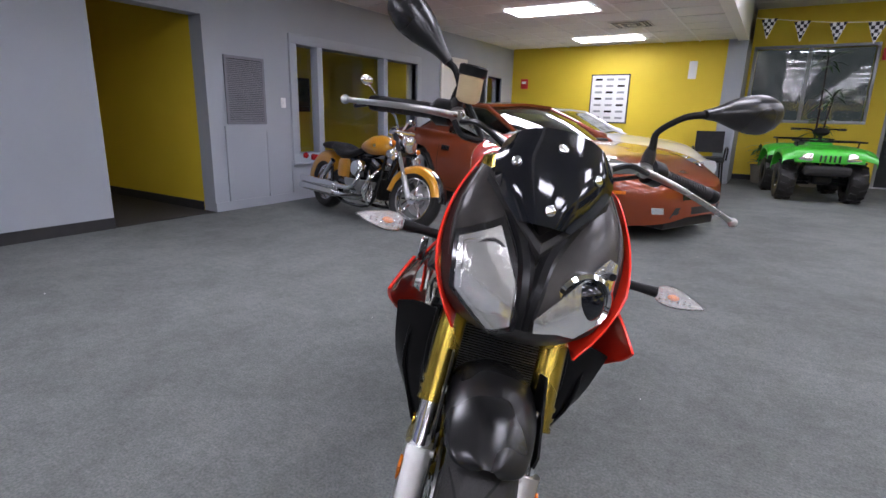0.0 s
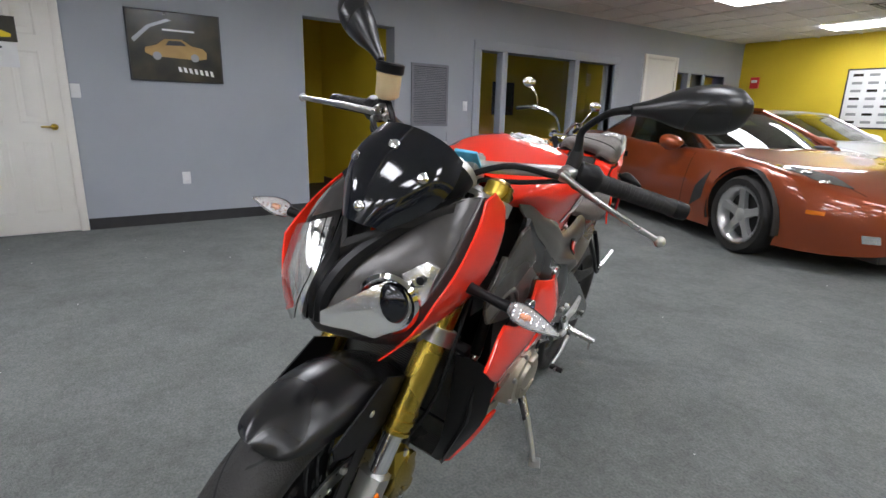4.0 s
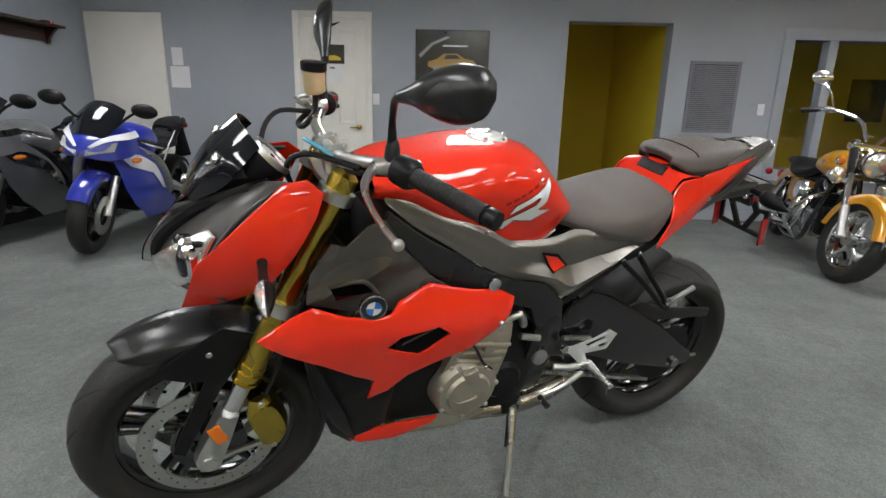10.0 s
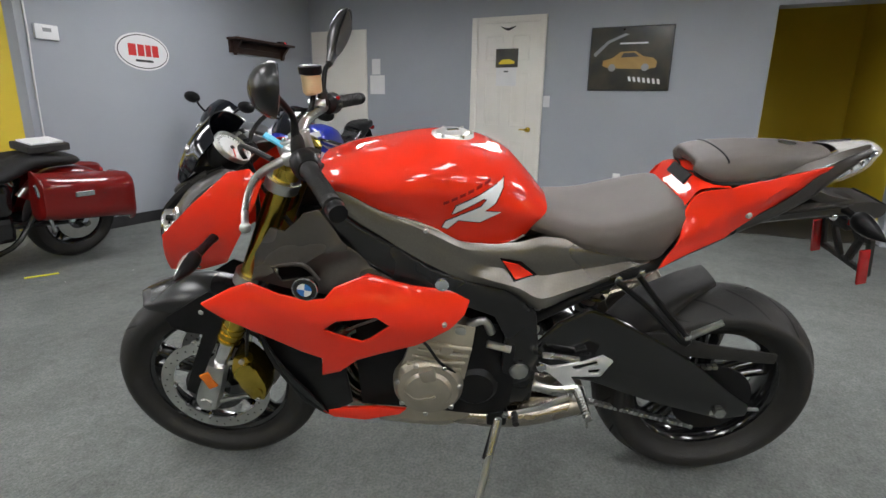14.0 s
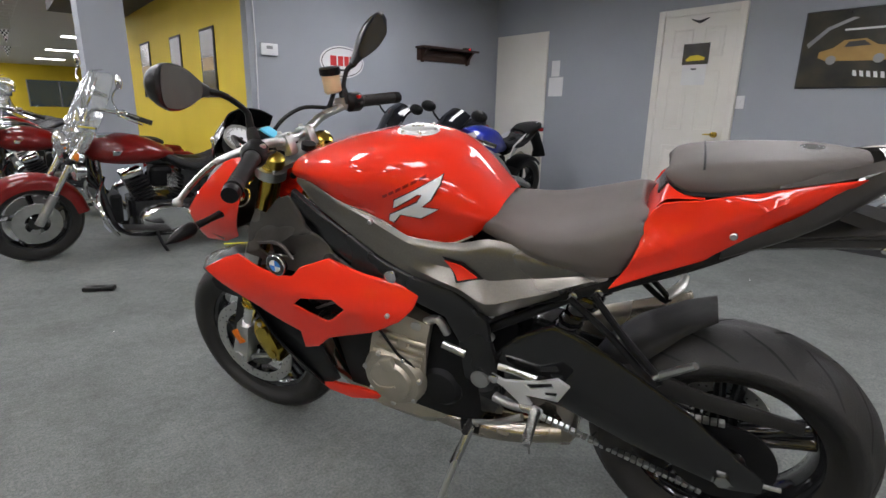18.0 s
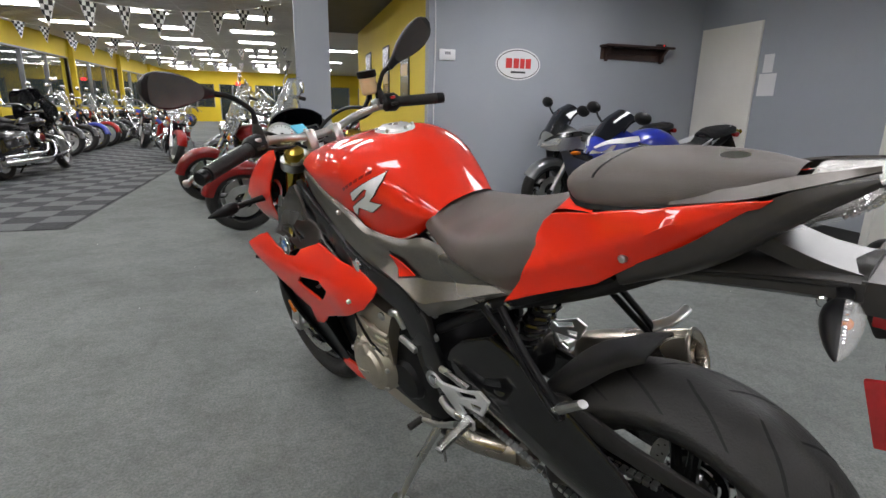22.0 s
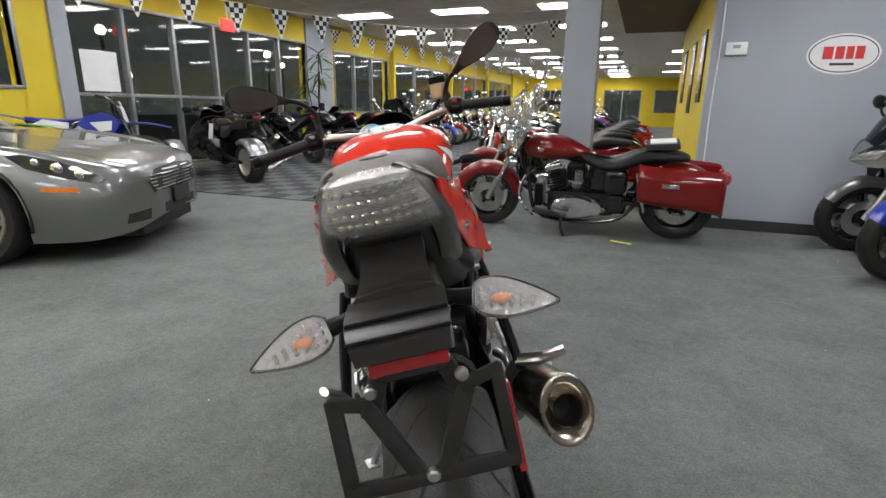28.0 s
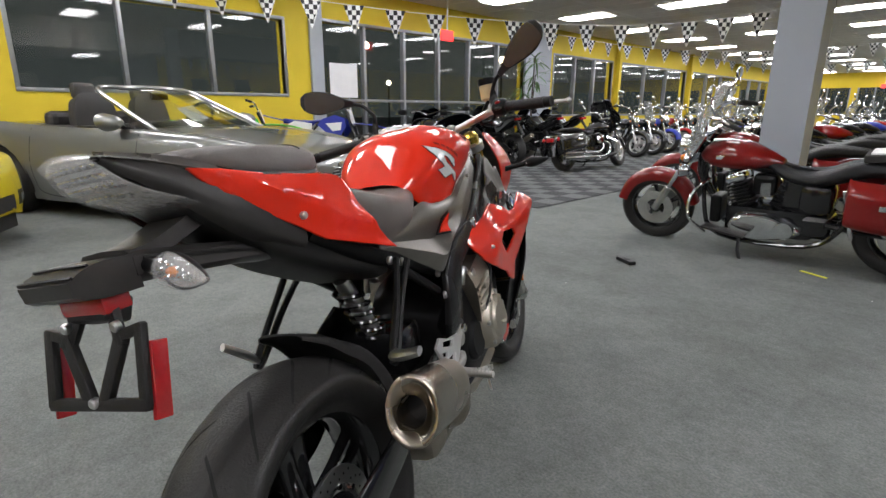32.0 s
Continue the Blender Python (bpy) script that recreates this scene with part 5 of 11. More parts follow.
# mirrors
for s, root, knee, head, tip in ((1, (0.352, 0.222, 1.055), (0.356, 0.222, 1.135), (0.372, 0.300, 1.192), (0.300, 0.478, 1.238)), (-1, (0.398, -0.222, 1.068), (0.394, -0.222, 1.118), (0.380, -0.262, 1.170), (0.345, -0.420, 1.290))):
    root, knee, head, tip = V(*root), V(*knee), V(*head), V(*tip)
    st = piece("mirror", tube([root, root.lerp(knee, 0.6), knee, knee.lerp(head, 0.5) + V(0.003, 0, 0.012), head], [0.013, 0.009, 0.007, 0.007, 0.008], 10, 4), M_BLK, BIKE, "black stalk mirror")
    piece("mirror_boot", tube([root - V(0, 0, 0.004), root + V(0, 0, 0.03), root + V(0, 0, 0.045)], [0.016, 0.014, 0.009], 12, 2), M_BLKM, st)
    u = (tip - head).normalized()
    w = u.cross(V(1, 0, 0)).normalized() * (-s)
    if w.z < 0:
        w = -w
    fwd = w.cross(u).normalized()
    if fwd.x < 0:
        fwd = -fwd
    L = (tip - head).length
    rings = []
    for t, hw, up, dn, dp in ((0.0, 0, 0.010, 0.010, 0.012), (0.18, 0, 0.018, 0.016, 0.020), (0.42, 0, 0.034, 0.034, 0.034), (0.68, 0, 0.040, 0.045, 0.036), (0.90, 0, 0.032, 0.036, 0.026), (1.0, 0, 0.014, 0.014, 0.012)):
        c = head + u * L * t
        rings.append([c + w * up - fwd * 0.004, c + w * up * 0.7 + fwd * dp * 0.7, c + fwd * dp, c - w * dn * 0.7 + fwd * dp * 0.7, c - w * dn - fwd * 0.004, c - fwd * 0.006])
    hd = piece("mirror_shell", surf(rings, 4, 3, closed=True, cap=True), M_SATIN, st, "", 60)
    gl = bmesh.new()
    ring = []
    for t, up, dn in ((0.2, 0.014, 0.012), (0.42, 0.030, 0.030), (0.68, 0.036, 0.041), (0.9, 0.028, 0.032)):
        ring.append((head + u * L * t + w * up - fwd * 0.0075, head + u * L * t - w * dn - fwd * 0.0075))
    loop = [a for a, b in ring] + [b for a, b in reversed(ring)]
    gl.faces.new([gl.verts.new(p) for p in spline(loop, 4, True)])
    part("mirror_glass", gl, M_MIRROR, st)

# fuel tank
tank_rows = [
    [(0.352, 0.100, 0.940), (0.352, 0.114, 0.952), (0.352, 0.118, 0.965), (0.352, 0.098, 0.982), (0.352, 0.052, 0.991), (0.354, 0, 0.993)],
    [(0.283, 0.128, 0.932), (0.283, 0.144, 0.955), (0.283, 0.148, 0.976), (0.283, 0.120, 1.000), (0.283, 0.064, 1.012), (0.283, 0, 1.014)],
    [(0.200, 0.142, 0.897), (0.200, 0.160, 0.930), (0.200, 0.166, 0.968), (0.200, 0.136, 1.006), (0.200, 0.072, 1.028), (0.200, 0, 1.033)],
    [(0.130, 0.148, 0.884), (0.130, 0.166, 0.925), (0.130, 0.175, 0.972), (0.130, 0.146, 1.016), (0.130, 0.078, 1.040), (0.130, 0, 1.046)],
    [(0.070, 0.145, 0.862), (0.070, 0.163, 0.915), (0.070, 0.176, 0.972), (0.070, 0.148, 1.020), (0.070, 0.080, 1.045), (0.070, 0, 1.051)],
    [(0.030, 0.140, 0.832), (0.030, 0.158, 0.898), (0.030, 0.173, 0.965), (0.030, 0.146, 1.018), (0.030, 0.080, 1.045), (0.030, 0, 1.051)],
    [(-0.035, 0.134, 0.821), (-0.035, 0.150, 0.885), (-0.035, 0.164, 0.948), (-0.035, 0.138, 1.002), (-0.035, 0.074, 1.031), (-0.035, 0, 1.040)],
    [(-0.090, 0.124, 0.818), (-0.090, 0.138, 0.872), (-0.090, 0.148, 0.922), (-0.090, 0.122, 0.974), (-0.090, 0.064, 1.006), (-0.090, 0, 1.018)],
    [(-0.135, 0.110, 0.835), (-0.140, 0.120, 0.866), (-0.142, 0.124, 0.896), (-0.142, 0.102, 0.935), (-0.142, 0.052, 0.958), (-0.142, 0, 0.966)],
    [(-0.165, 0.092, 0.862), (-0.176, 0.098, 0.872), (-0.182, 0.098, 0.880), (-0.190, 0.080, 0.895), (-0.192, 0.042, 0.904), (-0.194, 0, 0.906)],
]
bm = surf(tank_rows, 5, 5, True)
TANK = tree_of(bm)
tank = piece("fuel_tank", bm, M_RED, BIKE, "bulbous red gloss fuel tank", 60)
cap = piece("tank_cap", lathe([(0.0, 0.008), (0.036, 0.008), (0.040, 0.006), (0.042, 0.002), (0.050, 0.002), (0.052, -0.004)], 36, pose(0.040, 0, 1.050) @ pose(0, 0, 0, 90, 0, 0) @ pose(0, 0, 0, 0, 0, 2)), M_BRIGHT, tank, "silver round fuel cap", 30)
for i in range(6):
    a = i * math.pi / 3
    bolt((0.040 + 0.046 * math.cos(a), 0.046 * math.sin(a), 1.053), (0, 0, 1), cap, 0.004)
piece("cap_flap", boxm((0.040, 0, 1.060), (0.030, 0.012, 0.004), pose(0, 0, 0, 0, 0, 20), 0.0015), M_CHROME, cap)
for s in (1, -1):
    # the white letter with a dark edge
    poly = [(0.038, 0.910), (0.029, 0.931), (-0.076, 0.985), (-0.074, 0.968), (-0.058, 0.937), (-0.034, 0.917), (-0.072, 0.913), (-0.026, 0.887), (0.024, 0.893), (0.048, 0.868), (0.060, 0.872), (0.052, 0.889), (-0.026, 0.929), (-0.039, 0.947), (-0.030, 0.949), (0.032, 0.912)]
    area = sum(poly[i - 1][0] * p[1] - p[0] * poly[i - 1][1] for i, p in enumerate(poly))
    turn = 1 if area > 0 else -1
    big = []
    for i, p in enumerate(poly):
        a, b = Vector(poly[i - 1]), Vector(poly[(i + 1) % len(poly)])
        e = (Vector(p) - a).normalized() + (b - Vector(p)).normalized()
        e = e.normalized() if e.length > 0.01 else Vector((1, 0))
        big.append((p[0] + turn * e.y * 0.003, p[1] - turn * e.x * 0.003))
    piece("letter_edge", sheet_on(TANK, big, (0, -s, 0), 0.0012, -0.0006 * s, 3), M_BLK, tank)
    piece("letter", sheet_on(TANK, poly, (0, -s, 0), 0.0024, -0.0006 * s, 3), M_ENAMEL, tank, "white tank letter")
    for k in range(6):
        x = 0.058 - 0.018 * k
        z = 0.934 + 0.0086 * k
        piece("badge_bar", sheet_on(TANK, [(x, z), (x - 0.013, z + 0.006), (x - 0.013, z + 0.013), (x, z + 0.007)], (0, -s, 0), 0.0015, -0.0005 * s, 1), M_DKRED, tank)
# seats
seat_rows = [
    [(-0.146, 0.095, 0.848), (-0.148, 0.100, 0.866), (-0.154, 0.090, 0.888), (-0.158, 0.050, 0.901), (-0.160, 0, 0.904)],
    [(-0.205, 0.118, 0.834), (-0.208, 0.124, 0.854), (-0.210, 0.108, 0.880), (-0.210, 0.056, 0.891), (-0.210, 0, 0.894)],
    [(-0.300, 0.150, 0.815), (-0.300, 0.157, 0.838), (-0.300, 0.142, 0.872), (-0.300, 0.075, 0.888), (-0.300, 0, 0.890)],
    [(-0.385, 0.156, 0.803), (-0.390, 0.165, 0.838), (-0.395, 0.152, 0.888), (-0.395, 0.080, 0.910), (-0.395, 0, 0.914)],
    [(-0.440, 0.146, 0.795), (-0.455, 0.154, 0.842), (-0.470, 0.138, 0.908), (-0.465, 0.072, 0.932), (-0.465, 0, 0.936)],
    [(-0.468, 0.136, 0.810), (-0.492, 0.138, 0.858), (-0.515, 0.118, 0.910), (-0.490, 0.060, 0.936), (-0.488, 0, 0.938)],
    [(-0.475, 0.110, 0.830), (-0.500, 0.112, 0.868), (-0.520, 0.098, 0.898), (-0.498, 0.050, 0.914), (-0.496, 0, 0.916)],
]
piece("rider_seat", surf(seat_rows, 4, 4, True), M_SEAT, BIKE, "grey-brown vinyl rider seat", 60)
SY = -0.002


pil_rows = [
    [(-0.545, 0.040, 0.982), (-0.540, 0.044, 0.986), (-0.540, 0.040, 0.990), (-0.540, 0.022, 0.992), (-0.540, 0, 0.993)],
    [(-0.530, 0.062, 0.985), (-0.524, 0.066, 0.998), (-0.530, 0.060, 1.008), (-0.530, 0.032, 1.012), (-0.530, 0, 1.013)],
    [(-0.565, 0.090, 0.968), (-0.555, 0.096, 0.985), (-0.552, 0.086, 1.014), (-0.552, 0.046, 1.024), (-0.552, 0, 1.026)],
    [(-0.620, 0.096, 0.968), (-0.620, 0.102, 0.986), (-0.620, 0.090, 1.022), (-0.620, 0.048, 1.034), (-0.620, 0, 1.036)],
    [(-0.700, 0.088, 0.980), (-0.700, 0.094, 0.995), (-0.700, 0.084, 1.028), (-0.700, 0.045, 1.040), (-0.700, 0, 1.042)],
    [(-0.780, 0.068, 1.000), (-0.784, 0.073, 1.011), (-0.784, 0.064, 1.032), (-0.784, 0.034, 1.042), (-0.784, 0, 1.043)],
    [(-0.845, 0.036, 1.020), (-0.850, 0.038, 1.026), (-0.852, 0.032, 1.032), (-0.852, 0.017, 1.036), (-0.852, 0, 1.037)],
]
pil_rows = [[(x, y + SY, z) for x, y, z in r] for r in pil_rows]


def half_to_full(rows, mid):
    return [r + [(p[0], 2 * mid - p[1], p[2]) for p in reversed(r[:-1])] for r in rows]


bm = surf(half_to_full(pil_rows, SY), 4, 3)
PIL = tree_of(bm)
pil = piece("pillion_seat", bm, M_SEAT, BIKE, "grey-brown vinyl pillion pad with a seam", 60)
piece("pillion_base", surf(half_to_full([[(p[0] - 0.002, SY + (p[1] - SY) * 1.01, p[2] - 0.008) for p in r[:2]] + [(r[0][0], SY, r[0][2] - 0.012)] for r in pil_rows], SY), 3, 2), M_BLK, BIKE)
seam = []
for k in range(11):
    y = SY + 0.092 * math.cos(math.pi * k / 10)
    h = PIL.ray_cast(V(-0.590, y, 1.2), V(0, 0, -1))
    if h[0]:
        seam.append(h[0] + V(0, 0, 0.0005))
piece("seat_seam", tube(seam, 0.0022, 6, 2), M_BLK, pil)
piece("seat_badge", lathe([(0.0, 0.002), (0.020, 0.002), (0.020, -0.002)], 20, pose(-0.765, SY, 1.0416) @ pose(0, 0, 0, 90, 0, 0)), M_CHROME, pil)
# tail: red flanks, black ends, clear lamp
for s in (1, -1):
    def side(x, z):
        crest = 0.905 + (-0.60 - x) * 0.45
        return (0.116 if z < 0.97 else 0.112) + 0.055 * max(0, min(1, (-0.45 - x) / -0.18 + 1)) * max(0, 0.95 - z) / 0.17 - 0.22 * max(0, (-0.60 - x)) + max(0.0, 0.014 - 0.38 * abs(z - crest))
    tl = panel([(-0.500, 0.918), (-0.512, 0.942), (-0.528, 0.956), (-0.556, 0.962), (-0.600, 0.968), (-0.700, 0.984), (-0.785, 1.002), (-0.842, 1.010), (-0.815, 0.984), (-0.754, 0.938), (-0.662, 0.882), (-0.612, 0.846), (-0.494, 0.803), (-0.446, 0.784), (-0.478, 0.832), (-0.494, 0.876)], side, 0.006, cuts=4, side=s, rim=0.0018)
    tl.transform(Matrix.Translation((0, SY * 0.8, 0)))
    flank = piece("tail_flank", tl, M_RED, BIKE, "red gloss tail fairing")
    bolt((-0.655, s * 0.115 + SY, 0.900), (0, s, 0), flank, 0.006)
    # dark end of the tail: a wedge that hugs the lamp and runs forward under the red flank
    b3 = surf([
        [V(-0.640, s * 0.104, 0.872), V(-0.640, s * 0.098, 0.846), V(-0.640, s * 0.066, 0.834)],
        [V(-0.740, s * 0.096, 0.933), V(-0.740, s * 0.092, 0.898), V(-0.744, s * 0.064, 0.882)],
        [V(-0.800, s * 0.082, 0.982), V(-0.806, s * 0.084, 0.942), V(-0.810, s * 0.062, 0.928)],
        [V(-0.854, s * 0.062, 1.018), V(-0.862, s * 0.068, 0.990), V(-0.868, s * 0.054, 0.978)],
        [V(-0.935, s * 0.036, 1.044), V(-0.938, s * 0.044, 1.038), V(-0.940, s * 0.037, 1.032)]], 4, 3, thick=-0.003 * s)
    piece("tail_side", b3, M_COWL, BIKE, "dark satin end of the tail fairing", 50)
    # top edge of the dark tail; light from above is put into its lighter grey
    b4 = surf([
        [V(-0.715, s * 0.078, 1.000), V(-0.715, s * 0.090, 0.988)],
        [V(-0.800, s * 0.066, 1.019), V(-0.800, s * 0.079, 1.004)],
        [V(-0.860, s * 0.050, 1.036), V(-0.862, s * 0.062, 1.022)],
        [V(-0.936, s * 0.030, 1.049), V(-0.938, s * 0.038, 1.045)]], 4, 2, thick=-0.004 * s)
    piece("tail_top", b4, M_DKGREY, BIKE, "upper edge of the tail, lightened grey for light from above", 50)
piece("tail_front", surf(half_to_full([[(-0.490, 0.116 + SY, 0.902), (-0.492, 0.07 + SY, 0.908), (-0.492, SY, 0.910)], [(-0.512, 0.113 + SY, 0.936), (-0.514, 0.07 + SY, 0.944), (-0.514, SY, 0.947)], [(-0.534, 0.111 + SY, 0.962), (-0.538, 0.06 + SY, 0.978), (-0.538, SY, 0.982)], [(-0.600, 0.112 + SY, 0.966), (-0.590, 0.06 + SY, 0.974), (-0.590, SY, 0.976)]], SY), 3, 3), M_RED, BIKE, "red front of the seat hump")
piece("hump_inset", boxm((-0.5235, SY, 0.9635), (0.008, 0.105, 0.030), pose(0, 0, 0, 0, -34, 0), 0.003), M_BLKM, BIKE, "black rubber inset in the red hump")
LAMP_ROWS = [[(-0.868, 0.058, 1.026), (-0.868, 0.030, 1.036), (-0.868, 0, 1.040)], [(-0.950, 0.042, 1.041), (-0.957, 0.022, 1.045), (-0.960, 0, 1.046)], [(-0.942, 0.050, 1.024), (-0.950, 0.026, 1.024), (-0.953, 0, 1.024)], [(-0.908, 0.062, 0.994), (-0.916, 0.032, 0.990), (-0.919, 0, 0.988)], [(-0.800, 0.072, 0.952), (-0.815, 0.040, 0.948), (-0.820, 0, 0.946)]]
bm = surf(half_to_full([[(x, y + SY, z) for x, y, z in r] for r in LAMP_ROWS], SY), 3, 3)
TL = tree_of(bm)
lamp = piece("tail_lamp", bm, M_CRYSTAL, BIKE, "clear faceted tail lamp", 35)
for i in range(3):
    z = 1.030 - i * 0.016
    w = 0.042 + 0.006 * i
    piece("lamp_rib", sheet_on(TL, [(SY - w, z), (SY + w, z), (SY + w, z + 0.0035), (SY - w, z + 0.0035)], (1, 0, 0), 0.001, 0.003, 3, along="x", far=1.4), M_REFL, lamp)
for i in range(2):
    z = 1.020 - i * 0.016
    piece("lamp_band", sheet_on(TL, [(SY - 0.045, z), (SY + 0.045, z), (SY + 0.045, z + 0.006), (SY - 0.045, z + 0.006)], (1, 0, 0), 0.0005, 0.002, 3, along="x", far=1.4), M_CHROME, lamp)
cells = bmesh.new()
for i in range(4):
    for k in range(9):
        h = TL.ray_cast(V(-1.4, SY + (k - 4) * 0.0105, 1.031 - 0.014 * i), V(1, 0, 0))
        if h[0]:
            ball(h[0] - V(0.002, 0, 0), 0.0046, 6, (0.7, 1, 1), bm=cells)
part("lamp_cell", cells, M_CHROME, lamp, "rows of clear lamp cells")
cover = surf(half_to_full([[(x + (x + 0.80) * 0.05, y * 1.06 + SY, z + (z - 1.015) * 0.10) for x, y, z in r] for r in LAMP_ROWS], SY), 3, 3, thick=0.002)
lamp_cover = piece("lamp_cover", cover, M_CLEAR, lamp, "", 30)
lamp_cover.visible_shadow = False
# seat tail core and undertail
piece("undertail", surf(half_to_full([[(-0.40, 0.12 + SY, 0.80), (-0.40, 0.11 + SY, 0.72), (-0.40, SY, 0.71)], [(-0.52, 0.105 + SY, 0.82), (-0.52, 0.092 + SY, 0.765), (-0.52, SY, 0.755)], [(-0.64, 0.088 + SY, 0.870), (-0.64, 0.075 + SY, 0.820), (-0.64, SY, 0.812)], [(-0.76, 0.070 + SY, 0.925), (-0.76, 0.060 + SY, 0.895), (-0.76, SY, 0.890)], [(-0.86, 0.048 + SY, 0.985), (-0.86, 0.042 + SY, 0.965), (-0.86, SY, 0.962)]], SY), 3, 3), M_BLKM, BIKE, "black undertail tray", 50)
# forked carrier from the undertail to the plate lamp box
carrier = piece("plate_carrier", surf([[V(x, SY + w, z), V(x, SY + w * 0.8, z + h), V(x, SY - w * 0.8, z + h), V(x, SY - w, z), V(x, SY - w * 0.8, z - h), V(x, SY + w * 0.8, z - h)] for x, w, z, h in ((-0.640, 0.050, 0.842, 0.016), (-0.720, 0.048, 0.862, 0.018), (-0.820, 0.046, 0.878, 0.020), (-0.900, 0.048, 0.890, 0.022), (-0.945, 0.052, 0.896, 0.022))], 3, 2, closed=True, cap=True), M_COWL, BIKE, "black moulded plate carrier", 40)
piece("carrier_strut", surf([[V(x, SY + w, z), V(x, SY + w, z + h), V(x, SY - w, z + h), V(x, SY - w, z)] for x, w, z, h in ((-0.775, 0.046, 0.938, 0.030), (-0.830, 0.040, 0.918, 0.026), (-0.895, 0.040, 0.898, 0.024), (-0.940, 0.044, 0.892, 0.024))], 3, 1, closed=True, cap=True), M_COWL, carrier, "", 40)
for s in (1, -1):
    piece("carrier_rib", tube([(-0.66, SY + s * 0.049, 0.850), (-0.80, SY + s * 0.046, 0.880), (-0.93, SY + s * 0.050, 0.902)], 0.004, 6, 3), M_BLKM, carrier)
    bolt((-0.905, SY + s * 0.050, 0.872), (0, s, 0), carrier, 0.007, M_CHROME)
boxp = piece("plate_lamp_box", surf([[(-0.940, SY - 0.052, 0.912), (-0.940, SY + 0.052, 0.912), (-0.940, SY + 0.050, 0.866), (-0.940, SY - 0.050, 0.866)], [(-0.985, SY - 0.052, 0.914), (-0.985, SY + 0.052, 0.914), (-0.985, SY + 0.050, 0.868), (-0.985, SY - 0.050, 0.868)], [(-1.012, SY - 0.051, 0.909), (-1.012, SY + 0.051, 0.909), (-1.012, SY + 0.049, 0.872), (-1.012, SY - 0.049, 0.872)], [(-1.030, SY - 0.048, 0.899), (-1.030, SY + 0.048, 0.899), (-1.028, SY + 0.046, 0.880), (-1.028, SY - 0.046, 0.880)]], 3, 1, closed=True, cap=True), M_COWL, BIKE, "ribbed black plate lamp box", 30)
for bx, bz in ((-1.004, 0.913), (-1.026, 0.903)):
    piece("box_rib", tube([(bx, SY - 0.050, bz), (bx - 0.002, SY, bz + 0.001), (bx, SY + 0.050, bz)], 0.0022, 6, 2), M_BLK, boxp)
piece("box_reflector", boxm((-0.975, SY, 0.858), (0.040, 0.084, 0.024), None, 0.004), M_REDLENS, boxp, "small red rear reflector")
# empty plate frame below
fm = Matrix.Translation((-1.000, SY, 0.781)) @ pose(0, 0, 0, 0, 14, 0)
frame_ob = None
bars = (((0, 0.086, 0.046), (0, 0.086, -0.046), 0.017), ((0, 0.086, -0.048), (0, -0.086, -0.048), 0.016), ((0, 0.086, 0.046), (0, 0.050, 0.038), 0.014), ((0, -0.086, 0.046), (0, -0.050, 0.038), 0.014), ((0.004, 0.034, 0.066), (0, 0.050, 0.030), 0.020), ((0.004, -0.034, 0.066), (0, -0.050, 0.030), 0.020), ((0, 0.050, 0.032), (0, 0.014, -0.044), 0.019), ((0, -0.050, 0.032), (0, -0.014, -0.044), 0.019), ((0.004, 0.036, 0.064), (0.004, -0.036, 0.064), 0.014), ((0, -0.086, 0.046), (0, -0.086, -0.046), 0.014))
for a, b, w in bars:
    a, b = Vector(a), Vector(b)
    d = b - a
    bmx = box_bm(-w / 2, w / 2, -d.length / 2 - 0.006, d.length / 2 + 0.006, -0.0055, 0.0055, 0.002)
    bmx.transform(fm @ Matrix.Translation((a + b) / 2) @ d.to_track_quat("Y", "X").to_matrix().to_4x4())
    o = piece("plate_frame" if frame_ob is None else "frame_bar", bmx, M_BLKM, BIKE if frame_ob is None else frame_ob, "empty black number plate bracket" if frame_ob is None else "")
    frame_ob = frame_ob or o
bolt(fm @ V(-0.006, 0.0, -0.045), (-1, 0, 0), frame_ob, 0.006)
bolt(fm @ V(-0.006, -0.05, 0.050), (-1, 0, 0), frame_ob, 0.006)
bolt(fm @ V(-0.006, 0.045, 0.052), (-1, 0, 0), frame_ob, 0.006)
piece("plate_neck", boxm((-0.972, SY, 0.850), (0.040, 0.076, 0.036), pose(0, 0, 0, 0, 24, 0), 0.006), M_BLKM, frame_ob)
for s in (1, -1):
    piece("edge_reflector", boxm(fm @ V(0.016, s * 0.093, -0.020), (0.024, 0.008, 0.098), pose(0, 0, 0, 0, 14, 0), 0.002), M_REDLENS, frame_ob, "tall red side reflector")


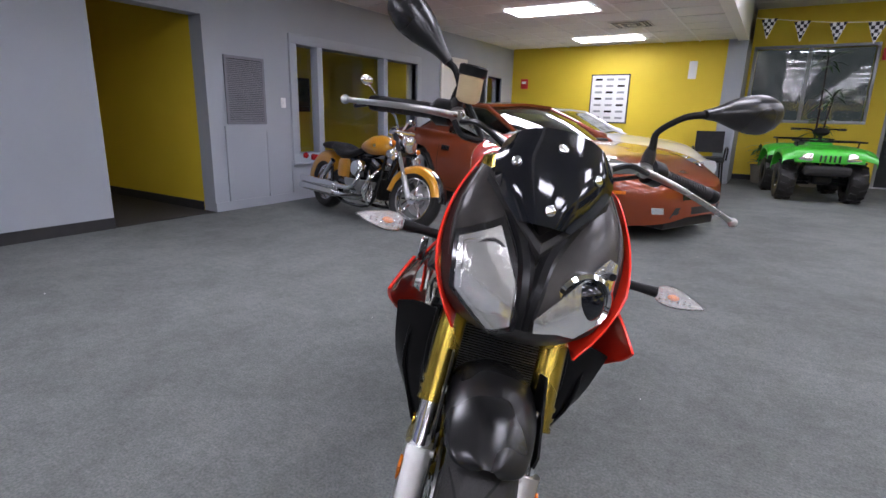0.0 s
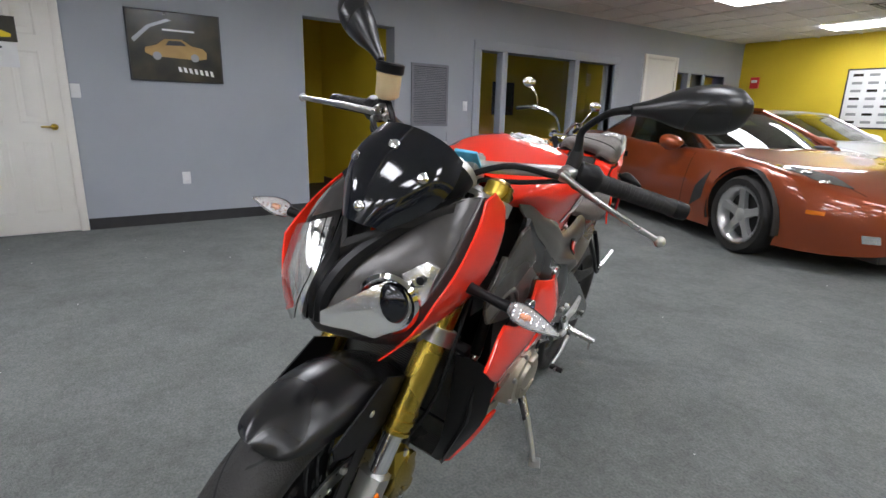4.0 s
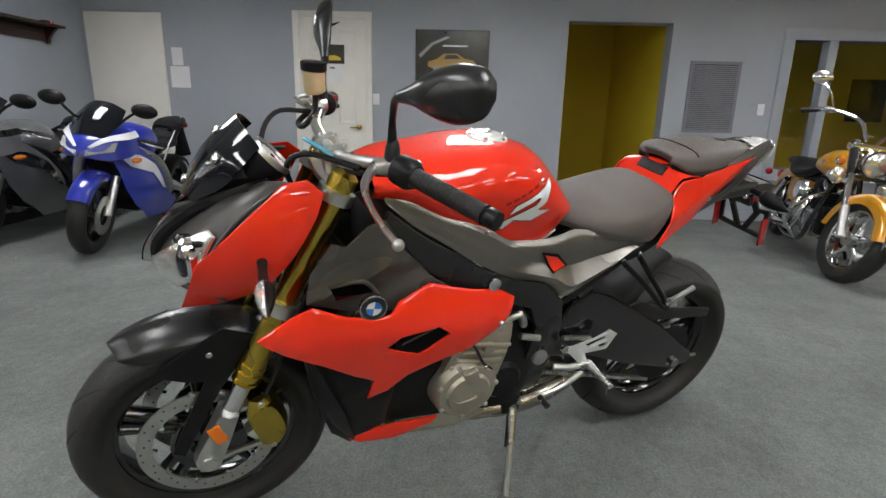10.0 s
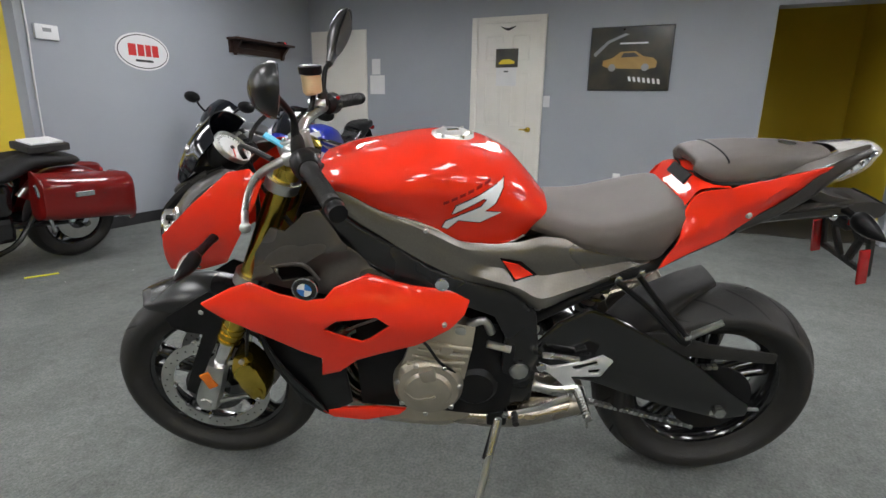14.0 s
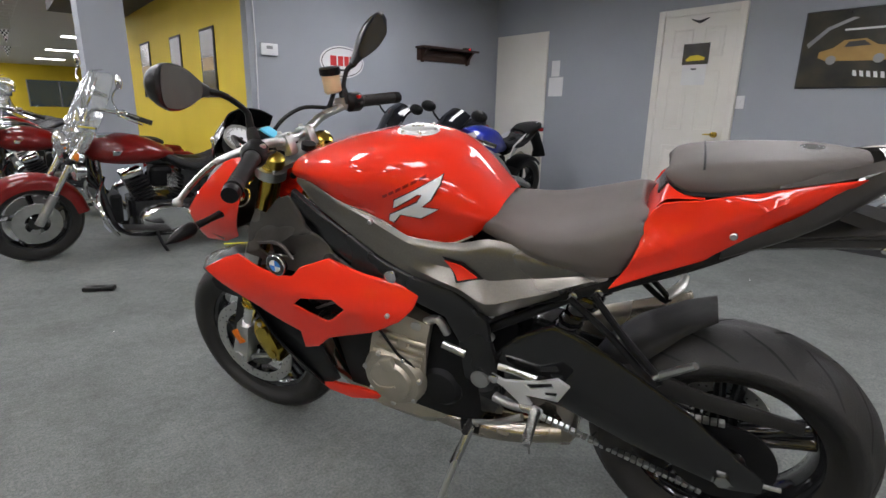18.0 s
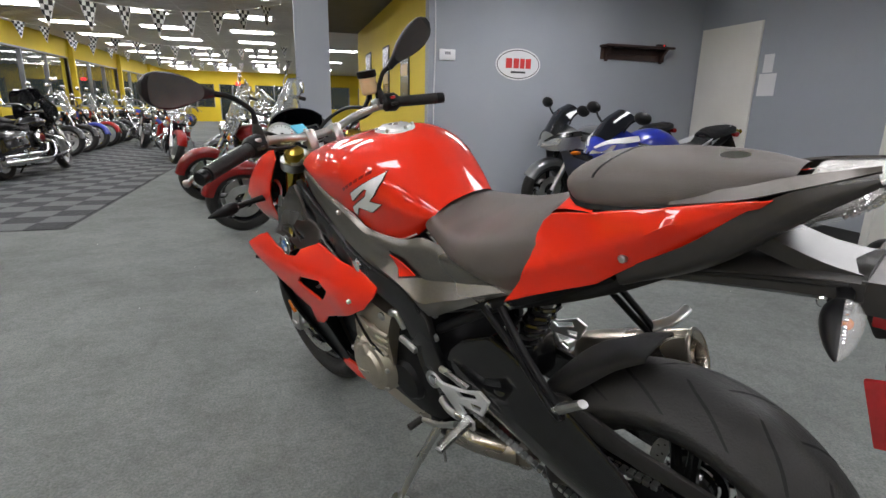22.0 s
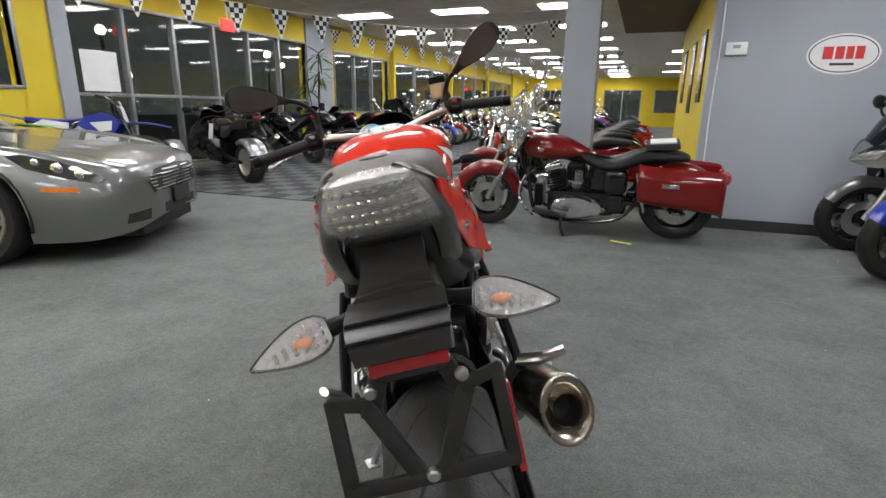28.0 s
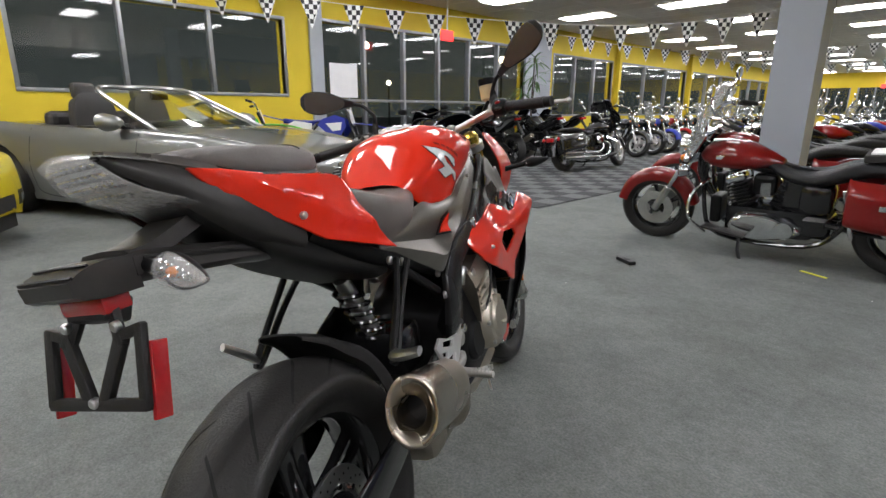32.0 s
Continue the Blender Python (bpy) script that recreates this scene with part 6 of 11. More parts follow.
# indicators
def indicator(a, b, way, start=0.30, size=1.0):
    """Stalk from a; a pointed half shell runs to b, with the clear lens on the side named by way."""
    a, b = V(*a), V(*b)
    m = a.lerp(b, start)
    st = piece("indicator", tube([a, a.lerp(m, 0.5), m], [0.012, 0.009, 0.011], 10, 2), M_BLK, BIKE, "clear lens indicator on a black stalk")
    d = b - m
    up = d.cross(V(way, 0, 0)).normalized()
    if up.z < 0:
        up = -up
    w = up.cross(d).normalized()
    if w.x * way < 0:
        w = -w
    prof = ((0.0, 0.014, 0.013), (0.12, 0.022, 0.021), (0.35, 0.024, 0.022), (0.62, 0.018, 0.017), (0.86, 0.009, 0.009), (1.0, 0.002, 0.002))

    def half(way_out, k, near, far):
        return [[m + d * (near + (far - near) * t) - up * 0.006 * t + (up * math.cos(math.pi * i / 6) * h + way_out * math.sin(math.pi * i / 6) * dp) * k * size for i in range(7)] for t, h, dp in prof]
    piece("indicator_shell", surf(half(-w, 1.04, 0.0, 1.02), 3, 2), M_BLK, st, "black moulded indicator shell", 50)
    le = piece("indicator_lens", surf(half(w, 1.0, 0.0, 1.0), 3, 2, thick=0.0015), M_CLEAR, st, "clear pointed lens", 50)
    le.visible_shadow = False
    piece("indicator_reflector", surf([[p - w * 0.003 for p in (r[0], r[0].lerp(r[-1], 0.5) - w * 0.012 * (1 - q / 5), r[-1])] for q, r in enumerate(half(w, 0.92, 0.02, 0.97))], 3, 3), M_CRYSTAL, st, "", 30)
    cells = bmesh.new()
    for q in range(6):
        for v in (-1, 0, 1):
            ball(m + d * (0.10 + 0.12 * q) + (up * v * 0.011 * (1 - q / 7) + w * 0.003) * size - up * 0.006 * q / 6, 0.0034 * size, 6, bm=cells)
    part("lens_cell", cells, M_CHROME, st)
    piece("bulb", ball(m + d * 0.34 + w * 0.004, 0.0075, 12, (1.0, 1.5, 0.8)), M_AMBER, st)


indicator((0.585, 0.160, 0.842), (0.595, 0.350, 0.838), 1, 0.50, 0.8)
indicator((0.600, -0.160, 0.842), (0.640, -0.335, 0.858), 1, 0.50, 0.8)
indicator((-0.925, 0.040, 0.893), (-0.949, 0.168, 0.871), -1)
indicator((-0.925, -0.044, 0.893), (-0.949, -0.174, 0.873), -1)

# tank side covers, frame, side fairings
for s in (1, -1):
    # satin cover: rolled top edge, a crease, and a lower facet that faces up
    cov = []
    for x, zt, zb, y in ((0.330, 0.950, 0.938, 0.128), (0.270, 0.938, 0.890, 0.142), (0.200, 0.906, 0.848, 0.152), (0.130, 0.886, 0.804, 0.158), (0.066, 0.858, 0.768, 0.160), (0.010, 0.830, 0.742, 0.158), (-0.060, 0.824, 0.722, 0.155), (-0.125, 0.828, 0.698, 0.152), (-0.180, 0.842, 0.655, 0.148), (-0.250, 0.832, 0.688, 0.144), (-0.320, 0.818, 0.724, 0.140), (-0.390, 0.806, 0.762, 0.134), (-0.440, 0.788, 0.780, 0.126)):
        h = zt - zb
        k = min(1.0, h / 0.12)
        f = max(0.0, min(1.0, (0.02 - x) / 0.10))
        cov.append([(x, s * (y - 0.016 * k), zt), (x, s * (y - 0.002), zt - 0.12 * h), (x, s * y, zt - 0.34 * h), (x, s * (y + (0.004 - 0.008 * f) * k), zt - 0.52 * h), (x, s * (y + (0.005 + 0.015 * f) * k), zt - 0.74 * h), (x, s * (y + (0.005 + 0.017 * f) * k), zt - 0.80 * h), (x, s * (y + 0.004), zb)])
    bm = surf(cov, 3, 2, thick=0.004)
    COVER = tree_of(bm)
    c = piece("tank_side_cover", bm, M_GREY, BIKE, "satin grey tank side cover with a red vent", 28)
    # black sheet on the uncut cover stands for shade round a recessed vent
    piece("vent_shade", sheet_on(COVER, [(-0.076, 0.800), (-0.128, 0.790), (-0.172, 0.750), (-0.112, 0.742)], (0, -s, 0), 0.0025, -0.001 * s, 2), M_BLK, c)
    piece("vent_insert", sheet_on(COVER, [(-0.083, 0.793), (-0.122, 0.784), (-0.158, 0.754), (-0.116, 0.748)], (0, -s, 0), 0.006, -0.003 * s, 2), M_RED, c)
    piece("tank_piping", tube([(x, s * (y + 0.004), z) for x, y, z in ((0.200, 0.144, 0.899), (0.130, 0.150, 0.886), (0.070, 0.147, 0.863), (0.030, 0.142, 0.834), (-0.035, 0.136, 0.824), (-0.090, 0.126, 0.821), (-0.135, 0.112, 0.838))], 0.0022, 6, 4), M_BRIGHT, c)
    bolt((0.097, s * 0.178, 0.874), (0, s, 0), c, 0.005)
    fr = panel([(0.330, 0.930), (0.252, 0.872), (0.167, 0.824), (0.081, 0.770), (-0.008, 0.735), (-0.098, 0.715), (-0.150, 0.672), (-0.178, 0.642), (-0.198, 0.509), (-0.196, 0.318), (-0.128, 0.312), (-0.104, 0.394), (-0.104, 0.574), (-0.073, 0.638), (0.030, 0.682), (0.135, 0.713), (0.226, 0.742), (0.290, 0.802), (0.345, 0.880)], lambda x, z: 0.142 - 0.05 * max(0, 0.55 - z) / 0.25 + 0.014 * math.exp(-((x - 0.05) / 0.15) ** 2), 0.022, cuts=1, side=s, rim=0.006)
    f = piece("frame_spar", fr, M_SATIN, BIKE, "black cast frame spar", 35)
    bolt((0.058, s * 0.182, 0.735), (0, s, 0), f, 0.014, M_CHROME)
    bolt((-0.150, s * 0.155, 0.455), (0, s, 0), f, 0.020)
    bolt((-0.182, s * 0.150, 0.590), (0, s, 0), f, 0.009)
    piece("pivot_cap", lathe([(0.0, 0.006), (0.012, 0.006), (0.014, 0.002), (0.024, 0.003), (0.026, -0.004)], 24, pose(-0.150, s * 0.152, 0.455) @ pose(0, 0, 0, 0 if s > 0 else 180, 0, 0)), M_ALU, f)
    # front cover between tank and fairing
    fc = panel([(0.452, 0.870), (0.420, 0.862), (0.372, 0.905), (0.338, 0.915), (0.290, 0.845), (0.226, 0.775), (0.150, 0.728), (0.190, 0.712), (0.310, 0.700), (0.440, 0.715), (0.505, 0.745), (0.495, 0.805)], lambda x, z: 0.168 + 0.10 * max(0, 0.80 - z) + 0.012 * math.exp(-((z - 0.955 + 0.42 * x) / 0.016) ** 2) - 0.008 * math.exp(-((z - 0.900 + 0.42 * x) / 0.018) ** 2) - 0.10 * max(0, z - 0.84), 0.008, holes=[[(0.455, 0.775), (0.385, 0.782), (0.350, 0.745), (0.440, 0.735)]], cuts=3, side=s, rim=0.002)
    q = piece("air_scoop", fc, M_DKGREY, BIKE, "dark grey scoop with an open intake", 35)
    piece("scoop_lip", tube([(0.458, s * 0.184, 0.776), (0.385, s * 0.186, 0.784), (0.347, s * 0.188, 0.744)], [0.004, 0.006, 0.004], 8, 3), M_DKGREY, q)
    piece("scoop_inside", panel([(0.47, 0.80), (0.36, 0.80), (0.33, 0.72), (0.46, 0.72)], 0.13, 0.004, side=s), M_BLK, q)
    # red fairing with a slot
    def fy(x, z):
        ridge = 0.672 + 0.10 * (x - 0.30)
        return 0.226 + 0.026 * max(0, min(1, (x - 0.2) / 0.3)) - 0.040 * max(0, (0.12 - x)) / 0.15 - 0.36 * math.hypot(z - ridge, 0.018) - 0.10 * (z - ridge) + 0.03 * max(0, 0.56 + 0.5 * (x - 0.30) - z)
    red = panel([(0.609, 0.712), (0.542, 0.745), (0.498, 0.758), (0.436, 0.731), (0.371, 0.713), (0.331, 0.715), (0.309, 0.738), (0.231, 0.764), (0.175, 0.748), (0.080, 0.727), (-0.017, 0.704), (0.001, 0.658), (0.038, 0.620), (0.103, 0.584), (0.184, 0.551), (0.268, 0.519), (0.314, 0.477), (0.365, 0.462), (0.355, 0.529), (0.404, 0.559), (0.481, 0.620), (0.559, 0.670)], fy, 0.008, holes=[[(0.338, 0.633), (0.306, 0.659), (0.213, 0.667), (0.181, 0.643), (0.230, 0.600), (0.251, 0.589), (0.290, 0.607)]], cuts=3, side=s, rim=0.003)
    r = piece("side_fairing", red, M_RED, BIKE, "red gloss angular radiator side panel", 25)
    piece("fairing_slot", panel([(0.345, 0.625), (0.306, 0.665), (0.210, 0.672), (0.170, 0.645), (0.25, 0.58)], 0.165, 0.004, side=s), M_BLK, r)
    piece("slot_blade", tube([(0.29, s * 0.20, 0.612), (0.235, s * 0.205, 0.640), (0.20, s * 0.20, 0.652)], 0.006, 8, 3, flat=0.4), M_GREY, r)
    bolt((0.050, s * 0.232, 0.655), (0, s, 0), r, 0.005)
    # roundel
    cen = V(0.372, s * 0.226, 0.742)
    rb = piece("roundel", lathe([(0.0, 0.004), (0.026, 0.004), (0.029, 0.0), (0.029, -0.010)], 28, Matrix.Translation(cen) @ pose(0, 0, 0, 0 if s > 0 else 180, 0, 0)), M_BLKG, r, "round black, blue and white badge")
    piece("roundel_rim", tube([cen + V(0.0285 * math.cos(a), s * 0.002, 0.0285 * math.sin(a)) for a in [i * math.pi / 8 for i in range(16)]], 0.0018, 6, 2, True), M_CHROME, rb)
    for i in range(4):
        bmq = bmesh.new()
        vs = [bmq.verts.new(cen + V(0, s * 0.0052, 0))]
        for k in range(7):
            a = math.pi / 2 * (i + k / 6) + 0.15
            vs.append(bmq.verts.new(cen + V(0.017 * math.cos(a), s * 0.0052, 0.017 * math.sin(a))))
        bmq.faces.new(vs)
        part("roundel_quarter", bmq, M_BLUE if i % 2 else M_ENAMEL, rb)
    # black shroud beside the radiator, down to the belly
    sh = panel([(0.500, 0.640), (0.420, 0.565), (0.360, 0.520), (0.360, 0.470), (0.300, 0.490), (0.300, 0.330), (0.385, 0.262), (0.440, 0.330), (0.475, 0.450), (0.505, 0.560)], lambda x, z: 0.195 - 0.075 * max(0, 0.5 - z) / 0.25, 0.006, cuts=2, side=s, rim=0.002)
    shroud = piece("radiator_shroud", sh, M_BLK, BIKE, "black plastic radiator shroud")
    piece("shroud_face", surf([[V(0.520, s * 0.150, 0.660), V(0.518, s * 0.195, 0.665), V(0.505, s * 0.238, 0.650)], [V(0.492, s * 0.150, 0.500), V(0.482, s * 0.190, 0.500), V(0.450, s * 0.225, 0.510)], [V(0.455, s * 0.135, 0.380), V(0.442, s * 0.165, 0.380), V(0.405, s * 0.185, 0.390)], [V(0.400, s * 0.100, 0.280), V(0.392, s * 0.125, 0.275), V(0.375, s * 0.140, 0.280)]], 3, 3, thick=0.004), M_BLK, shroud, "", 50)
    bl = panel([(0.395, 0.310), (0.330, 0.300), (0.230, 0.315), (0.150, 0.318), (0.170, 0.296), (0.270, 0.262), (0.360, 0.262), (0.400, 0.285)], lambda x, z: 0.125 + (0.4 - x) * 0.10, 0.010, cuts=1, side=s, rim=0.003)
    piece("belly_spoiler", bl, M_RED, BIKE, "red belly spoiler")
# radiators
rad = piece("radiator", boxm((0.470, 0, 0.560), (0.030, 0.330, 0.230), pose(0, 0, 0, 0, 14, 0), 0.005), M_BLK, BIKE, "finned radiator between the shrouds")
fin_box = box_bm(0.0150, 0.0175, -0.155, 0.155, -0.001, 0.001)
fin_me = bpy.data.meshes.new("radiator_fin")
fin_box.to_mesh(fin_me)
fin_box.free()
fin_me.materials.append(M_ALU)
for i in range(30):
    o = new("radiator_fin", fin_me)
    o.parent = rad
    o.matrix_local = pose(0.470, 0, 0.560, 0, 14, 0) @ pose(0, 0, -0.106 + i * 0.0073)
oil = piece("oil_cooler", surf([[(0.440, -0.16, 0.44), (0.440, 0.16, 0.44), (0.425, 0.16, 0.44), (0.425, -0.16, 0.44)], [(0.425, -0.13, 0.34), (0.425, 0.13, 0.34), (0.405, 0.13, 0.34), (0.405, -0.13, 0.34)], [(0.395, -0.10, 0.275), (0.395, 0.10, 0.275), (0.375, 0.10, 0.275), (0.375, -0.10, 0.275)]], 3, 1, closed=True, cap=True), M_BLK, BIKE, "black oil cooler")
for i in range(18):
    z = 0.30 + i * 0.0072
    part("cooler_fin", box_bm(0.414 + (z - 0.30) * 0.20, 0.418 + (z - 0.30) * 0.20, -0.11 - (z - 0.3) * 0.3, 0.11 + (z - 0.3) * 0.3, z, z + 0.002), M_ALU, oil)

# engine
eng = piece("engine_block", surf([[(0.28, -0.12, 0.30), (0.28, 0.12, 0.30), (0.28, 0.12, 0.66), (0.28, -0.12, 0.66)], [(0.10, -0.125, 0.29), (0.10, 0.125, 0.29), (0.08, 0.125, 0.62), (0.08, -0.125, 0.62)], [(-0.09, -0.13, 0.28), (-0.09, 0.13, 0.28), (-0.09, 0.12, 0.58), (-0.09, -0.12, 0.58)], [(-0.17, -0.10, 0.32), (-0.17, 0.10, 0.32), (-0.17, 0.10, 0.50), (-0.17, -0.10, 0.50)]], 3, 2, closed=True, cap=True), M_BLK, BIKE, "black engine block with grey cast covers", 40)
for s in (1, -1):
    cvr = piece("crank_cover", lathe([(0.0, 0.040), (0.034, 0.042), (0.058, 0.037), (0.064, 0.027), (0.080, 0.024), (0.092, 0.010), (0.096, -0.02), (0.096, -0.06)], 36, pose(0.090, s * 0.168, 0.418) @ pose(0, 0, 0, 0 if s > 0 else 180, 0, 0)), M_CAST, eng, "grey-brown cast engine cover", 35)
    piece("cover_rib", tube([(0.150, s * 0.200, 0.420), (0.125, s * 0.208, 0.400), (0.085, s * 0.210, 0.405), (0.070, s * 0.209, 0.412)], 0.006, 8, 3, flat=0.6), M_CAST, cvr)
    piece("cover_tab", boxm((0.090, s * 0.192, 0.475), (0.040, 0.035, 0.040), pose(0, 0, 0, 0, 20, 0), 0.006), M_CAST, cvr)
    for i in range(7):
        a = 2 * math.pi * i / 7 + 0.3
        bolt((0.090 + 0.084 * math.cos(a), s * 0.190, 0.418 + 0.084 * math.sin(a)), (0, s, 0), cvr, 0.006)
    hd = piece("cylinder_side", surf([[(0.165, s * 0.172, 0.47), (-0.005, s * 0.172, 0.44), (0.020, s * 0.10, 0.47), (0.150, s * 0.10, 0.50)], [(0.130, s * 0.180, 0.57), (-0.020, s * 0.180, 0.545), (-0.005, s * 0.10, 0.545), (0.120, s * 0.10, 0.57)], [(0.090, s * 0.165, 0.63), (-0.028, s * 0.165, 0.60), (-0.020, s * 0.10, 0.60), (0.090, s * 0.10, 0.63)]], 3, 1, closed=True, cap=True), M_CAST, eng, "cast cylinder side", 30)
    bolt((0.010, s * 0.168, 0.590), (0, s, 0), hd, 0.013)
    bolt((0.000, s * 0.172, 0.500), (0, s, 0), hd, 0.008)
    bolt((0.100, s * 0.172, 0.530), (0, s, 0), hd, 0.007)
    for k in range(4):
        piece("casting_rib", tube([(0.145 - 0.014 * k, s * (0.176 + 0.002 * k), 0.495 + 0.024 * k), (0.070 - 0.014 * k, s * (0.182 + 0.002 * k), 0.484 + 0.024 * k), (0.005 - 0.008 * k, s * (0.176 + 0.002 * k), 0.474 + 0.024 * k)], 0.006, 8, 2), M_CAST, hd)
    piece("oil_boss", lathe([(0.0, 0.014), (0.014, 0.014), (0.018, 0.008), (0.020, -0.01)], 18, pose(0.045, s * 0.178, 0.545) @ pose(0, 0, 0, 0 if s > 0 else 180, 0, 0)), M_CAST, hd)
    piece("sensor_wire", tube([(0.16, s * 0.17, 0.60), (0.10, s * 0.195, 0.575), (0.06, s * 0.192, 0.51), (0.02, s * 0.18, 0.47)], 0.004, 8, 4), M_BLK, hd)
    piece("starter_hose", tube([(-0.01, s * 0.15, 0.60), (-0.05, s * 0.16, 0.62), (-0.07, s * 0.155, 0.58)], 0.011, 10, 3), M_ALU, eng)
    piece("clutch_side", lathe([(0.0, 0.03), (0.050, 0.03), (0.062, 0.018), (0.064, -0.02)], 28, pose(-0.035, s * 0.135, 0.40) @ pose(0, 0, 0, 0 if s > 0 else 180, 0, 0)), M_BLK, eng)
    piece("throttle_hose", tube([(0.25, s * 0.10, 0.70), (0.32, s * 0.12, 0.66), (0.36, s * 0.13, 0.58)], 0.014, 10, 3), M_BLK, eng)
    piece("wiring", tube([(0.36, s * 0.09, 0.80), (0.30, s * 0.12, 0.79), (0.26, s * 0.11, 0.74), (0.18, s * 0.13, 0.70)], 0.008, 8, 4), M_BLK, eng)
    piece("coil", boxm((0.36, s * 0.10, 0.76), (0.08, 0.05, 0.09), pose(0, 0, 0, 0, 30, 0), 0.008), M_BLKM, eng)
piece("air_box", boxm((0.18, 0, 0.82), (0.34, 0.22, 0.14), None, 0.03), M_BLKM, BIKE, "black air box under the tank")
piece("sump", surf([[(0.24, -0.08, 0.20), (0.24, 0.08, 0.20), (0.24, 0.10, 0.29), (0.24, -0.10, 0.29)], [(0.05, -0.09, 0.19), (0.05, 0.09, 0.19), (0.05, 0.11, 0.29), (0.05, -0.11, 0.29)], [(-0.08, -0.07, 0.22), (-0.08, 0.07, 0.22), (-0.08, 0.09, 0.30), (-0.08, -0.09, 0.30)]], 2, 2, closed=True, cap=True), M_CAST, eng)
# exhaust
for k in range(4):
    y = -0.105 + 0.07 * k
    piece("header_pipe", tube([(0.285, y, 0.56), (0.36, y, 0.50), (0.37, y * 0.9, 0.40), (0.32, y * 0.7, 0.27), (0.20, y * 0.45, 0.22), (0.05, y * 0.35, 0.215)], 0.019, 12, 4), M_STEEL, BIKE)
piece("collector_pipe", tube([(0.08, 0.06, 0.232), (-0.02, 0.085, 0.236), (-0.12, 0.10, 0.245), (-0.22, 0.095, 0.255), (-0.34, 0.06, 0.26)], [0.030, 0.032, 0.033, 0.034, 0.034], 16, 4), M_STEEL, BIKE, "heat-tinted steel collector pipe")
piece("exhaust_box", boxm((-0.25, -0.02, 0.255), (0.26, 0.20, 0.09), None, 0.03), M_STEEL, BIKE)
piece("link_pipe", tube([(-0.26, -0.08, 0.27), (-0.32, -0.17, 0.32), (-0.335, -0.195, 0.38), (-0.36, -0.200, 0.412)], 0.030, 14, 4), M_STEEL, BIKE)
E0, E1 = V(-0.350, -0.196, 0.418), V(-0.634, -0.232, 0.508)
rings = []
for t, k in ((0.0, 0.55), (0.06, 0.82), (0.18, 0.96), (0.5, 1.0), (0.92, 1.0), (1.0, 0.97)):
    c = E0.lerp(E1, t)
    d = (E1 - E0).normalized()
    uu = d.cross(V(0, 1, 0)).normalized()
    if uu.z < 0:
        uu = -uu
    ww = d.cross(uu).normalized()
    rings.append([c + uu * 0.068 * k * math.cos(a) + ww * 0.052 * k * math.sin(a) for a in [i * math.pi / 8 for i in range(16)]])
sil = piece("silencer", surf(rings, 3, 2, closed=True), M_STEEL, BIKE, "oval brushed steel silencer", 50)
d = (E1 - E0).normalized()
end = []
for k, o in ((1.0, 0.0), (1.02, 0.004), (0.98, 0.008), (0.80, 0.006), (0.62, -0.006), (0.52, -0.012), (0.50, 0.004), (0.46, 0.004), (0.44, -0.05)):
    c = E1 + d * o
    kk = max(k, 0.0)
    end.append([c + uu * (0.068 * kk if kk > 0.6 else 0.065 * kk) * math.cos(a) + ww * (0.052 * kk if kk > 0.7 else (0.052 if kk > 0.6 else 0.062) * kk) * math.sin(a) for a in [i * math.pi / 8 for i in range(16)]])
piece("silencer_end", surf(end, 2, 2, closed=True), M_STEEL, sil, "polished end cap with a round outlet", 40)
bmq = bmesh.new()
bmq.faces.new([bmq.verts.new(E1 + d * -0.05 + uu * 0.035 * math.cos(a) + ww * 0.035 * math.sin(a)) for a in [i * math.pi / 8 for i in range(16)]])
part("outlet_dark", bmq, M_BLK, sil)

# swingarm, chain, shock, rear mudguard
for s in (1, -1):
    sw = panel([(-0.170, 0.520), (-0.240, 0.590), (-0.326, 0.628), (-0.400, 0.600), (-0.520, 0.535), (-0.646, 0.456), (-0.740, 0.380), (-0.800, 0.340), (-0.800, 0.300), (-0.740, 0.275), (-0.640, 0.300), (-0.512, 0.337), (-0.357, 0.400), (-0.190, 0.420)] if s > 0 else [(-0.170, 0.480), (-0.30, 0.47), (-0.52, 0.42), (-0.740, 0.380), (-0.800, 0.340), (-0.800, 0.300), (-0.740, 0.275), (-0.512, 0.320), (-0.357, 0.36), (-0.190, 0.40)], lambda x, z: 0.134 - 0.26 * math.hypot(z - 0.425 - 0.36 * (x + 0.5), 0.012), 0.012, cuts=4, side=s, rim=0.006)
    arm = piece("swingarm", sw, M_ARM, BIKE, "gloss black swingarm", 22)
    piece("axle_nut", rod((-0.72, s * 0.125, 0.318), (-0.72, s * 0.152, 0.318), 0.017, 6), M_ALU, arm)
    piece("axle_block", boxm((-0.735, s * 0.130, 0.318), (0.07, 0.012, 0.045), None, 0.004), M_ALU, arm)
    piece("chain_adjuster", rod((-0.765, s * 0.130, 0.318), (-0.835, s * 0.130, 0.318), 0.005, 8), M_ALU, arm)
piece("rear_axle", rod((-0.72, -0.13, 0.318), (-0.72, 0.13, 0.318), 0.014, 12), M_ALU, BIKE)
piece("swingarm_bridge", boxm((-0.30, 0, 0.50), (0.12, 0.18, 0.12), None, 0.02), M_ARM, BIKE)
spr = piece("sprocket", lathe([(0.05, -0.003), (0.112, -0.003), (0.112, 0.003), (0.05, 0.003)], 43, pose(-0.72, 0.088, 0.318), True), M_BLK, BIKE)
link = box_bm(-0.0065, 0.0065, -0.008, 0.008, -0.006, 0.006, 0.002)
me_link = bpy.data.meshes.new("chain_link")
link.to_mesh(me_link)
link.free()
me_link.materials.append(M_ALU)
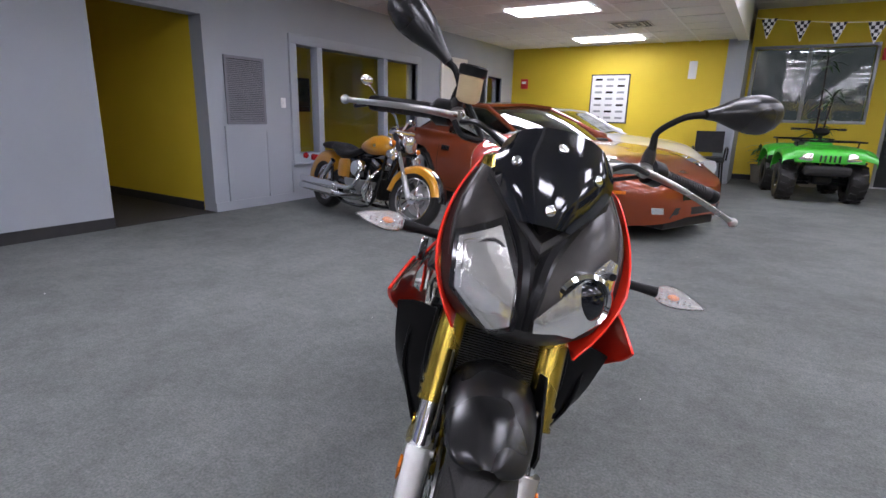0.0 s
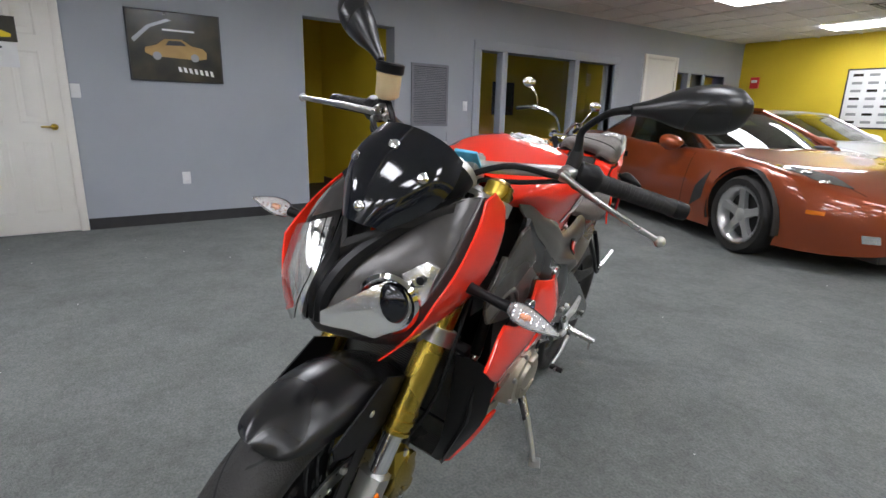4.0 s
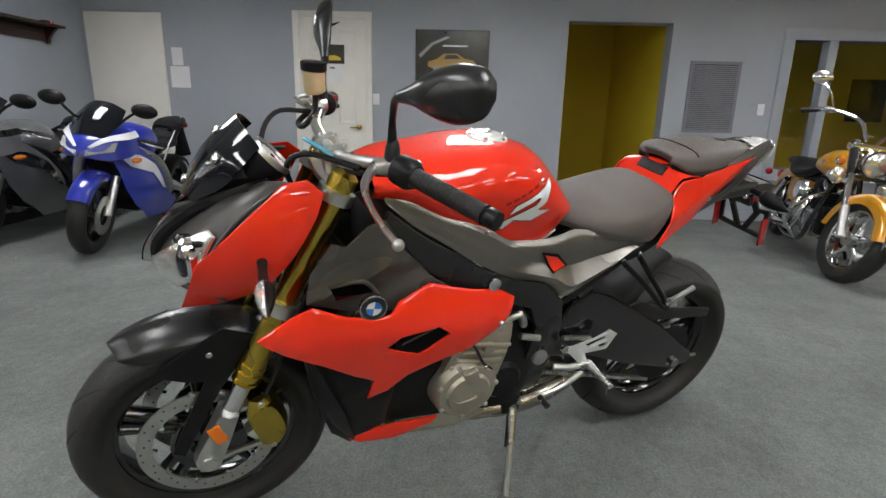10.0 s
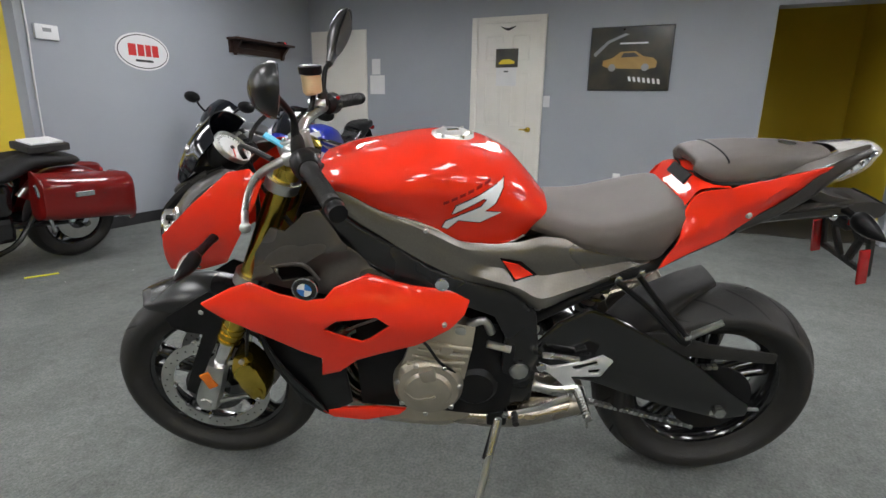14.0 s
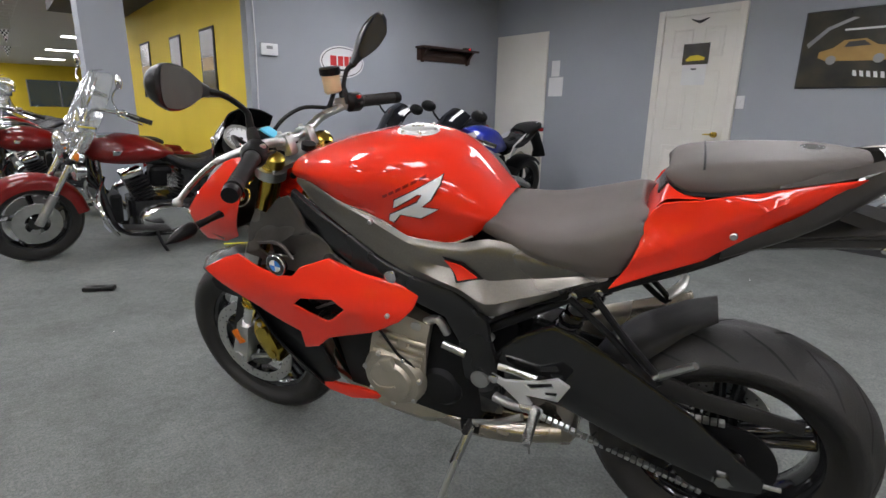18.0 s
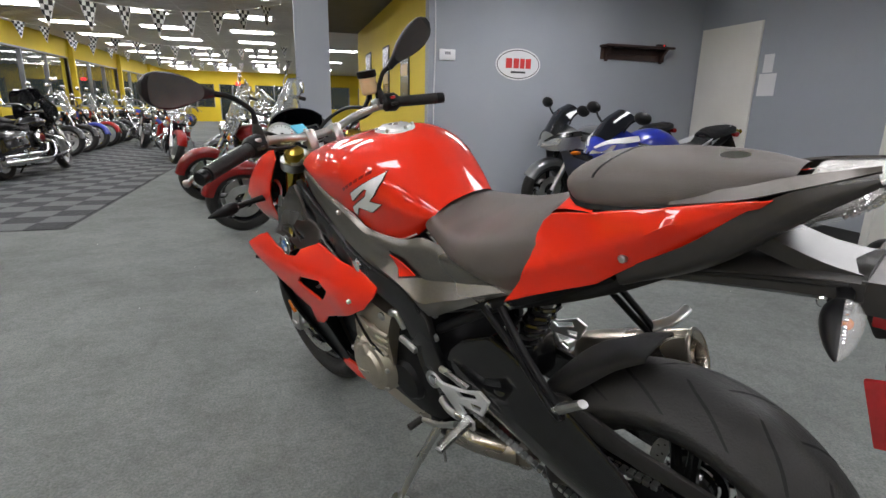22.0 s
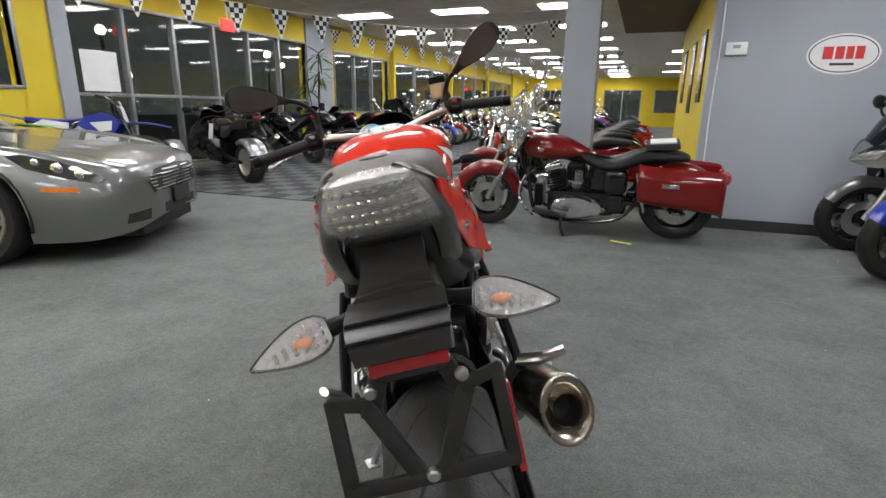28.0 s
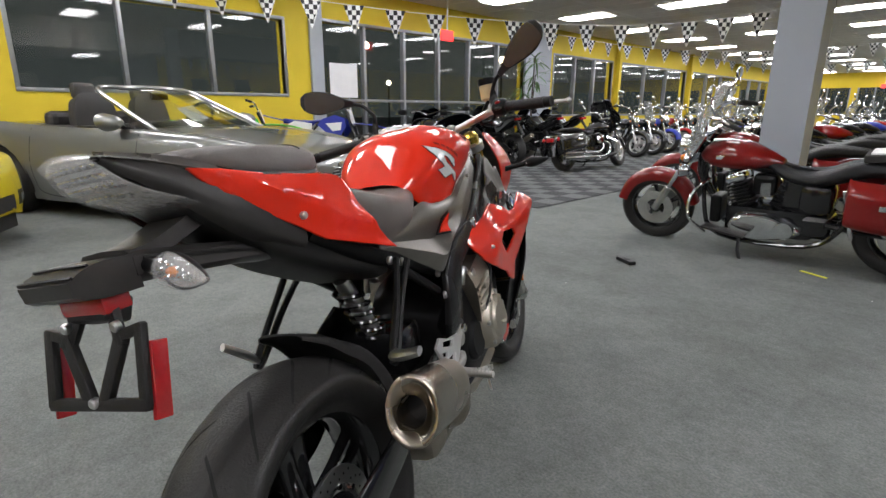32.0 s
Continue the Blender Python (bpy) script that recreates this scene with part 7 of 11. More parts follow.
chain = piece("chain", tube([(-0.10, 0.088, 0.408), (-0.40, 0.088, 0.428), (-0.72, 0.088, 0.432)], 0.004, 6, 1), M_BLK, BIKE, "drive chain on the sprocket")
for (a, b) in (((-0.10, 0.088, 0.372), (-0.70, 0.088, 0.205)), ((-0.10, 0.088, 0.408), (-0.72, 0.088, 0.432))):
    a, b = V(*a), V(*b)
    n = int((b - a).length / 0.0159)
    for i in range(n):
        o = new("chain_link", me_link)
        o.parent = chain
        o.matrix_local = Matrix.Translation(a.lerp(b, i / n)) @ pose(0, 0, 0, 0, -math.degrees(math.atan2(b.z - a.z, b.x - a.x)), 0)
piece("chain_guard", panel([(-0.36, 0.520), (-0.52, 0.560), (-0.66, 0.520), (-0.85, 0.492), (-0.85, 0.462), (-0.68, 0.474), (-0.52, 0.490), (-0.40, 0.470)], 0.100, 0.010, rim=0.002), M_BLKM, BIKE)
hug = []
for k in range(7):
    a = radians(99 + 58 * k / 6)
    hug.append([V(-0.72 + (0.372 - 0.020 * min(1, k / 2) - d * (0.2 + 0.8 * k / 6)) * math.cos(a), q * 0.088 * (0.6 + 0.4 * min(1, k / 3)), 0.318 + (0.372 - 0.020 * min(1, k / 2) - d * (0.2 + 0.8 * k / 6)) * math.sin(a)) for q, d in ((-1, 0.075), (-0.96, 0.03), (-0.6, 0.004), (0, 0), (0.6, 0.004), (0.96, 0.03), (1, 0.075))])
hugger = piece("hugger", surf([[V(-1.44 - p.x, p.y, p.z) for p in r] for r in hug], 3, 3, thick=0.004), M_BLKM, BIKE, "black rear hugger over the tyre", 50)
piece("shock_spring", tube([V(-0.30 + 0.11 * k / 60 * -1, 0.032 * math.cos(k * 0.75), 0.50 + 0.19 * k / 60 + 0.0) + V(0.032 * math.sin(k * 0.75), 0, 0) for k in range(60)], 0.006, 6, 1), M_BLKG, BIKE)
piece("shock_body", rod((-0.29, 0, 0.47), (-0.42, 0, 0.72), 0.020, 12), M_ALU, BIKE)
# rear subframe, pegs, side stand
for s in (1, -1):
    piece("subframe_rail", tube([(-0.165, s * 0.125, 0.66), (-0.30, s * 0.125, 0.715), (-0.45, s * 0.118, 0.770), (-0.62, s * 0.085, 0.86)], 0.014, 10, 3, flat=1.5), M_BLK, BIKE)
    piece("subframe_rail", tube([(-0.175, s * 0.125, 0.60), (-0.30, s * 0.125, 0.68), (-0.42, s * 0.120, 0.755)], 0.012, 10, 3), M_BLK, BIKE)
    for p in ((-0.300, 0.738), (-0.372, 0.735), (-0.425, 0.752), (-0.183, 0.650)):
        bolt((p[0], s * 0.140, p[1]), (0, s, 0), BIKE, 0.008)
    br = piece("pillion_bracket", tube([(-0.415, s * 0.150, 0.752), (-0.485, s * 0.165, 0.67), (-0.560, s * 0.172, 0.588), (-0.545, s * 0.172, 0.578), (-0.455, s * 0.160, 0.665), (-0.365, s * 0.150, 0.735)], 0.008, 8, 3), M_BLK, BIKE, "black pillion footrest bracket")
    piece("pillion_peg", tube([(-0.556, s * 0.172, 0.588), (-0.580, s * 0.180, 0.612), (-0.625, s * 0.190, 0.650)] if s > 0 else [(-0.556, s * 0.172, 0.588), (-0.59, s * 0.21, 0.60), (-0.60, s * 0.255, 0.612)], [0.014, 0.013, 0.011], 8, 2, flat=0.7), M_ALU, br, "folding aluminium pillion peg")
    pl = panel([(-0.194, 0.510), (-0.225, 0.498), (-0.300, 0.512), (-0.354, 0.536), (-0.382, 0.520), (-0.356, 0.470), (-0.280, 0.468), (-0.295, 0.442), (-0.320, 0.430), (-0.318, 0.405), (-0.290, 0.405), (-0.262, 0.440), (-0.222, 0.478), (-0.200, 0.490)], 0.178, 0.008, holes=[[(-0.275, 0.500), (-0.340, 0.520), (-0.345, 0.508), (-0.290, 0.488)], [(-0.322, 0.490), (-0.356, 0.496), (-0.350, 0.480), (-0.326, 0.478)]], cuts=0, side=s, rim=0.0015)
    hp = piece("heel_plate", pl, M_BRIGHT, BIKE, "bare aluminium heel plate with slots", 30)
    bolt((-0.200, s * 0.190, 0.500), (0, s, 0), hp, 0.010, M_CHROME)
    piece("footrest_arm", tube([(-0.195, s * 0.165, 0.422), (-0.24, s * 0.182, 0.424), (-0.30, s * 0.185, 0.430)], [0.013, 0.011, 0.014], 10, 3), M_ALU, hp)
    pg = piece("footpeg", tube([(-0.302, s * 0.188, 0.426), (-0.305, s * 0.215, 0.424), (-0.310, s * 0.285, 0.418)], [0.016, 0.012, 0.009], 12, 2), M_ALU, BIKE, "knurled aluminium footpeg")
    for k in range(7):
        c = V(-0.3055, s * (0.222 + 0.009 * k), 0.423)
        piece("peg_knurl", tube([c - V(0, 0.0015, 0), c + V(0, 0.0015, 0)], 0.013 - 0.0004 * k, 10, 1), M_ALU, pg)
    piece("peg_feeler", rod((-0.309, s * 0.270, 0.416), (-0.313, s * 0.274, 0.380), 0.003, 6), M_ALU, pg)
    piece("foot_lever", tube([(-0.275, s * 0.200, 0.412), (-0.21, s * 0.205, 0.378), (-0.145, s * 0.205, 0.358), (-0.138, s * 0.225, 0.357)], [0.009, 0.007, 0.006, 0.008], 8, 3), M_ALU, BIKE)
piece("lever_rubber", rod((-0.140, 0.205, 0.357), (-0.140, 0.245, 0.357), 0.009, 10), M_BLKM, BIKE)
piece("shift_rod", tube([(-0.205, 0.165, 0.520), (-0.245, 0.165, 0.516), (-0.30, 0.165, 0.505)], [0.008, 0.008, 0.011], 8, 1), M_ALU, BIKE)
piece("shift_rod", tube([(-0.060, 0.165, 0.552), (-0.12, 0.168, 0.538)], 0.010, 8, 1), M_ALU, BIKE)
piece("stand_bracket", boxm((-0.105, 0.10, 0.262), (0.06, 0.07, 0.05), None, 0.008), M_BLK, BIKE)
stand_foot = V(-0.048, 0.268, 0.062)
piv = V(-0.108, 0.135, 0.262)
st = piece("side_stand", tube([piv, piv.lerp(stand_foot, 0.5) + V(0, 0.006, 0.0), stand_foot], [0.014, 0.010, 0.009], 10, 3), M_ALU, BIKE, "bare aluminium side stand")
piece("stand_pad", boxm(stand_foot + V(0.002, 0.004, -0.002), (0.050, 0.038, 0.008), pose(0, 0, 0, 12.3, 0, 20), 0.003), M_ALU, st)
piece("stand_spring", tube([piv + V(0.012, 0.004, -0.02), piv.lerp(stand_foot, 0.45) + V(0.012, 0, 0)], 0.006, 8, 1), M_BLK, st)
bolt(piv, (0, 1, 0), st, 0.011)
bolt(piv + V(-0.018, 0, 0.018), (0, 1, 0), st, 0.008)

# ---- cars ----
M_TINT = mat("tinted_car_glass", (0.32, 0.36, 0.34), 0.02, trans=1.0)
M_WHEEL = mat("silver_wheel_paint", (0.70, 0.70, 0.69), 0.3, metal=0.8, coat=0.4, color2=(0.63, 0.63, 0.62), scale=10)
M_LEATHER = mat("dark_leather", (0.022, 0.020, 0.019), 0.5, color2=(0.032, 0.029, 0.027), scale=18, bump=0.3, bscale=300)
M_STICK = mat("yellow_window_sticker", (0.80, 0.78, 0.03), 0.5, color2=(0.74, 0.72, 0.03), scale=9)


def sheet_top(tree, poly, lift=0.003, thick=0.002, cuts=3, high=2.0):
    """A thin piece with an outline in (x, y) laid on a surface from above."""
    bm = bmesh.new()
    vs = [bm.verts.new((p[0], p[1], 0)) for p in poly]
    for i in range(len(vs)):
        bm.edges.new((vs[i - 1], vs[i]))
    bmesh.ops.triangle_fill(bm, edges=bm.edges[:], use_beauty=True)
    bmesh.ops.subdivide_edges(bm, edges=bm.edges[:], cuts=cuts, use_grid_fill=True)
    last = 0.6
    for v in bm.verts:
        h = tree.ray_cast(V(v.co.x, v.co.y, high), V(0, 0, -1))
        if h[0] is not None:
            last = h[0].z
        v.co.z = last + lift
    bmesh.ops.solidify(bm, geom=bm.faces[:], thickness=thick)
    bmesh.ops.recalc_face_normals(bm, faces=bm.faces)
    return bm


def car_wheel(car, x, y, r, w, spokes, side):
    """One road wheel; side: +1 faces left, -1 faces right."""
    at = pose(x, y, r)
    rr = r * 0.74
    prof = [(rr - 0.01, -w / 2), (rr + 0.012, -w / 2), (r - 0.03, -w / 2 - 0.012), (r - 0.008, -w / 2 + 0.02), (r, -w / 4), (r, w / 4), (r - 0.008, w / 2 - 0.02), (r - 0.03, w / 2 + 0.012), (rr + 0.012, w / 2), (rr - 0.01, w / 2)]
    wh = piece("wheel", lathe(prof, 48, at, True), M_TYRE, car, "black road tyre on a silver alloy rim")
    s = side * w / 2
    rim = piece("rim", lathe([(rr - 0.012, s), (rr + 0.004, s), (rr + 0.002, s * 0.92), (rr - 0.03, s * 0.80), (rr - 0.04, -s * 0.9), (rr - 0.046, -s * 0.9), (rr - 0.04, s * 0.78)], 48, at, True), M_WHEEL, wh, "", 50)
    piece("brake_disc", lathe([(0.05, s * 0.15), (rr * 0.78, s * 0.15), (rr * 0.78, s * 0.28), (0.05, s * 0.28)], 36, at, True), M_BLKM, wh)
    piece("hub_cap", lathe([(0.001, s * 0.86), (0.03, s * 0.85), (0.055, s * 0.74), (0.062, s * 0.4), (0.001, s * 0.35)], 20, at), M_WHEEL, wh)
    sp = bmesh.new()
    for i in range(spokes):
        a = 2 * math.pi * i / spokes + 0.3
        wd = 0.034 if spokes < 8 else 0.015
        c, q = math.cos(a), math.sin(a)
        rows = []
        for rad, k, dy in ((0.045, 1.25, 0.74), (rr * 0.5, 0.9, 0.80), (rr - 0.012, 1.15, 0.90)):
            o = V(rad * c, 0, rad * q)
            t = V(-q, 0, c) * wd * k
            rows.append([at @ (o - t + V(0, s * (dy - 0.30), 0)), at @ (o - t * 0.9 + V(0, s * dy, 0)), at @ (o + t * 0.9 + V(0, s * dy, 0)), at @ (o + t + V(0, s * (dy - 0.30), 0))])
        b = bmesh.new()
        add_grid(b, rows, True)
        bmesh.ops.recalc_face_normals(b, faces=b.faces)
        piece("spoke", b, M_WHEEL, wh, "", 30)
    return wh


def car_body(car, st, wb, r, paint, label):
    """The painted shell from stations (x, sill half-width, sill z, waist half-width, waist z, shoulder half-width, shoulder z, deck z), with open wheel arches."""
    grid = []
    for x, hs, zs, hm, zm, hh, zh, zd in st:
        grid.append([V(x, hs, zs), V(x, hm, zm), V(x, hh, zh), V(x, hh * 0.82, zh + 0.62 * (zd - zh)), V(x, hh * 0.42, zd - 0.004), V(x, 0, zd)])
    bm = surf(grid, 9, 5, True, cap=True)
    ra = r + 0.045
    dead = []
    for f in bm.faces:
        c = f.calc_center_median()
        for wx in (wb / 2, -wb / 2):
            if abs(c.y) > 0.55 and math.hypot(c.x - wx, c.z - r) < ra:
                dead.append(f)
    bmesh.ops.delete(bm, geom=list(set(dead)), context="FACES")
    for v in bm.verts:
        for wx in (wb / 2, -wb / 2):
            d = math.hypot(v.co.x - wx, v.co.z - r)
            if v.is_boundary and abs(v.co.y) > 0.5 and d < ra + 0.05 and v.co.z > 0.2:
                v.co.x, v.co.z = wx + (v.co.x - wx) / d * ra, r + (v.co.z - r) / d * ra
    tree = tree_of(bm)
    body = piece("body", bm, paint, car, label, 35)
    for wx in (wb / 2, -wb / 2):
        for s in (1, -1):
            y0 = 0.50
            y1 = max(q[3] for q in st) - 0.02
            piece("wheel_arch_liner", lathe([(ra + 0.02, s * y1), (ra + 0.03, s * y0), (0.02, s * y0)], 20, pose(wx, 0, r), arc=(-0.25, math.pi + 0.25)), M_INT, body)
    hs = min(q[1] for q in st[2:-2])
    part("underbody", box_bm(st[-2][0], st[1][0], -hs * 0.62, hs * 0.62, 0.12, 0.30, 0.01), M_INT, body)
    return body, tree


def strip(tree, pts, way, w=0.006, material=None, parent=None, name="panel_gap", along="y", far=1.6, lift=0.0012):
    """A thin line laid along a shell through (x, z) points."""
    p = spline([(a, b, 0) for a, b in pts], 5)
    left, right = [], []
    for i, q in enumerate(p):
        t = (p[min(i + 1, len(p) - 1)] - p[max(i - 1, 0)]).normalized()
        n = V(-t.y, t.x, 0) * w / 2
        left.append((q.x + n.x, q.y + n.y))
        right.append((q.x - n.x, q.y - n.y))
    d = Vector(way)
    bm = bmesh.new()
    rows = []
    for lst in (left, right):
        row = []
        for a, b in lst:
            o = V(a, 0, b) if along == "y" else V(a, b, 0)
            h = tree.ray_cast(o - d * far, d)
            row.append(h[0] - d * lift if h[0] else o)
        rows.append(row)
    add_grid(bm, rows)
    return part(name, bm, material or M_GROOVE, parent)


def glass_sheet(name, grid, parent, material=None, n=3, m=3):
    return piece(name, surf(grid, n, m, False, 0.004), material or M_TINT, parent, "", 60)


def seat(car, x, y, z, m=None):
    s = part("seat", boxm(V(x + 0.12, y, z), (0.50, 0.46, 0.16), None, 0.05), M_LEATHER, car, "dark leather car seat")
    piece("backrest", surf([[V(x - 0.12 - 0.02 * k, y + q * w, z + h) for q in (-1, -0.6, 0, 0.6, 1)] for k, (h, w) in enumerate(((0, 0.23), (0.25, 0.24), (0.48, 0.20), (0.54, 0.10)))], 3, 3, thick=0.10), M_LEATHER, s, "", 50)
    piece("headrest", boxm(V(x - 0.20, y, z + 0.60), (0.09, 0.24, 0.17), pose(0, 0, 0, 0, -8), 0.035), M_LEATHER, s)
    return s


def steering(car, x, y, z):
    a = pose(x, y, z, 0, 24, 0)
    w = piece("steering_wheel", tube([a @ V(0, 0.18 * math.cos(t), 0.18 * math.sin(t)) for t in [2 * math.pi * i / 12 for i in range(12)]], 0.015, 8, 2, True), M_LEATHER, car)
    piece("wheel_hub", tube([a @ V(0.02, -0.17, 0), a @ V(0.01, 0, 0), a @ V(0.02, 0.17, 0)], [0.015, 0.05, 0.015], 8, 3, flat=0.6), M_LEATHER, w)


def wing_mirror(car, x, y, z, s, paint):
    m = piece("wing_mirror", surf([[V(x - 0.05, s * (y + a), z + b) for a, b in ((0.0, 0.0), (0.10, -0.05), (0.20, 0.01), (0.19, 0.09), (0.08, 0.11), (0.0, 0.06))], [V(x + 0.06, s * (y + a), z + b) for a, b in ((0.01, 0.01), (0.10, -0.035), (0.18, 0.015), (0.17, 0.07), (0.08, 0.09), (0.01, 0.05))], [V(x + 0.12, s * (y + a), z + b) for a, b in ((0.06, 0.02), (0.10, 0.0), (0.12, 0.02), (0.11, 0.045), (0.09, 0.05), (0.06, 0.04))]], 3, 3, closed=True, cap=True), paint, car, "painted door mirror")
    piece("mirror_arm", tube([V(x, s * (y - 0.08), z - 0.03), V(x + 0.01, s * (y + 0.03), z + 0.02)], [0.03, 0.025], 8, 1), M_BLK, m)
    return m


# burnt orange coupe
O_TH, O_WB, O_R = -23.4, 2.56, 0.33
car = thing("sports_car", pose(-1.60, 4.70, 0, 0, 0, O_TH), "burnt orange metallic two-seat coupe parked on grey carpet", "car")
st = [(2.24, 0.21, 0.24, 0.24, 0.38, 0.21, 0.48, 0.51), (2.14, 0.44, 0.18, 0.51, 0.38, 0.47, 0.52, 0.575), (1.92, 0.67, 0.15, 0.73, 0.41, 0.68, 0.58, 0.65), (1.65, 0.82, 0.15, 0.86, 0.45, 0.81, 0.68, 0.735), (1.28, 0.87, 0.15, 0.92, 0.48, 0.83, 0.755, 0.785), (0.80, 0.86, 0.15, 0.90, 0.50, 0.82, 0.785, 0.845), (0.35, 0.85, 0.15, 0.885, 0.50, 0.81, 0.795, 0.86), (-0.30, 0.85, 0.15, 0.885, 0.50, 0.82, 0.81, 0.86), (-0.85, 0.86, 0.16, 0.90, 0.52, 0.84, 0.86, 0.88), (-1.28, 0.87, 0.18, 0.925, 0.54, 0.86, 0.89, 0.92), (-1.70, 0.84, 0.22, 0.90, 0.56, 0.84, 0.90, 0.94), (-2.02, 0.78, 0.28, 0.84, 0.60, 0.80, 0.88, 0.92), (-2.10, 0.70, 0.34, 0.76, 0.60, 0.72, 0.84, 0.87)]
body, tree = car_body(car, st, O_WB, O_R, M_ORANGE, "orange metallic coupe body with wide arches")
for wx in (1, -1):
    for s in (1, -1):
        car_wheel(car, wx * O_WB / 2, s * 0.775, O_R, 0.24, 5, s)
A0, A1, B1, B0 = (0.52, 0.70, 0.83), (-0.28, 0.53, 1.20), (-0.95, 0.50, 1.20), (-1.62, 0.64, 0.92)
glass_sheet("windscreen", [[V(A0[0] + 0.22 * (1 - (k / 2) ** 2), A0[1] * k / 2, A0[2] + 0.02 * (1 - abs(k) / 2)) for k in (-2, -1, 0, 1, 2)], [V(0.14 + 0.14 * (1 - (k / 2) ** 2), 0.62 * k / 2, 1.035 + 0.01 * (2 - abs(k))) for k in (-2, -1, 0, 1, 2)], [V(A1[0] + 0.08 * (1 - (k / 2) ** 2), A1[1] * k / 2, A1[2] + 0.012 * (2 - abs(k))) for k in (-2, -1, 0, 1, 2)]], car)
piece("roof", surf([[V(A1[0] + 0.08 * (1 - (k / 2) ** 2) + 0.01, A1[1] * k / 2, A1[2] + 0.012 * (2 - abs(k)) + 0.004) for k in (-2, -1, 0, 1, 2)], [V(-0.60, 0.54 * k / 2, 1.225 + 0.014 * (2 - abs(k))) for k in (-2, -1, 0, 1, 2)], [V(B1[0], B1[1] * k / 2, B1[2] + 0.012 * (2 - abs(k))) for k in (-2, -1, 0, 1, 2)]], 4, 4, thick=-0.03), M_ORANGE, car, "", 50)
glass_sheet("rear_window", [[V(B1[0], B1[1] * k / 2, B1[2] + 0.012 * (2 - abs(k))) for k in (-2, -1, 0, 1, 2)], [V(-1.30, 0.56 * k / 2, 1.10 + 0.012 * (2 - abs(k))) for k in (-2, -1, 0, 1, 2)], [V(-1.75, 0.60 * k / 2, 0.925 + 0.01 * (2 - abs(k))) for k in (-2, -1, 0, 1, 2)]], car)
for s in (1, -1):
    piece("pillar", tube([V(0.60, s * 0.70, 0.82), V(0.14, s * 0.625, 1.03), V(-0.28, s * 0.535, 1.195)], [0.035, 0.026, 0.03], 8, 4), M_ORANGE, car)
    piece("roof_rail", tube([V(-0.26, s * 0.54, 1.20), V(-0.60, s * 0.55, 1.225), V(-0.95, s * 0.51, 1.20)], 0.026, 8, 4), M_ORANGE, car)
    piece("rear_pillar", surf([[V(-0.88, s * 0.53, 1.205), V(-0.82, s * 0.60, 1.05), V(-0.80, s * 0.72, 0.85)], [V(-1.15, s * 0.51, 1.15), V(-1.18, s * 0.62, 1.00), V(-1.2, s * 0.74, 0.88)], [V(-1.65, s * 0.58, 0.95), V(-1.65, s * 0.64, 0.93), V(-1.65, s * 0.72, 0.90)]], 4, 3, thick=0.02), M_ORANGE, car, "", 60)
    glass_sheet("side_window", [[V(x, s * (0.74 - 0.30 * (z - 0.83)), z) for x, z in r] for r in ([(0.48, 0.83), (-0.1, 0.83), (-0.84, 0.84)], [(0.25, 0.97), (-0.2, 1.02), (-0.86, 1.02)], [(-0.20, 1.17), (-0.5, 1.19), (-0.92, 1.18)])], car)
    wing_mirror(car, 0.25, 0.80, 0.84, s, M_ORANGE)
    d = (0, -s, 0)
    strip(tree, [(0.52, 0.79), (0.50, 0.50), (0.42, 0.22), (0.30, 0.20), (-0.75, 0.20), (-0.86, 0.35), (-0.82, 0.84)], d, 0.007, parent=body)
    piece("door_handle", sheet_on(tree, [(-0.62, 0.72), (-0.62, 0.66), (-0.78, 0.67), (-0.78, 0.73)], d, far=1.6), M_BLKG, body)
    piece("side_vent", sheet_on(tree, [(0.86, 0.66), (0.80, 0.40), (0.62, 0.30), (0.70, 0.50)], d, far=1.6), M_INT, body, "dark fender vent")
    lamp = piece("headlamp", sheet_top(tree, [(1.92, s * 0.50), (1.76, s * 0.69), (1.45, s * 0.76), (1.40, s * 0.70), (1.74, s * 0.50)]), mat("headlamp_cover", (0.30, 0.31, 0.32), 0.08, metal=0.6, coat=1.0, color2=(0.12, 0.12, 0.13), scale=9), car, "smoky clear headlamp cover")
    for lx in (1.80, 1.62):
        piece("lamp_lens", ball(V(lx, s * 0.64, tree.ray_cast(V(lx, s * 0.64, 2), V(0, 0, -1))[0].z), 0.045, 12, (1, 1, 0.3)), M_REFL, lamp)
    piece("fog_lamp", sheet_on(tree, [(s * 0.45, 0.27), (s * 0.54, 0.27), (s * 0.56, 0.33), (s * 0.47, 0.33)], (-1, 0, 0), along="x", far=3.0), M_REFL, body)
    piece("side_marker", sheet_on(tree, [(1.93, 0.44), (1.83, 0.44), (1.83, 0.47), (1.93, 0.47)], d, far=1.6), M_AMBER, body)
    strip(tree, [(2.02, s * 0.50), (1.5, s * 0.60), (0.72, s * 0.72)], (0, 0, -1), 0.008, parent=body, along="z")
    seat(car, -0.52, s * 0.36, 0.42)
piece("air_intake", sheet_on(tree, [(-0.40, 0.23), (0.40, 0.23), (0.36, 0.33), (-0.36, 0.33)], (-1, 0, 0), along="x", far=3.2, lift=0.006), M_INT, body, "black lower air intake")
piece("front_plate", sheet_on(tree, [(-0.30, 0.40), (-0.02, 0.40), (-0.02, 0.53), (-0.30, 0.53)], (-1, 0, 0), along="x", far=3.2, lift=0.02, thick=0.008, cuts=1), M_POSTER, car, "dark blank plate on the nose")
piece("nose_badge", sheet_top(tree, [(2.05, 0.03), (2.05, -0.05), (2.0, -0.05), (2.0, 0.03)]), M_CHROME, body)
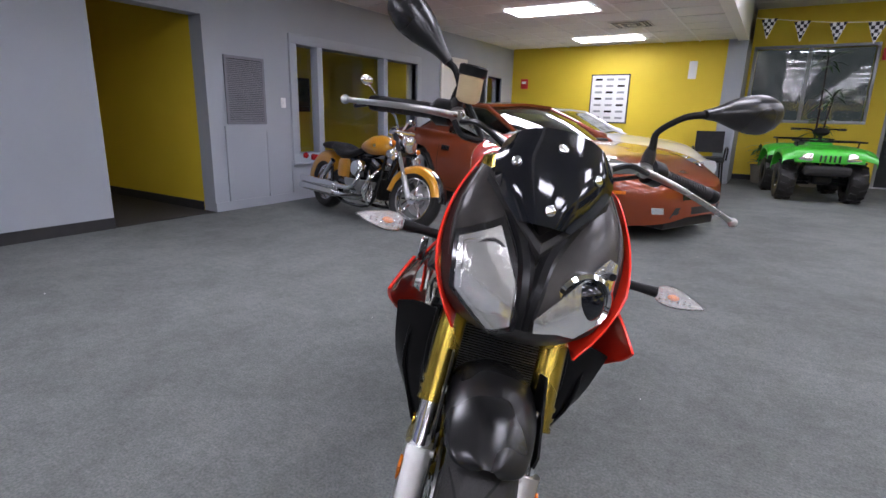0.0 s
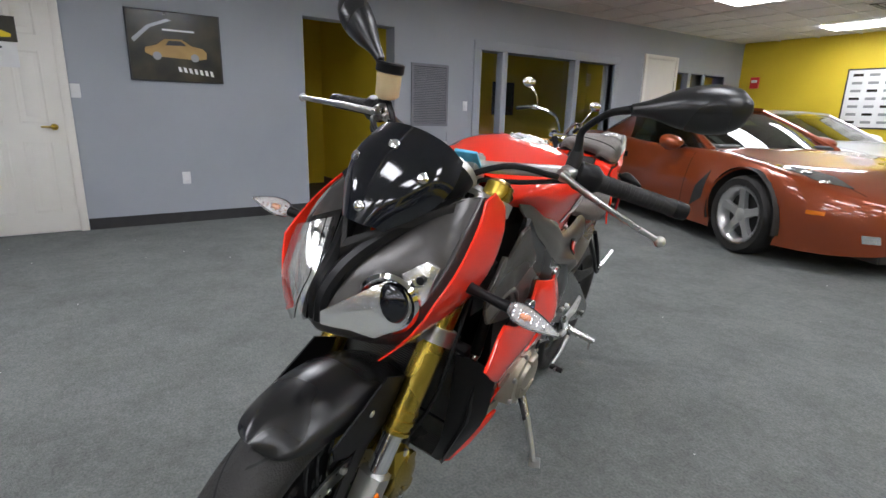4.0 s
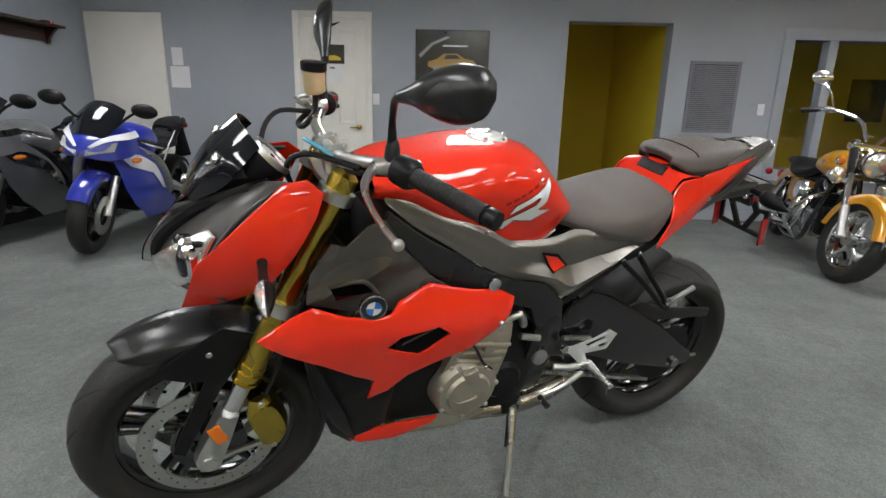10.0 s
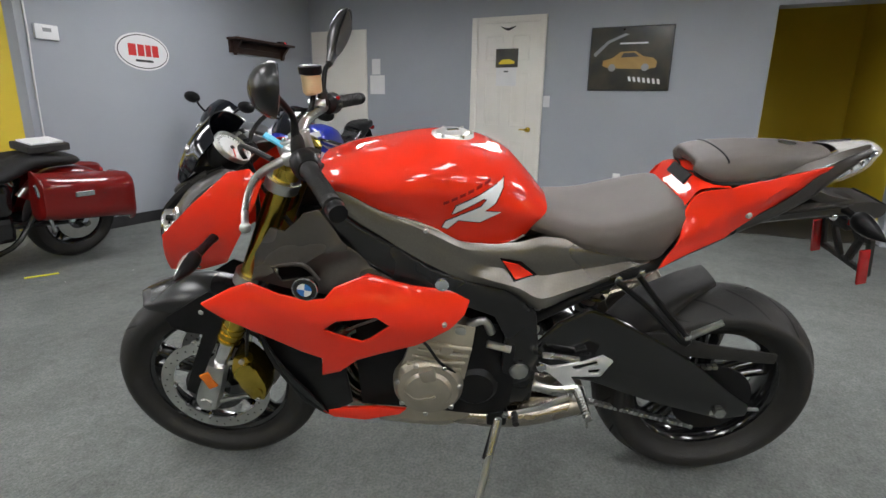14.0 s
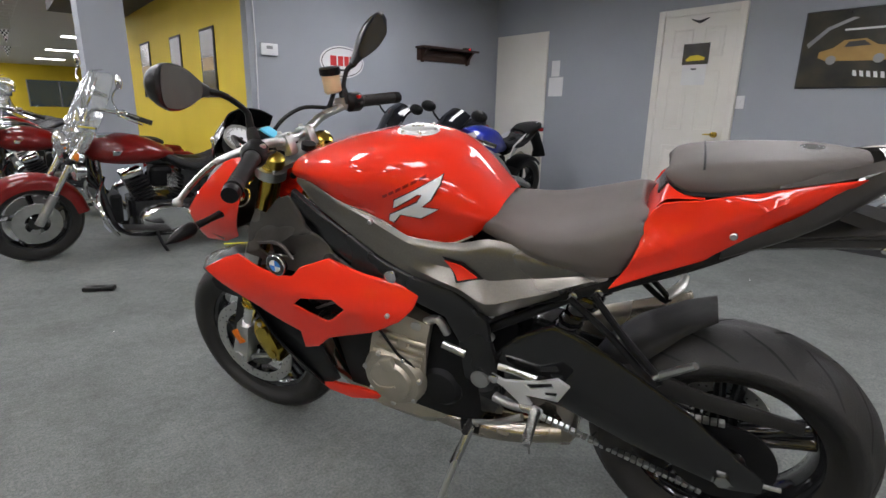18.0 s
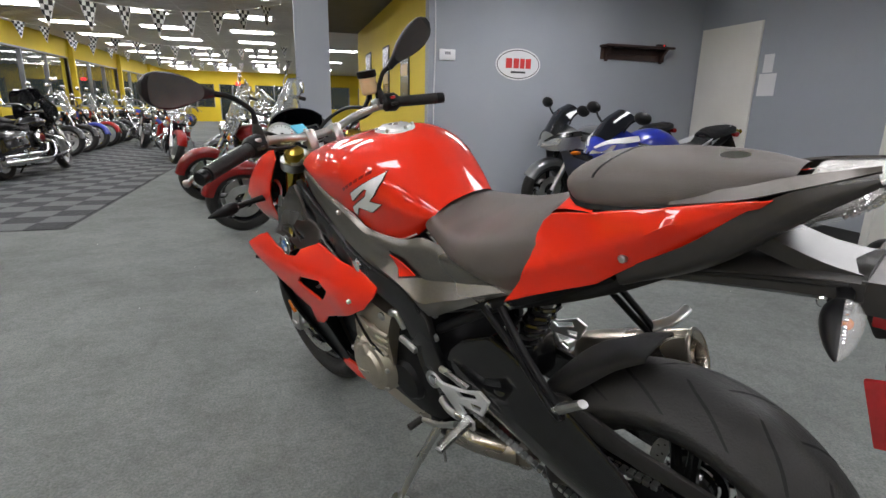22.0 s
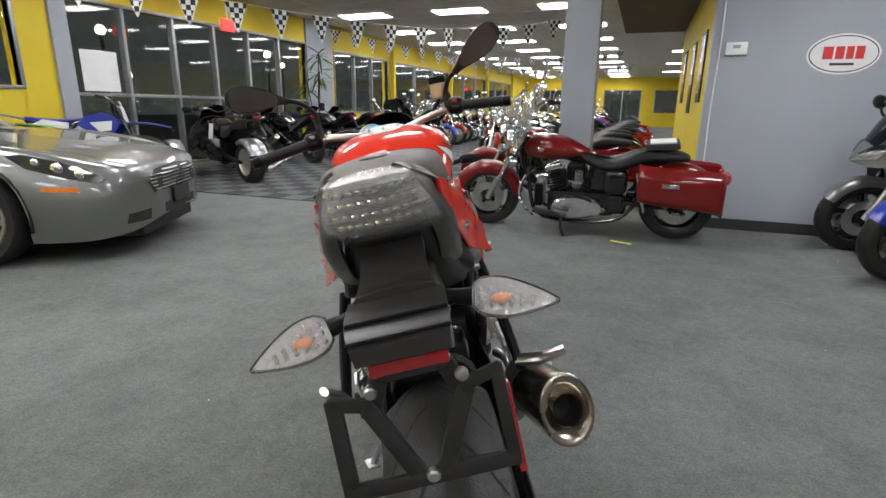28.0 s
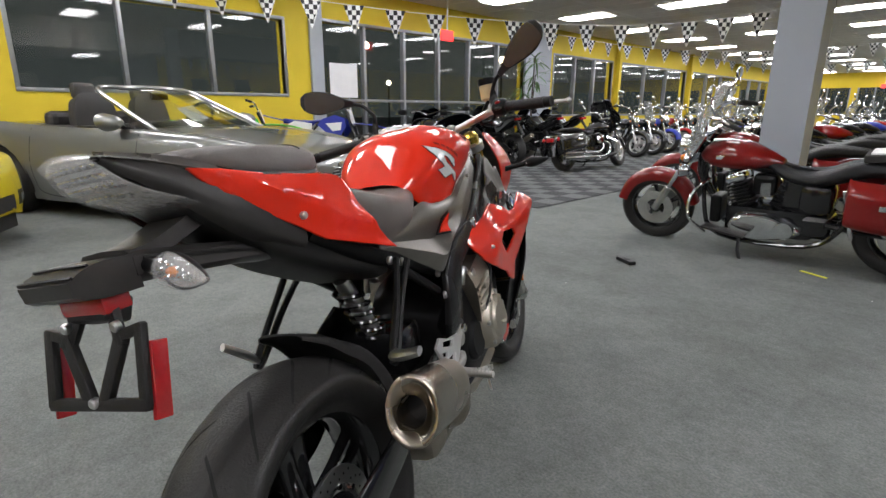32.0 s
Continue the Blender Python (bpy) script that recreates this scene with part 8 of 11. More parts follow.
part("dashboard", boxm(V(0.42, 0, 0.80), (0.42, 1.30, 0.14), None, 0.04), M_LEATHER, car)
part("cockpit_floor", box_bm(-0.95, 0.35, -0.62, 0.62, 0.30, 0.36, 0.01), M_INT, car)
steering(car, 0.16, 0.36, 0.80)
piece("window_sticker", surf([[V(0.12 - 0.42 * (v - 0), -0.12 + 0.22 * (u - 0), 1.075 + 0.145 * v) for u in (-1, -0.5, 0, 0.5, 1)] for v in (-0.15, 0.0, 0.25, 0.4)], 2, 2, thick=0.002), M_STICK, car, "yellow oval sale sticker inside the windscreen")
part("windscreen_paper", boxm(V(0.42, -0.52, 0.90), (0.16, 0.10, 0.003), pose(0, 0, 0, 0, 28, 10), 0), M_PAPER, car)
for s in (1, -1):
    for q in (0.30, 0.58):
        piece("tail_lamp", lathe([(0.001, 0), (0.07, 0), (0.075, -0.02), (0.001, -0.03)], 20, pose(-2.09, s * q, 0.74, 0, 0, 90)), M_REDLENS, body)

# white sports car, mostly hidden behind the orange one
W_TH = -20.0
car = thing("sports_car", pose(-2.05, 7.55, 0, 0, 0, W_TH), "white low sports car with a long smooth nose, parked behind", "car")
st2 = [(2.35, 0.26, 0.30, 0.34, 0.42, 0.30, 0.52, 0.56)] + [(a, b, c, d, e, f, g + 0.01, h + 0.02) for a, b, c, d, e, f, g, h in st[1:]]
body, tree = car_body(car, st2, O_WB, O_R, M_CARWHITE, "white painted car body")
for wx in (1, -1):
    for s in (1, -1):
        car_wheel(car, wx * O_WB / 2, s * 0.775, O_R, 0.24, 5, s)
glass_sheet("windscreen", [[V(0.52 + 0.22 * (1 - (k / 2) ** 2), 0.70 * k / 2, 0.85) for k in (-2, -1, 0, 1, 2)], [V(-0.2 + 0.08 * (1 - (k / 2) ** 2), 0.54 * k / 2, 1.20) for k in (-2, -1, 0, 1, 2)]], car)
piece("roof", surf([[V(-0.18, 0.54 * k / 2, 1.20 + 0.012 * (2 - abs(k))) for k in (-2, -1, 0, 1, 2)], [V(-0.60, 0.55 * k / 2, 1.22 + 0.014 * (2 - abs(k))) for k in (-2, -1, 0, 1, 2)], [V(-1.0, 0.52 * k / 2, 1.16 + 0.012 * (2 - abs(k))) for k in (-2, -1, 0, 1, 2)], [V(-1.75, 0.6 * k / 2, 0.94) for k in (-2, -1, 0, 1, 2)]], 4, 4, thick=-0.03), M_CARWHITE, car, "", 50)
for s in (1, -1):
    piece("pillar", tube([V(0.58, s * 0.70, 0.83), V(0.14, s * 0.63, 1.03), V(-0.2, s * 0.545, 1.195)], 0.03, 8, 4), M_CARWHITE, car)
    glass_sheet("side_window", [[V(x, s * (0.74 - 0.30 * (z - 0.83)), z) for x, z in r] for r in ([(0.48, 0.84), (-0.84, 0.85)], [(-0.16, 1.18), (-0.95, 1.15)])], car)
    wing_mirror(car, 0.25, 0.80, 0.85, s, M_CARWHITE)
    piece("headlamp", sheet_on(tree, [(s * 0.50, 0.42), (s * 0.68, 0.42), (s * 0.69, 0.50), (s * 0.5, 0.50)], (-1, 0, 0), along="x", far=3.2), M_REFL, car)
    piece("side_marker", sheet_on(tree, [(1.98, 0.40), (1.80, 0.40), (1.80, 0.46), (1.98, 0.46)], (0, -s, 0), far=1.6), M_INT, body)

# silver grey convertible
M_HEADLAMP = mat("clear_headlamp", (0.16, 0.165, 0.17), 0.06, metal=0.7, coat=1.0, color2=(0.03, 0.03, 0.033), scale=9)
A_TH, A_WB, A_R = -154.0, 2.60, 0.335
car = thing("convertible_car", pose(5.40, -1.05, 0, 0, 0, A_TH) @ Matrix.Scale(1.02, 4), "silver grey open-top convertible with multi-spoke wheels on grey carpet", "car")
st = [(2.30, 0.28, 0.26, 0.36, 0.40, 0.33, 0.52, 0.58), (2.20, 0.60, 0.19, 0.68, 0.40, 0.62, 0.60, 0.66), (2.00, 0.78, 0.16, 0.82, 0.42, 0.75, 0.66, 0.72), (1.70, 0.84, 0.16, 0.885, 0.45, 0.80, 0.74, 0.77), (1.30, 0.85, 0.16, 0.90, 0.48, 0.83, 0.80, 0.82), (0.85, 0.84, 0.16, 0.89, 0.50, 0.82, 0.82, 0.87), (0.45, 0.835, 0.16, 0.88, 0.50, 0.81, 0.83, 0.90)]
tail = [(-1.00, 0.84, 0.17, 0.905, 0.54, 0.86, 0.88, 0.90), (-1.30, 0.85, 0.18, 0.92, 0.55, 0.87, 0.89, 0.92), (-1.70, 0.80, 0.22, 0.88, 0.56, 0.82, 0.86, 0.91), (-1.98, 0.70, 0.28, 0.78, 0.58, 0.72, 0.80, 0.85), (-2.06, 0.60, 0.34, 0.66, 0.58, 0.60, 0.74, 0.78)]
body, tree = car_body(car, st + [(-0.2, 0.835, 0.16, 0.88, 0.50, 0.82, 0.85, 0.855), (-0.7, 0.835, 0.16, 0.89, 0.52, 0.835, 0.87, 0.86)] + tail, A_WB, A_R, M_SILVER, "silver grey metallic body with long bonnet")
for wx in (1, -1):
    for s in (1, -1):
        car_wheel(car, wx * A_WB / 2, s * 0.775, A_R, 0.24, 15, s)
part("cockpit", box_bm(-0.95, 0.28, -0.64, 0.64, 0.862, 0.882, 0.008), M_LEATHER, car, "dark open cockpit edge")
glass_sheet("windscreen", [[V(0.56 + 0.30 * (1 - (k / 2) ** 2), 0.70 * k / 2, 0.88 + 0.012 * (2 - abs(k))) for k in (-2, -1, 0, 1, 2)], [V(0.18 + 0.2 * (1 - (k / 2) ** 2), 0.64 * k / 2, 1.06 + 0.008 * (2 - abs(k))) for k in (-2, -1, 0, 1, 2)], [V(-0.20 + 0.12 * (1 - (k / 2) ** 2), 0.55 * k / 2, 1.235 + 0.01 * (2 - abs(k))) for k in (-2, -1, 0, 1, 2)]], car, mat("windscreen_glass", (0.88, 0.92, 0.86), 0.01, trans=1.0))
piece("windscreen_frame", tube([V(0.66, 0.73, 0.85), V(0.18, 0.655, 1.06), V(-0.20, 0.56, 1.235), V(-0.115, 0.28, 1.25), V(-0.08, 0, 1.255), V(-0.115, -0.28, 1.25), V(-0.20, -0.56, 1.235), V(0.18, -0.655, 1.06), V(0.66, -0.73, 0.85)], 0.024, 8, 5), M_SILVER, car, "silver windscreen surround")
piece("rear_view_mirror", boxm(V(-0.05, 0, 1.17), (0.03, 0.22, 0.07), None, 0.012), M_BLK, car)
part("dashboard", boxm(V(0.36, 0, 0.89), (0.34, 1.24, 0.08), None, 0.03), M_LEATHER, car)
part("dash_paper", boxm(V(0.30, 0.08, 1.00), (0.22, 0.30, 0.003), pose(0, 0, 0, 8, 38, 20), 0), M_PAPER, car, "white price sheet on the dashboard")
steering(car, 0.12, 0.36, 0.95)
for s in (1, -1):
    seat(car, -0.50, s * 0.34, 0.62)
    part("rear_seat", boxm(V(-0.98, s * 0.34, 0.93), (0.16, 0.44, 0.18), None, 0.06), M_LEATHER, car)
    wing_mirror(car, 0.30, 0.80, 0.90, s, M_SILVER)
    d = (0, -s, 0)
    strip(tree, [(0.52, 0.83), (0.50, 0.50), (0.40, 0.24), (0.28, 0.22), (-0.70, 0.22), (-0.84, 0.40), (-0.80, 0.86)], d, 0.007, parent=body)
    strip(tree, [(2.0, s * 0.56), (1.4, s * 0.66), (0.72, s * 0.70)], (0, 0, -1), 0.008, parent=body, along="z")
    piece("side_vent", sheet_on(tree, [(0.84, 0.68), (0.60, 0.66), (0.62, 0.60), (0.80, 0.60)], d, far=1.6), M_INT, body, "dark side vent")
    piece("vent_bar", sheet_on(tree, [(0.92, 0.655), (0.56, 0.645), (0.56, 0.63), (0.92, 0.64)], d, far=1.6, lift=0.008), M_CHROME, body)
    piece("side_marker", sheet_on(tree, [(1.98, 0.50), (1.78, 0.51), (1.78, 0.54), (1.98, 0.53)], d, far=1.6), M_AMBER, body, "amber side marker lamp")
    lamp = piece("headlamp", sheet_on(tree, [(2.12, 0.575), (2.02, 0.645), (1.86, 0.70), (1.66, 0.745), (1.58, 0.735), (1.70, 0.655), (1.92, 0.59), (2.06, 0.555)], d, far=1.6, lift=0.003, cuts=3), M_HEADLAMP, car, "long swept clear headlamp")
    for lx, lz, lr in ((1.98, 0.605, 0.036), (1.86, 0.650, 0.042), (1.74, 0.690, 0.030)):
        h = tree.ray_cast(V(lx, s * 1.6, lz), V(0, -s, 0))
        if h[0]:
            piece("lamp_lens", ball(h[0], lr, 14, (1, 0.35, 1)), M_CHROME, lamp)
    piece("lower_intake", sheet_on(tree, [(s * 0.46, 0.25), (s * 0.66, 0.25), (s * 0.66, 0.32), (s * 0.46, 0.33)], (-1, 0, 0), along="x", far=3.2), M_INT, body)
g = piece("grille", sheet_on(tree, [(-0.42, 0.44), (0.42, 0.44), (0.46, 0.52), (0.34, 0.60), (0, 0.62), (-0.34, 0.60), (-0.46, 0.52)], (-1, 0, 0), along="x", far=3.2, lift=0.004, cuts=4), M_INT, body, "wide dark front grille")
for k in range(6):
    z = 0.455 + 0.026 * k
    w = 0.40 + 0.04 * math.sin(k * 0.6) - (0.16 if k == 5 else 0)
    piece("grille_slat", sheet_on(tree, [(-w, z), (w, z), (w, z + 0.008), (-w, z + 0.008)], (-1, 0, 0), along="x", far=3.2, lift=0.012, thick=0.006, cuts=4), M_ALU, g)
piece("centre_intake", sheet_on(tree, [(-0.30, 0.24), (0.30, 0.24), (0.30, 0.34), (-0.30, 0.34)], (-1, 0, 0), along="x", far=3.2, lift=0.004), M_INT, body)
piece("plate_holder", sheet_on(tree, [(-0.15, 0.32), (0.15, 0.32), (0.15, 0.44), (-0.15, 0.44)], (-1, 0, 0), along="x", far=3.2, lift=0.025, thick=0.01, cuts=1), M_POSTER, car, "dark blank plate holder")

# yellow car beside the convertible: only its rounded nose comes into view
car = thing("sports_car", pose(5.25, 2.45, 0, 0, 0, -118), "bright yellow car with rounded bumper parked beside the convertible", "car")
st3 = [(2.10, 0.30, 0.26, 0.42, 0.38, 0.36, 0.52, 0.58)] + [(a * 0.93, b * 0.96, c + 0.02, d * 0.95, e, f * 0.94, g + 0.05, h + 0.06) for a, b, c, d, e, f, g, h in st[1:] + [(-0.2, 0.835, 0.16, 0.88, 0.50, 0.82, 0.85, 0.90), (-0.7, 0.835, 0.16, 0.89, 0.52, 0.835, 0.87, 0.90)] + tail]
body, tree = car_body(car, st3, 2.42, 0.31, M_CARYEL, "bright yellow car body")
for wx in (1, -1):
    for s in (1, -1):
        car_wheel(car, wx * 1.21, s * 0.74, 0.31, 0.21, 5, s)
piece("cabin_roof", surf([[V(0.62, 0.68 * k / 2, 0.90) for k in (-2, -1, 0, 1, 2)], [V(-0.1, 0.56 * k / 2, 1.24) for k in (-2, -1, 0, 1, 2)], [V(-0.8, 0.55 * k / 2, 1.24) for k in (-2, -1, 0, 1, 2)], [V(-1.5, 0.62 * k / 2, 0.95) for k in (-2, -1, 0, 1, 2)]], 4, 4, thick=0.02), M_BLKG, car, "black folded roof")
for s in (1, -1):
    piece("headlamp", sheet_top(tree, [(1.85, s * 0.46), (1.72, s * 0.66), (1.45, s * 0.70), (1.55, s * 0.52)]), M_REFL, car)
    piece("lower_intake", sheet_on(tree, [(s * 0.45, 0.30), (s * 0.64, 0.30), (s * 0.64, 0.42), (s * 0.45, 0.42)], (-1, 0, 0), along="x", far=3.2), M_INT, body)
    piece("fog_lamp", sheet_on(tree, [(s * 0.50, 0.33), (s * 0.58, 0.33), (s * 0.58, 0.39), (s * 0.50, 0.39)], (-1, 0, 0), along="x", far=3.2, lift=0.008), M_REFL, body)
piece("centre_intake", sheet_on(tree, [(-0.36, 0.28), (0.36, 0.28), (0.36, 0.40), (-0.36, 0.40)], (-1, 0, 0), along="x", far=3.2, lift=0.004), M_INT, body)
strip(tree, [(1.85, 0.40), (1.86, 0), (1.85, -0.40)], (0, 0, -1), 0.008, parent=body, along="z")

# ---- other motorcycles ----
M_SHIELD = mat("windshield_plastic", (0.80, 0.82, 0.82), 0.05, trans=0.85)


def cycle_wheel(th, x, r, w, rim_r, spokes, rim_m, steer=None, wire=False, seg=40, disc_s=1):
    """Wheel of a parked motorcycle with tyre, rim, hub, spokes and disc."""
    at = (steer or Matrix()) @ pose(x, 0, r)
    h = w / 2
    tyre = piece("tyre", lathe([(rim_r - 0.008, -h * 0.7), (rim_r + 0.3 * (r - rim_r), -h), (r - 0.35 * (r - rim_r), -h * 0.95), (r - 0.10 * (r - rim_r), -h * 0.6), (r, 0), (r - 0.10 * (r - rim_r), h * 0.6), (r - 0.35 * (r - rim_r), h * 0.95), (rim_r + 0.3 * (r - rim_r), h), (rim_r - 0.008, h * 0.7)], seg, at, True), M_TYRE, th)
    rim = piece("rim", lathe([(rim_r - 0.02, -h * 0.62), (rim_r + 0.004, -h * 0.74), (rim_r - 0.014, -h * 0.5), (rim_r - 0.03, 0), (rim_r - 0.014, h * 0.5), (rim_r + 0.004, h * 0.74), (rim_r - 0.02, h * 0.62), (rim_r - 0.036, 0)], seg, at, True), rim_m, tyre)
    piece("hub", lathe([(0.008, -h), (0.05, -h), (0.045, -h * 0.5), (0.04, 0), (0.045, h * 0.5), (0.05, h), (0.008, h)], 20, at, True), rim_m, tyre)
    if wire:
        b = bmesh.new()
        for i in range(spokes):
            a = 2 * math.pi * i / spokes
            q = a + (0.3 if i % 2 else -0.3)
            rod(at @ V(0.045 * math.cos(q), h * 0.7 * (1 if i % 4 < 2 else -1), 0.045 * math.sin(q)), at @ V((rim_r - 0.02) * math.cos(a), 0, (rim_r - 0.02) * math.sin(a)), 0.0028, 5, bm=b)
        part("wire_spoke", b, M_CHROME, tyre)
    else:
        for i in range(spokes):
            a = 2 * math.pi * i / spokes + 0.2
            piece("spoke", tube([at @ V(0.04 * math.cos(a), 0, 0.04 * math.sin(a)), at @ V(rim_r * 0.5 * math.cos(a + 0.1), 0, rim_r * 0.5 * math.sin(a + 0.1)), at @ V((rim_r - 0.018) * math.cos(a), 0, (rim_r - 0.018) * math.sin(a))], [0.022, 0.014, 0.018], 6, 2, flat=1.4), rim_m, tyre)
    for s in ((1, -1) if disc_s == 2 else (disc_s,)):
        piece("brake_disc", lathe([(0.075, s * (h + 0.012)), (0.145, s * (h + 0.012)), (0.145, s * (h + 0.018)), (0.075, s * (h + 0.018))], 32, at, True), M_ALU, tyre)
    return tyre


def arc_fender(name, th, x, z, r, w, a0, a1, paint, steer=None, drop=0.06, label=""):
    """A mudguard over a wheel from angle a0 to a1 (degrees, 0 = ahead)."""
    rows = []
    for k in range(7):
        a = radians(a0 + (a1 - a0) * k / 6)
        row = []
        for q, d in ((-1, drop), (-0.95, drop * 0.35), (-0.55, 0.006), (0, 0), (0.55, 0.006), (0.95, drop * 0.35), (1, drop)):
            rr = r - d
            row.append((steer or Matrix()) @ V(x + rr * math.cos(a), q * w / 2, z + rr * math.sin(a)))
        rows.append(row)
    return piece(name, surf(rows, 3, 2, thick=0.006), paint, th, label, 60)


def bar_mirror(th, p, s, m=None):
    a = piece("mirror_stalk", tube([p, p + V(0.03, s * 0.05, 0.10), p + V(0.0, s * 0.11, 0.17)], 0.006, 6, 3), m or M_CHROME, th)
    piece("mirror", ball(p + V(0, s * 0.13, 0.20), 0.062, 14, (0.3, 1.1, 0.75)), m or M_CHROME, a)


def cruiser(name, m, label, paint, group="", rf=0.30, rr=0.30, wb=1.62, steer_a=14, screen=False, bags=False, light_bar=False, wire=False, fender_black=False, black_tank=False, fairing=False, box=False, seg=40):
    """A V-twin cruiser on its side stand: x ahead, y left, z up, ground under the middle of the wheelbase."""
    th = thing(name, m, label, "motorcycle", group)
    xf, xr = wb / 2, -wb / 2
    st = Matrix.Translation(V(xf - 0.30, 0, 0.62)) @ Matrix.Rotation(radians(steer_a), 4, Vector((-0.5, 0, 0.86))) @ Matrix.Translation(V(-xf + 0.30, 0, -0.62))
    cycle_wheel(th, xf, rf, 0.125, rf * 0.72, 40 if wire else 5, M_CHROME if wire or paint is M_YBIKE else M_BLKG if paint is M_MAROON else M_ALU, st, wire, seg, 1 if not bags else 2)
    cycle_wheel(th, xr, rr, 0.15, rr * 0.70, 40 if wire else 5, M_CHROME if wire or paint is M_YBIKE else M_BLKG if paint is M_MAROON else M_ALU, None, wire, seg, 1)
    arc_fender("front_fender", th, xf, rf, rf + 0.035, 0.17, 12, 172, paint, st, 0.09, "painted front fender")
    if fender_black:
        arc_fender("fender_trim", th, xf, rf, rf + 0.04, 0.12, 2, 60, M_BLKG, st, 0.03)
    arc_fender("rear_fender", th, xr, rr, rr + 0.07, 0.20, 30, 185, paint, None, 0.13, "painted rear fender")
    for s in (1, -1):
        f = piece("fork_leg", tube([st @ V(xf, s * 0.105, rf), st @ V(xf - 0.11, s * 0.105, rf + 0.20)], 0.028, 12, 1), M_ALU, th)
        piece("fork_tube", tube([st @ V(xf - 0.11, s * 0.105, rf + 0.20), st @ V(xf - 0.34, s * 0.105, rf + 0.62)], 0.021, 12, 1), M_CHROME, f, "chrome fork tube")
        piece("fork_cover", tube([st @ V(xf - 0.23, s * 0.105, rf + 0.42), st @ V(xf - 0.36, s * 0.105, rf + 0.64)], 0.030, 12, 1), M_BLKG if not screen else M_CHROME, f)
        hb = piece("handlebar", tube([st @ V(xf - 0.36, s * 0.04, rf + 0.66), st @ V(xf - 0.38, s * 0.14, rf + 0.78), st @ V(xf - 0.50, s * 0.33, rf + 0.80), st @ V(xf - 0.62, s * 0.40, rf + 0.76)], 0.013, 8, 4), M_CHROME, th)
        piece("grip", rod(st @ V(xf - 0.53, s * 0.35, rf + 0.79), st @ V(xf - 0.64, s * 0.41, rf + 0.755), 0.018, 10), M_BLKM, hb)
        piece("lever", tube([st @ V(xf - 0.46, s * 0.31, rf + 0.80), st @ V(xf - 0.50, s * 0.40, rf + 0.78), st @ V(xf - 0.56, s * 0.46, rf + 0.76)], 0.006, 6, 2), M_CHROME, hb)
        piece("switch_housing", boxm(st @ V(xf - 0.49, s * 0.315, rf + 0.80), (0.05, 0.06, 0.045), None, 0.01), M_CHROME, hb)
        bar_mirror(th, st @ V(xf - 0.47, s * 0.30, rf + 0.81), s)
        t = piece("indicator", ball(st @ V(xf - 0.26, s * 0.20, rf + 0.48), 0.032, 12), M_CHROME, th)
        piece("indicator_lens", ball(st @ V(xf - 0.245, s * 0.20, rf + 0.485), 0.027, 10), M_AMBER, t)
        # frame and engine guard
        piece("frame_tube", tube([V(xf - 0.40, s * 0.05, 0.78), V(xf - 0.42, s * 0.13, 0.40), V(xf - 0.55, s * 0.14, 0.16), V(-0.30, s * 0.14, 0.16), V(-0.50, s * 0.13, 0.34), V(-0.58, s * 0.12, 0.58)], 0.018, 8, 4), M_BLKG, th)
        piece("engine_guard", tube([V(xf - 0.43, s * 0.06, 0.58), V(xf - 0.36, s * 0.24, 0.48), V(xf - 0.38, s * 0.33, 0.33), V(xf - 0.46, s * 0.20, 0.18)], 0.013, 8, 4), M_CHROME, th)
        piece("shock", tube([V(xr + 0.08, s * 0.16, 0.32), V(xr + 0.30, s * 0.15, 0.56)], 0.028, 10, 1), M_CHROME, th)
        piece("swingarm", tube([V(xr, s * 0.12, rr), V(-0.40, s * 0.12, 0.33)], 0.024, 8, 1), M_BLKG, th)
        piece("footboard", boxm(V(0.20, s * 0.30, 0.25), (0.30, 0.11, 0.018), pose(0, 0, 0, 0, -8), 0.006), M_BLKM, th)
        if bags:
            rows = []
            for k, (x, i, o) in enumerate(((xr + 0.33, 0.16, 0.25), (xr + 0.28, 0.15, 0.30), (xr - 0.05, 0.14, 0.31), (xr - 0.28, 0.14, 0.28), (xr - 0.33, 0.15, 0.24))):
                top, bot = 0.68 - 0.02 * k, 0.40 - 0.03 * k
                rows.append([V(x, s * i, bot), V(x, s * o, bot + 0.03), V(x, s * o, (top + bot) / 2), V(x, s * (o - 0.02), top - 0.03), V(x, s * i, top)])
            bag = piece("saddlebag", surf(rows, 3, 3, closed=True, cap=True), paint if not fairing else M_BLKG, th, "hard side case", 40)
            piece("lid_seam", tube([r[2] + (r[3] - r[2]) * 0.35 + V(0, s * 0.003, 0) for r in rows[1:4]], 0.004, 5, 3), M_GROOVE, bag)
            piece("latch", boxm(V(xr + 0.08, s * 0.315, 0.545), (0.13, 0.012, 0.035), None, 0.004), M_CHROME, bag)
            piece("bag_bar", tube([V(xr + 0.34, s * 0.24, 0.62), V(xr + 0.26, s * 0.27, 0.30)], 0.014, 8, 1), M_CHROME, bag)
    # tank, seat, dash
    X = xf - 0.36
    tk = []
    for x, w, b, t in ((X + 0.02, 0.05, 0.74, 0.79), (X - 0.03, 0.10, 0.70, 0.85), (X - 0.16, 0.155, 0.68, 0.885), (X - 0.32, 0.155, 0.68, 0.87), (X - 0.46, 0.11, 0.70, 0.81), (X - 0.55, 0.05, 0.72, 0.76)):
        tk.append([V(x, w * 0.6, b), V(x, w, b + 0.25 * (t - b)), V(x, w * 0.96, b + 0.62 * (t - b)), V(x, w * 0.55, t - 0.015), V(x, 0, t)])
    tank = piece("tank", surf(tk, 4, 3, True, cap=True), M_BLKG if black_tank else paint, th, "glossy teardrop fuel tank", 50)
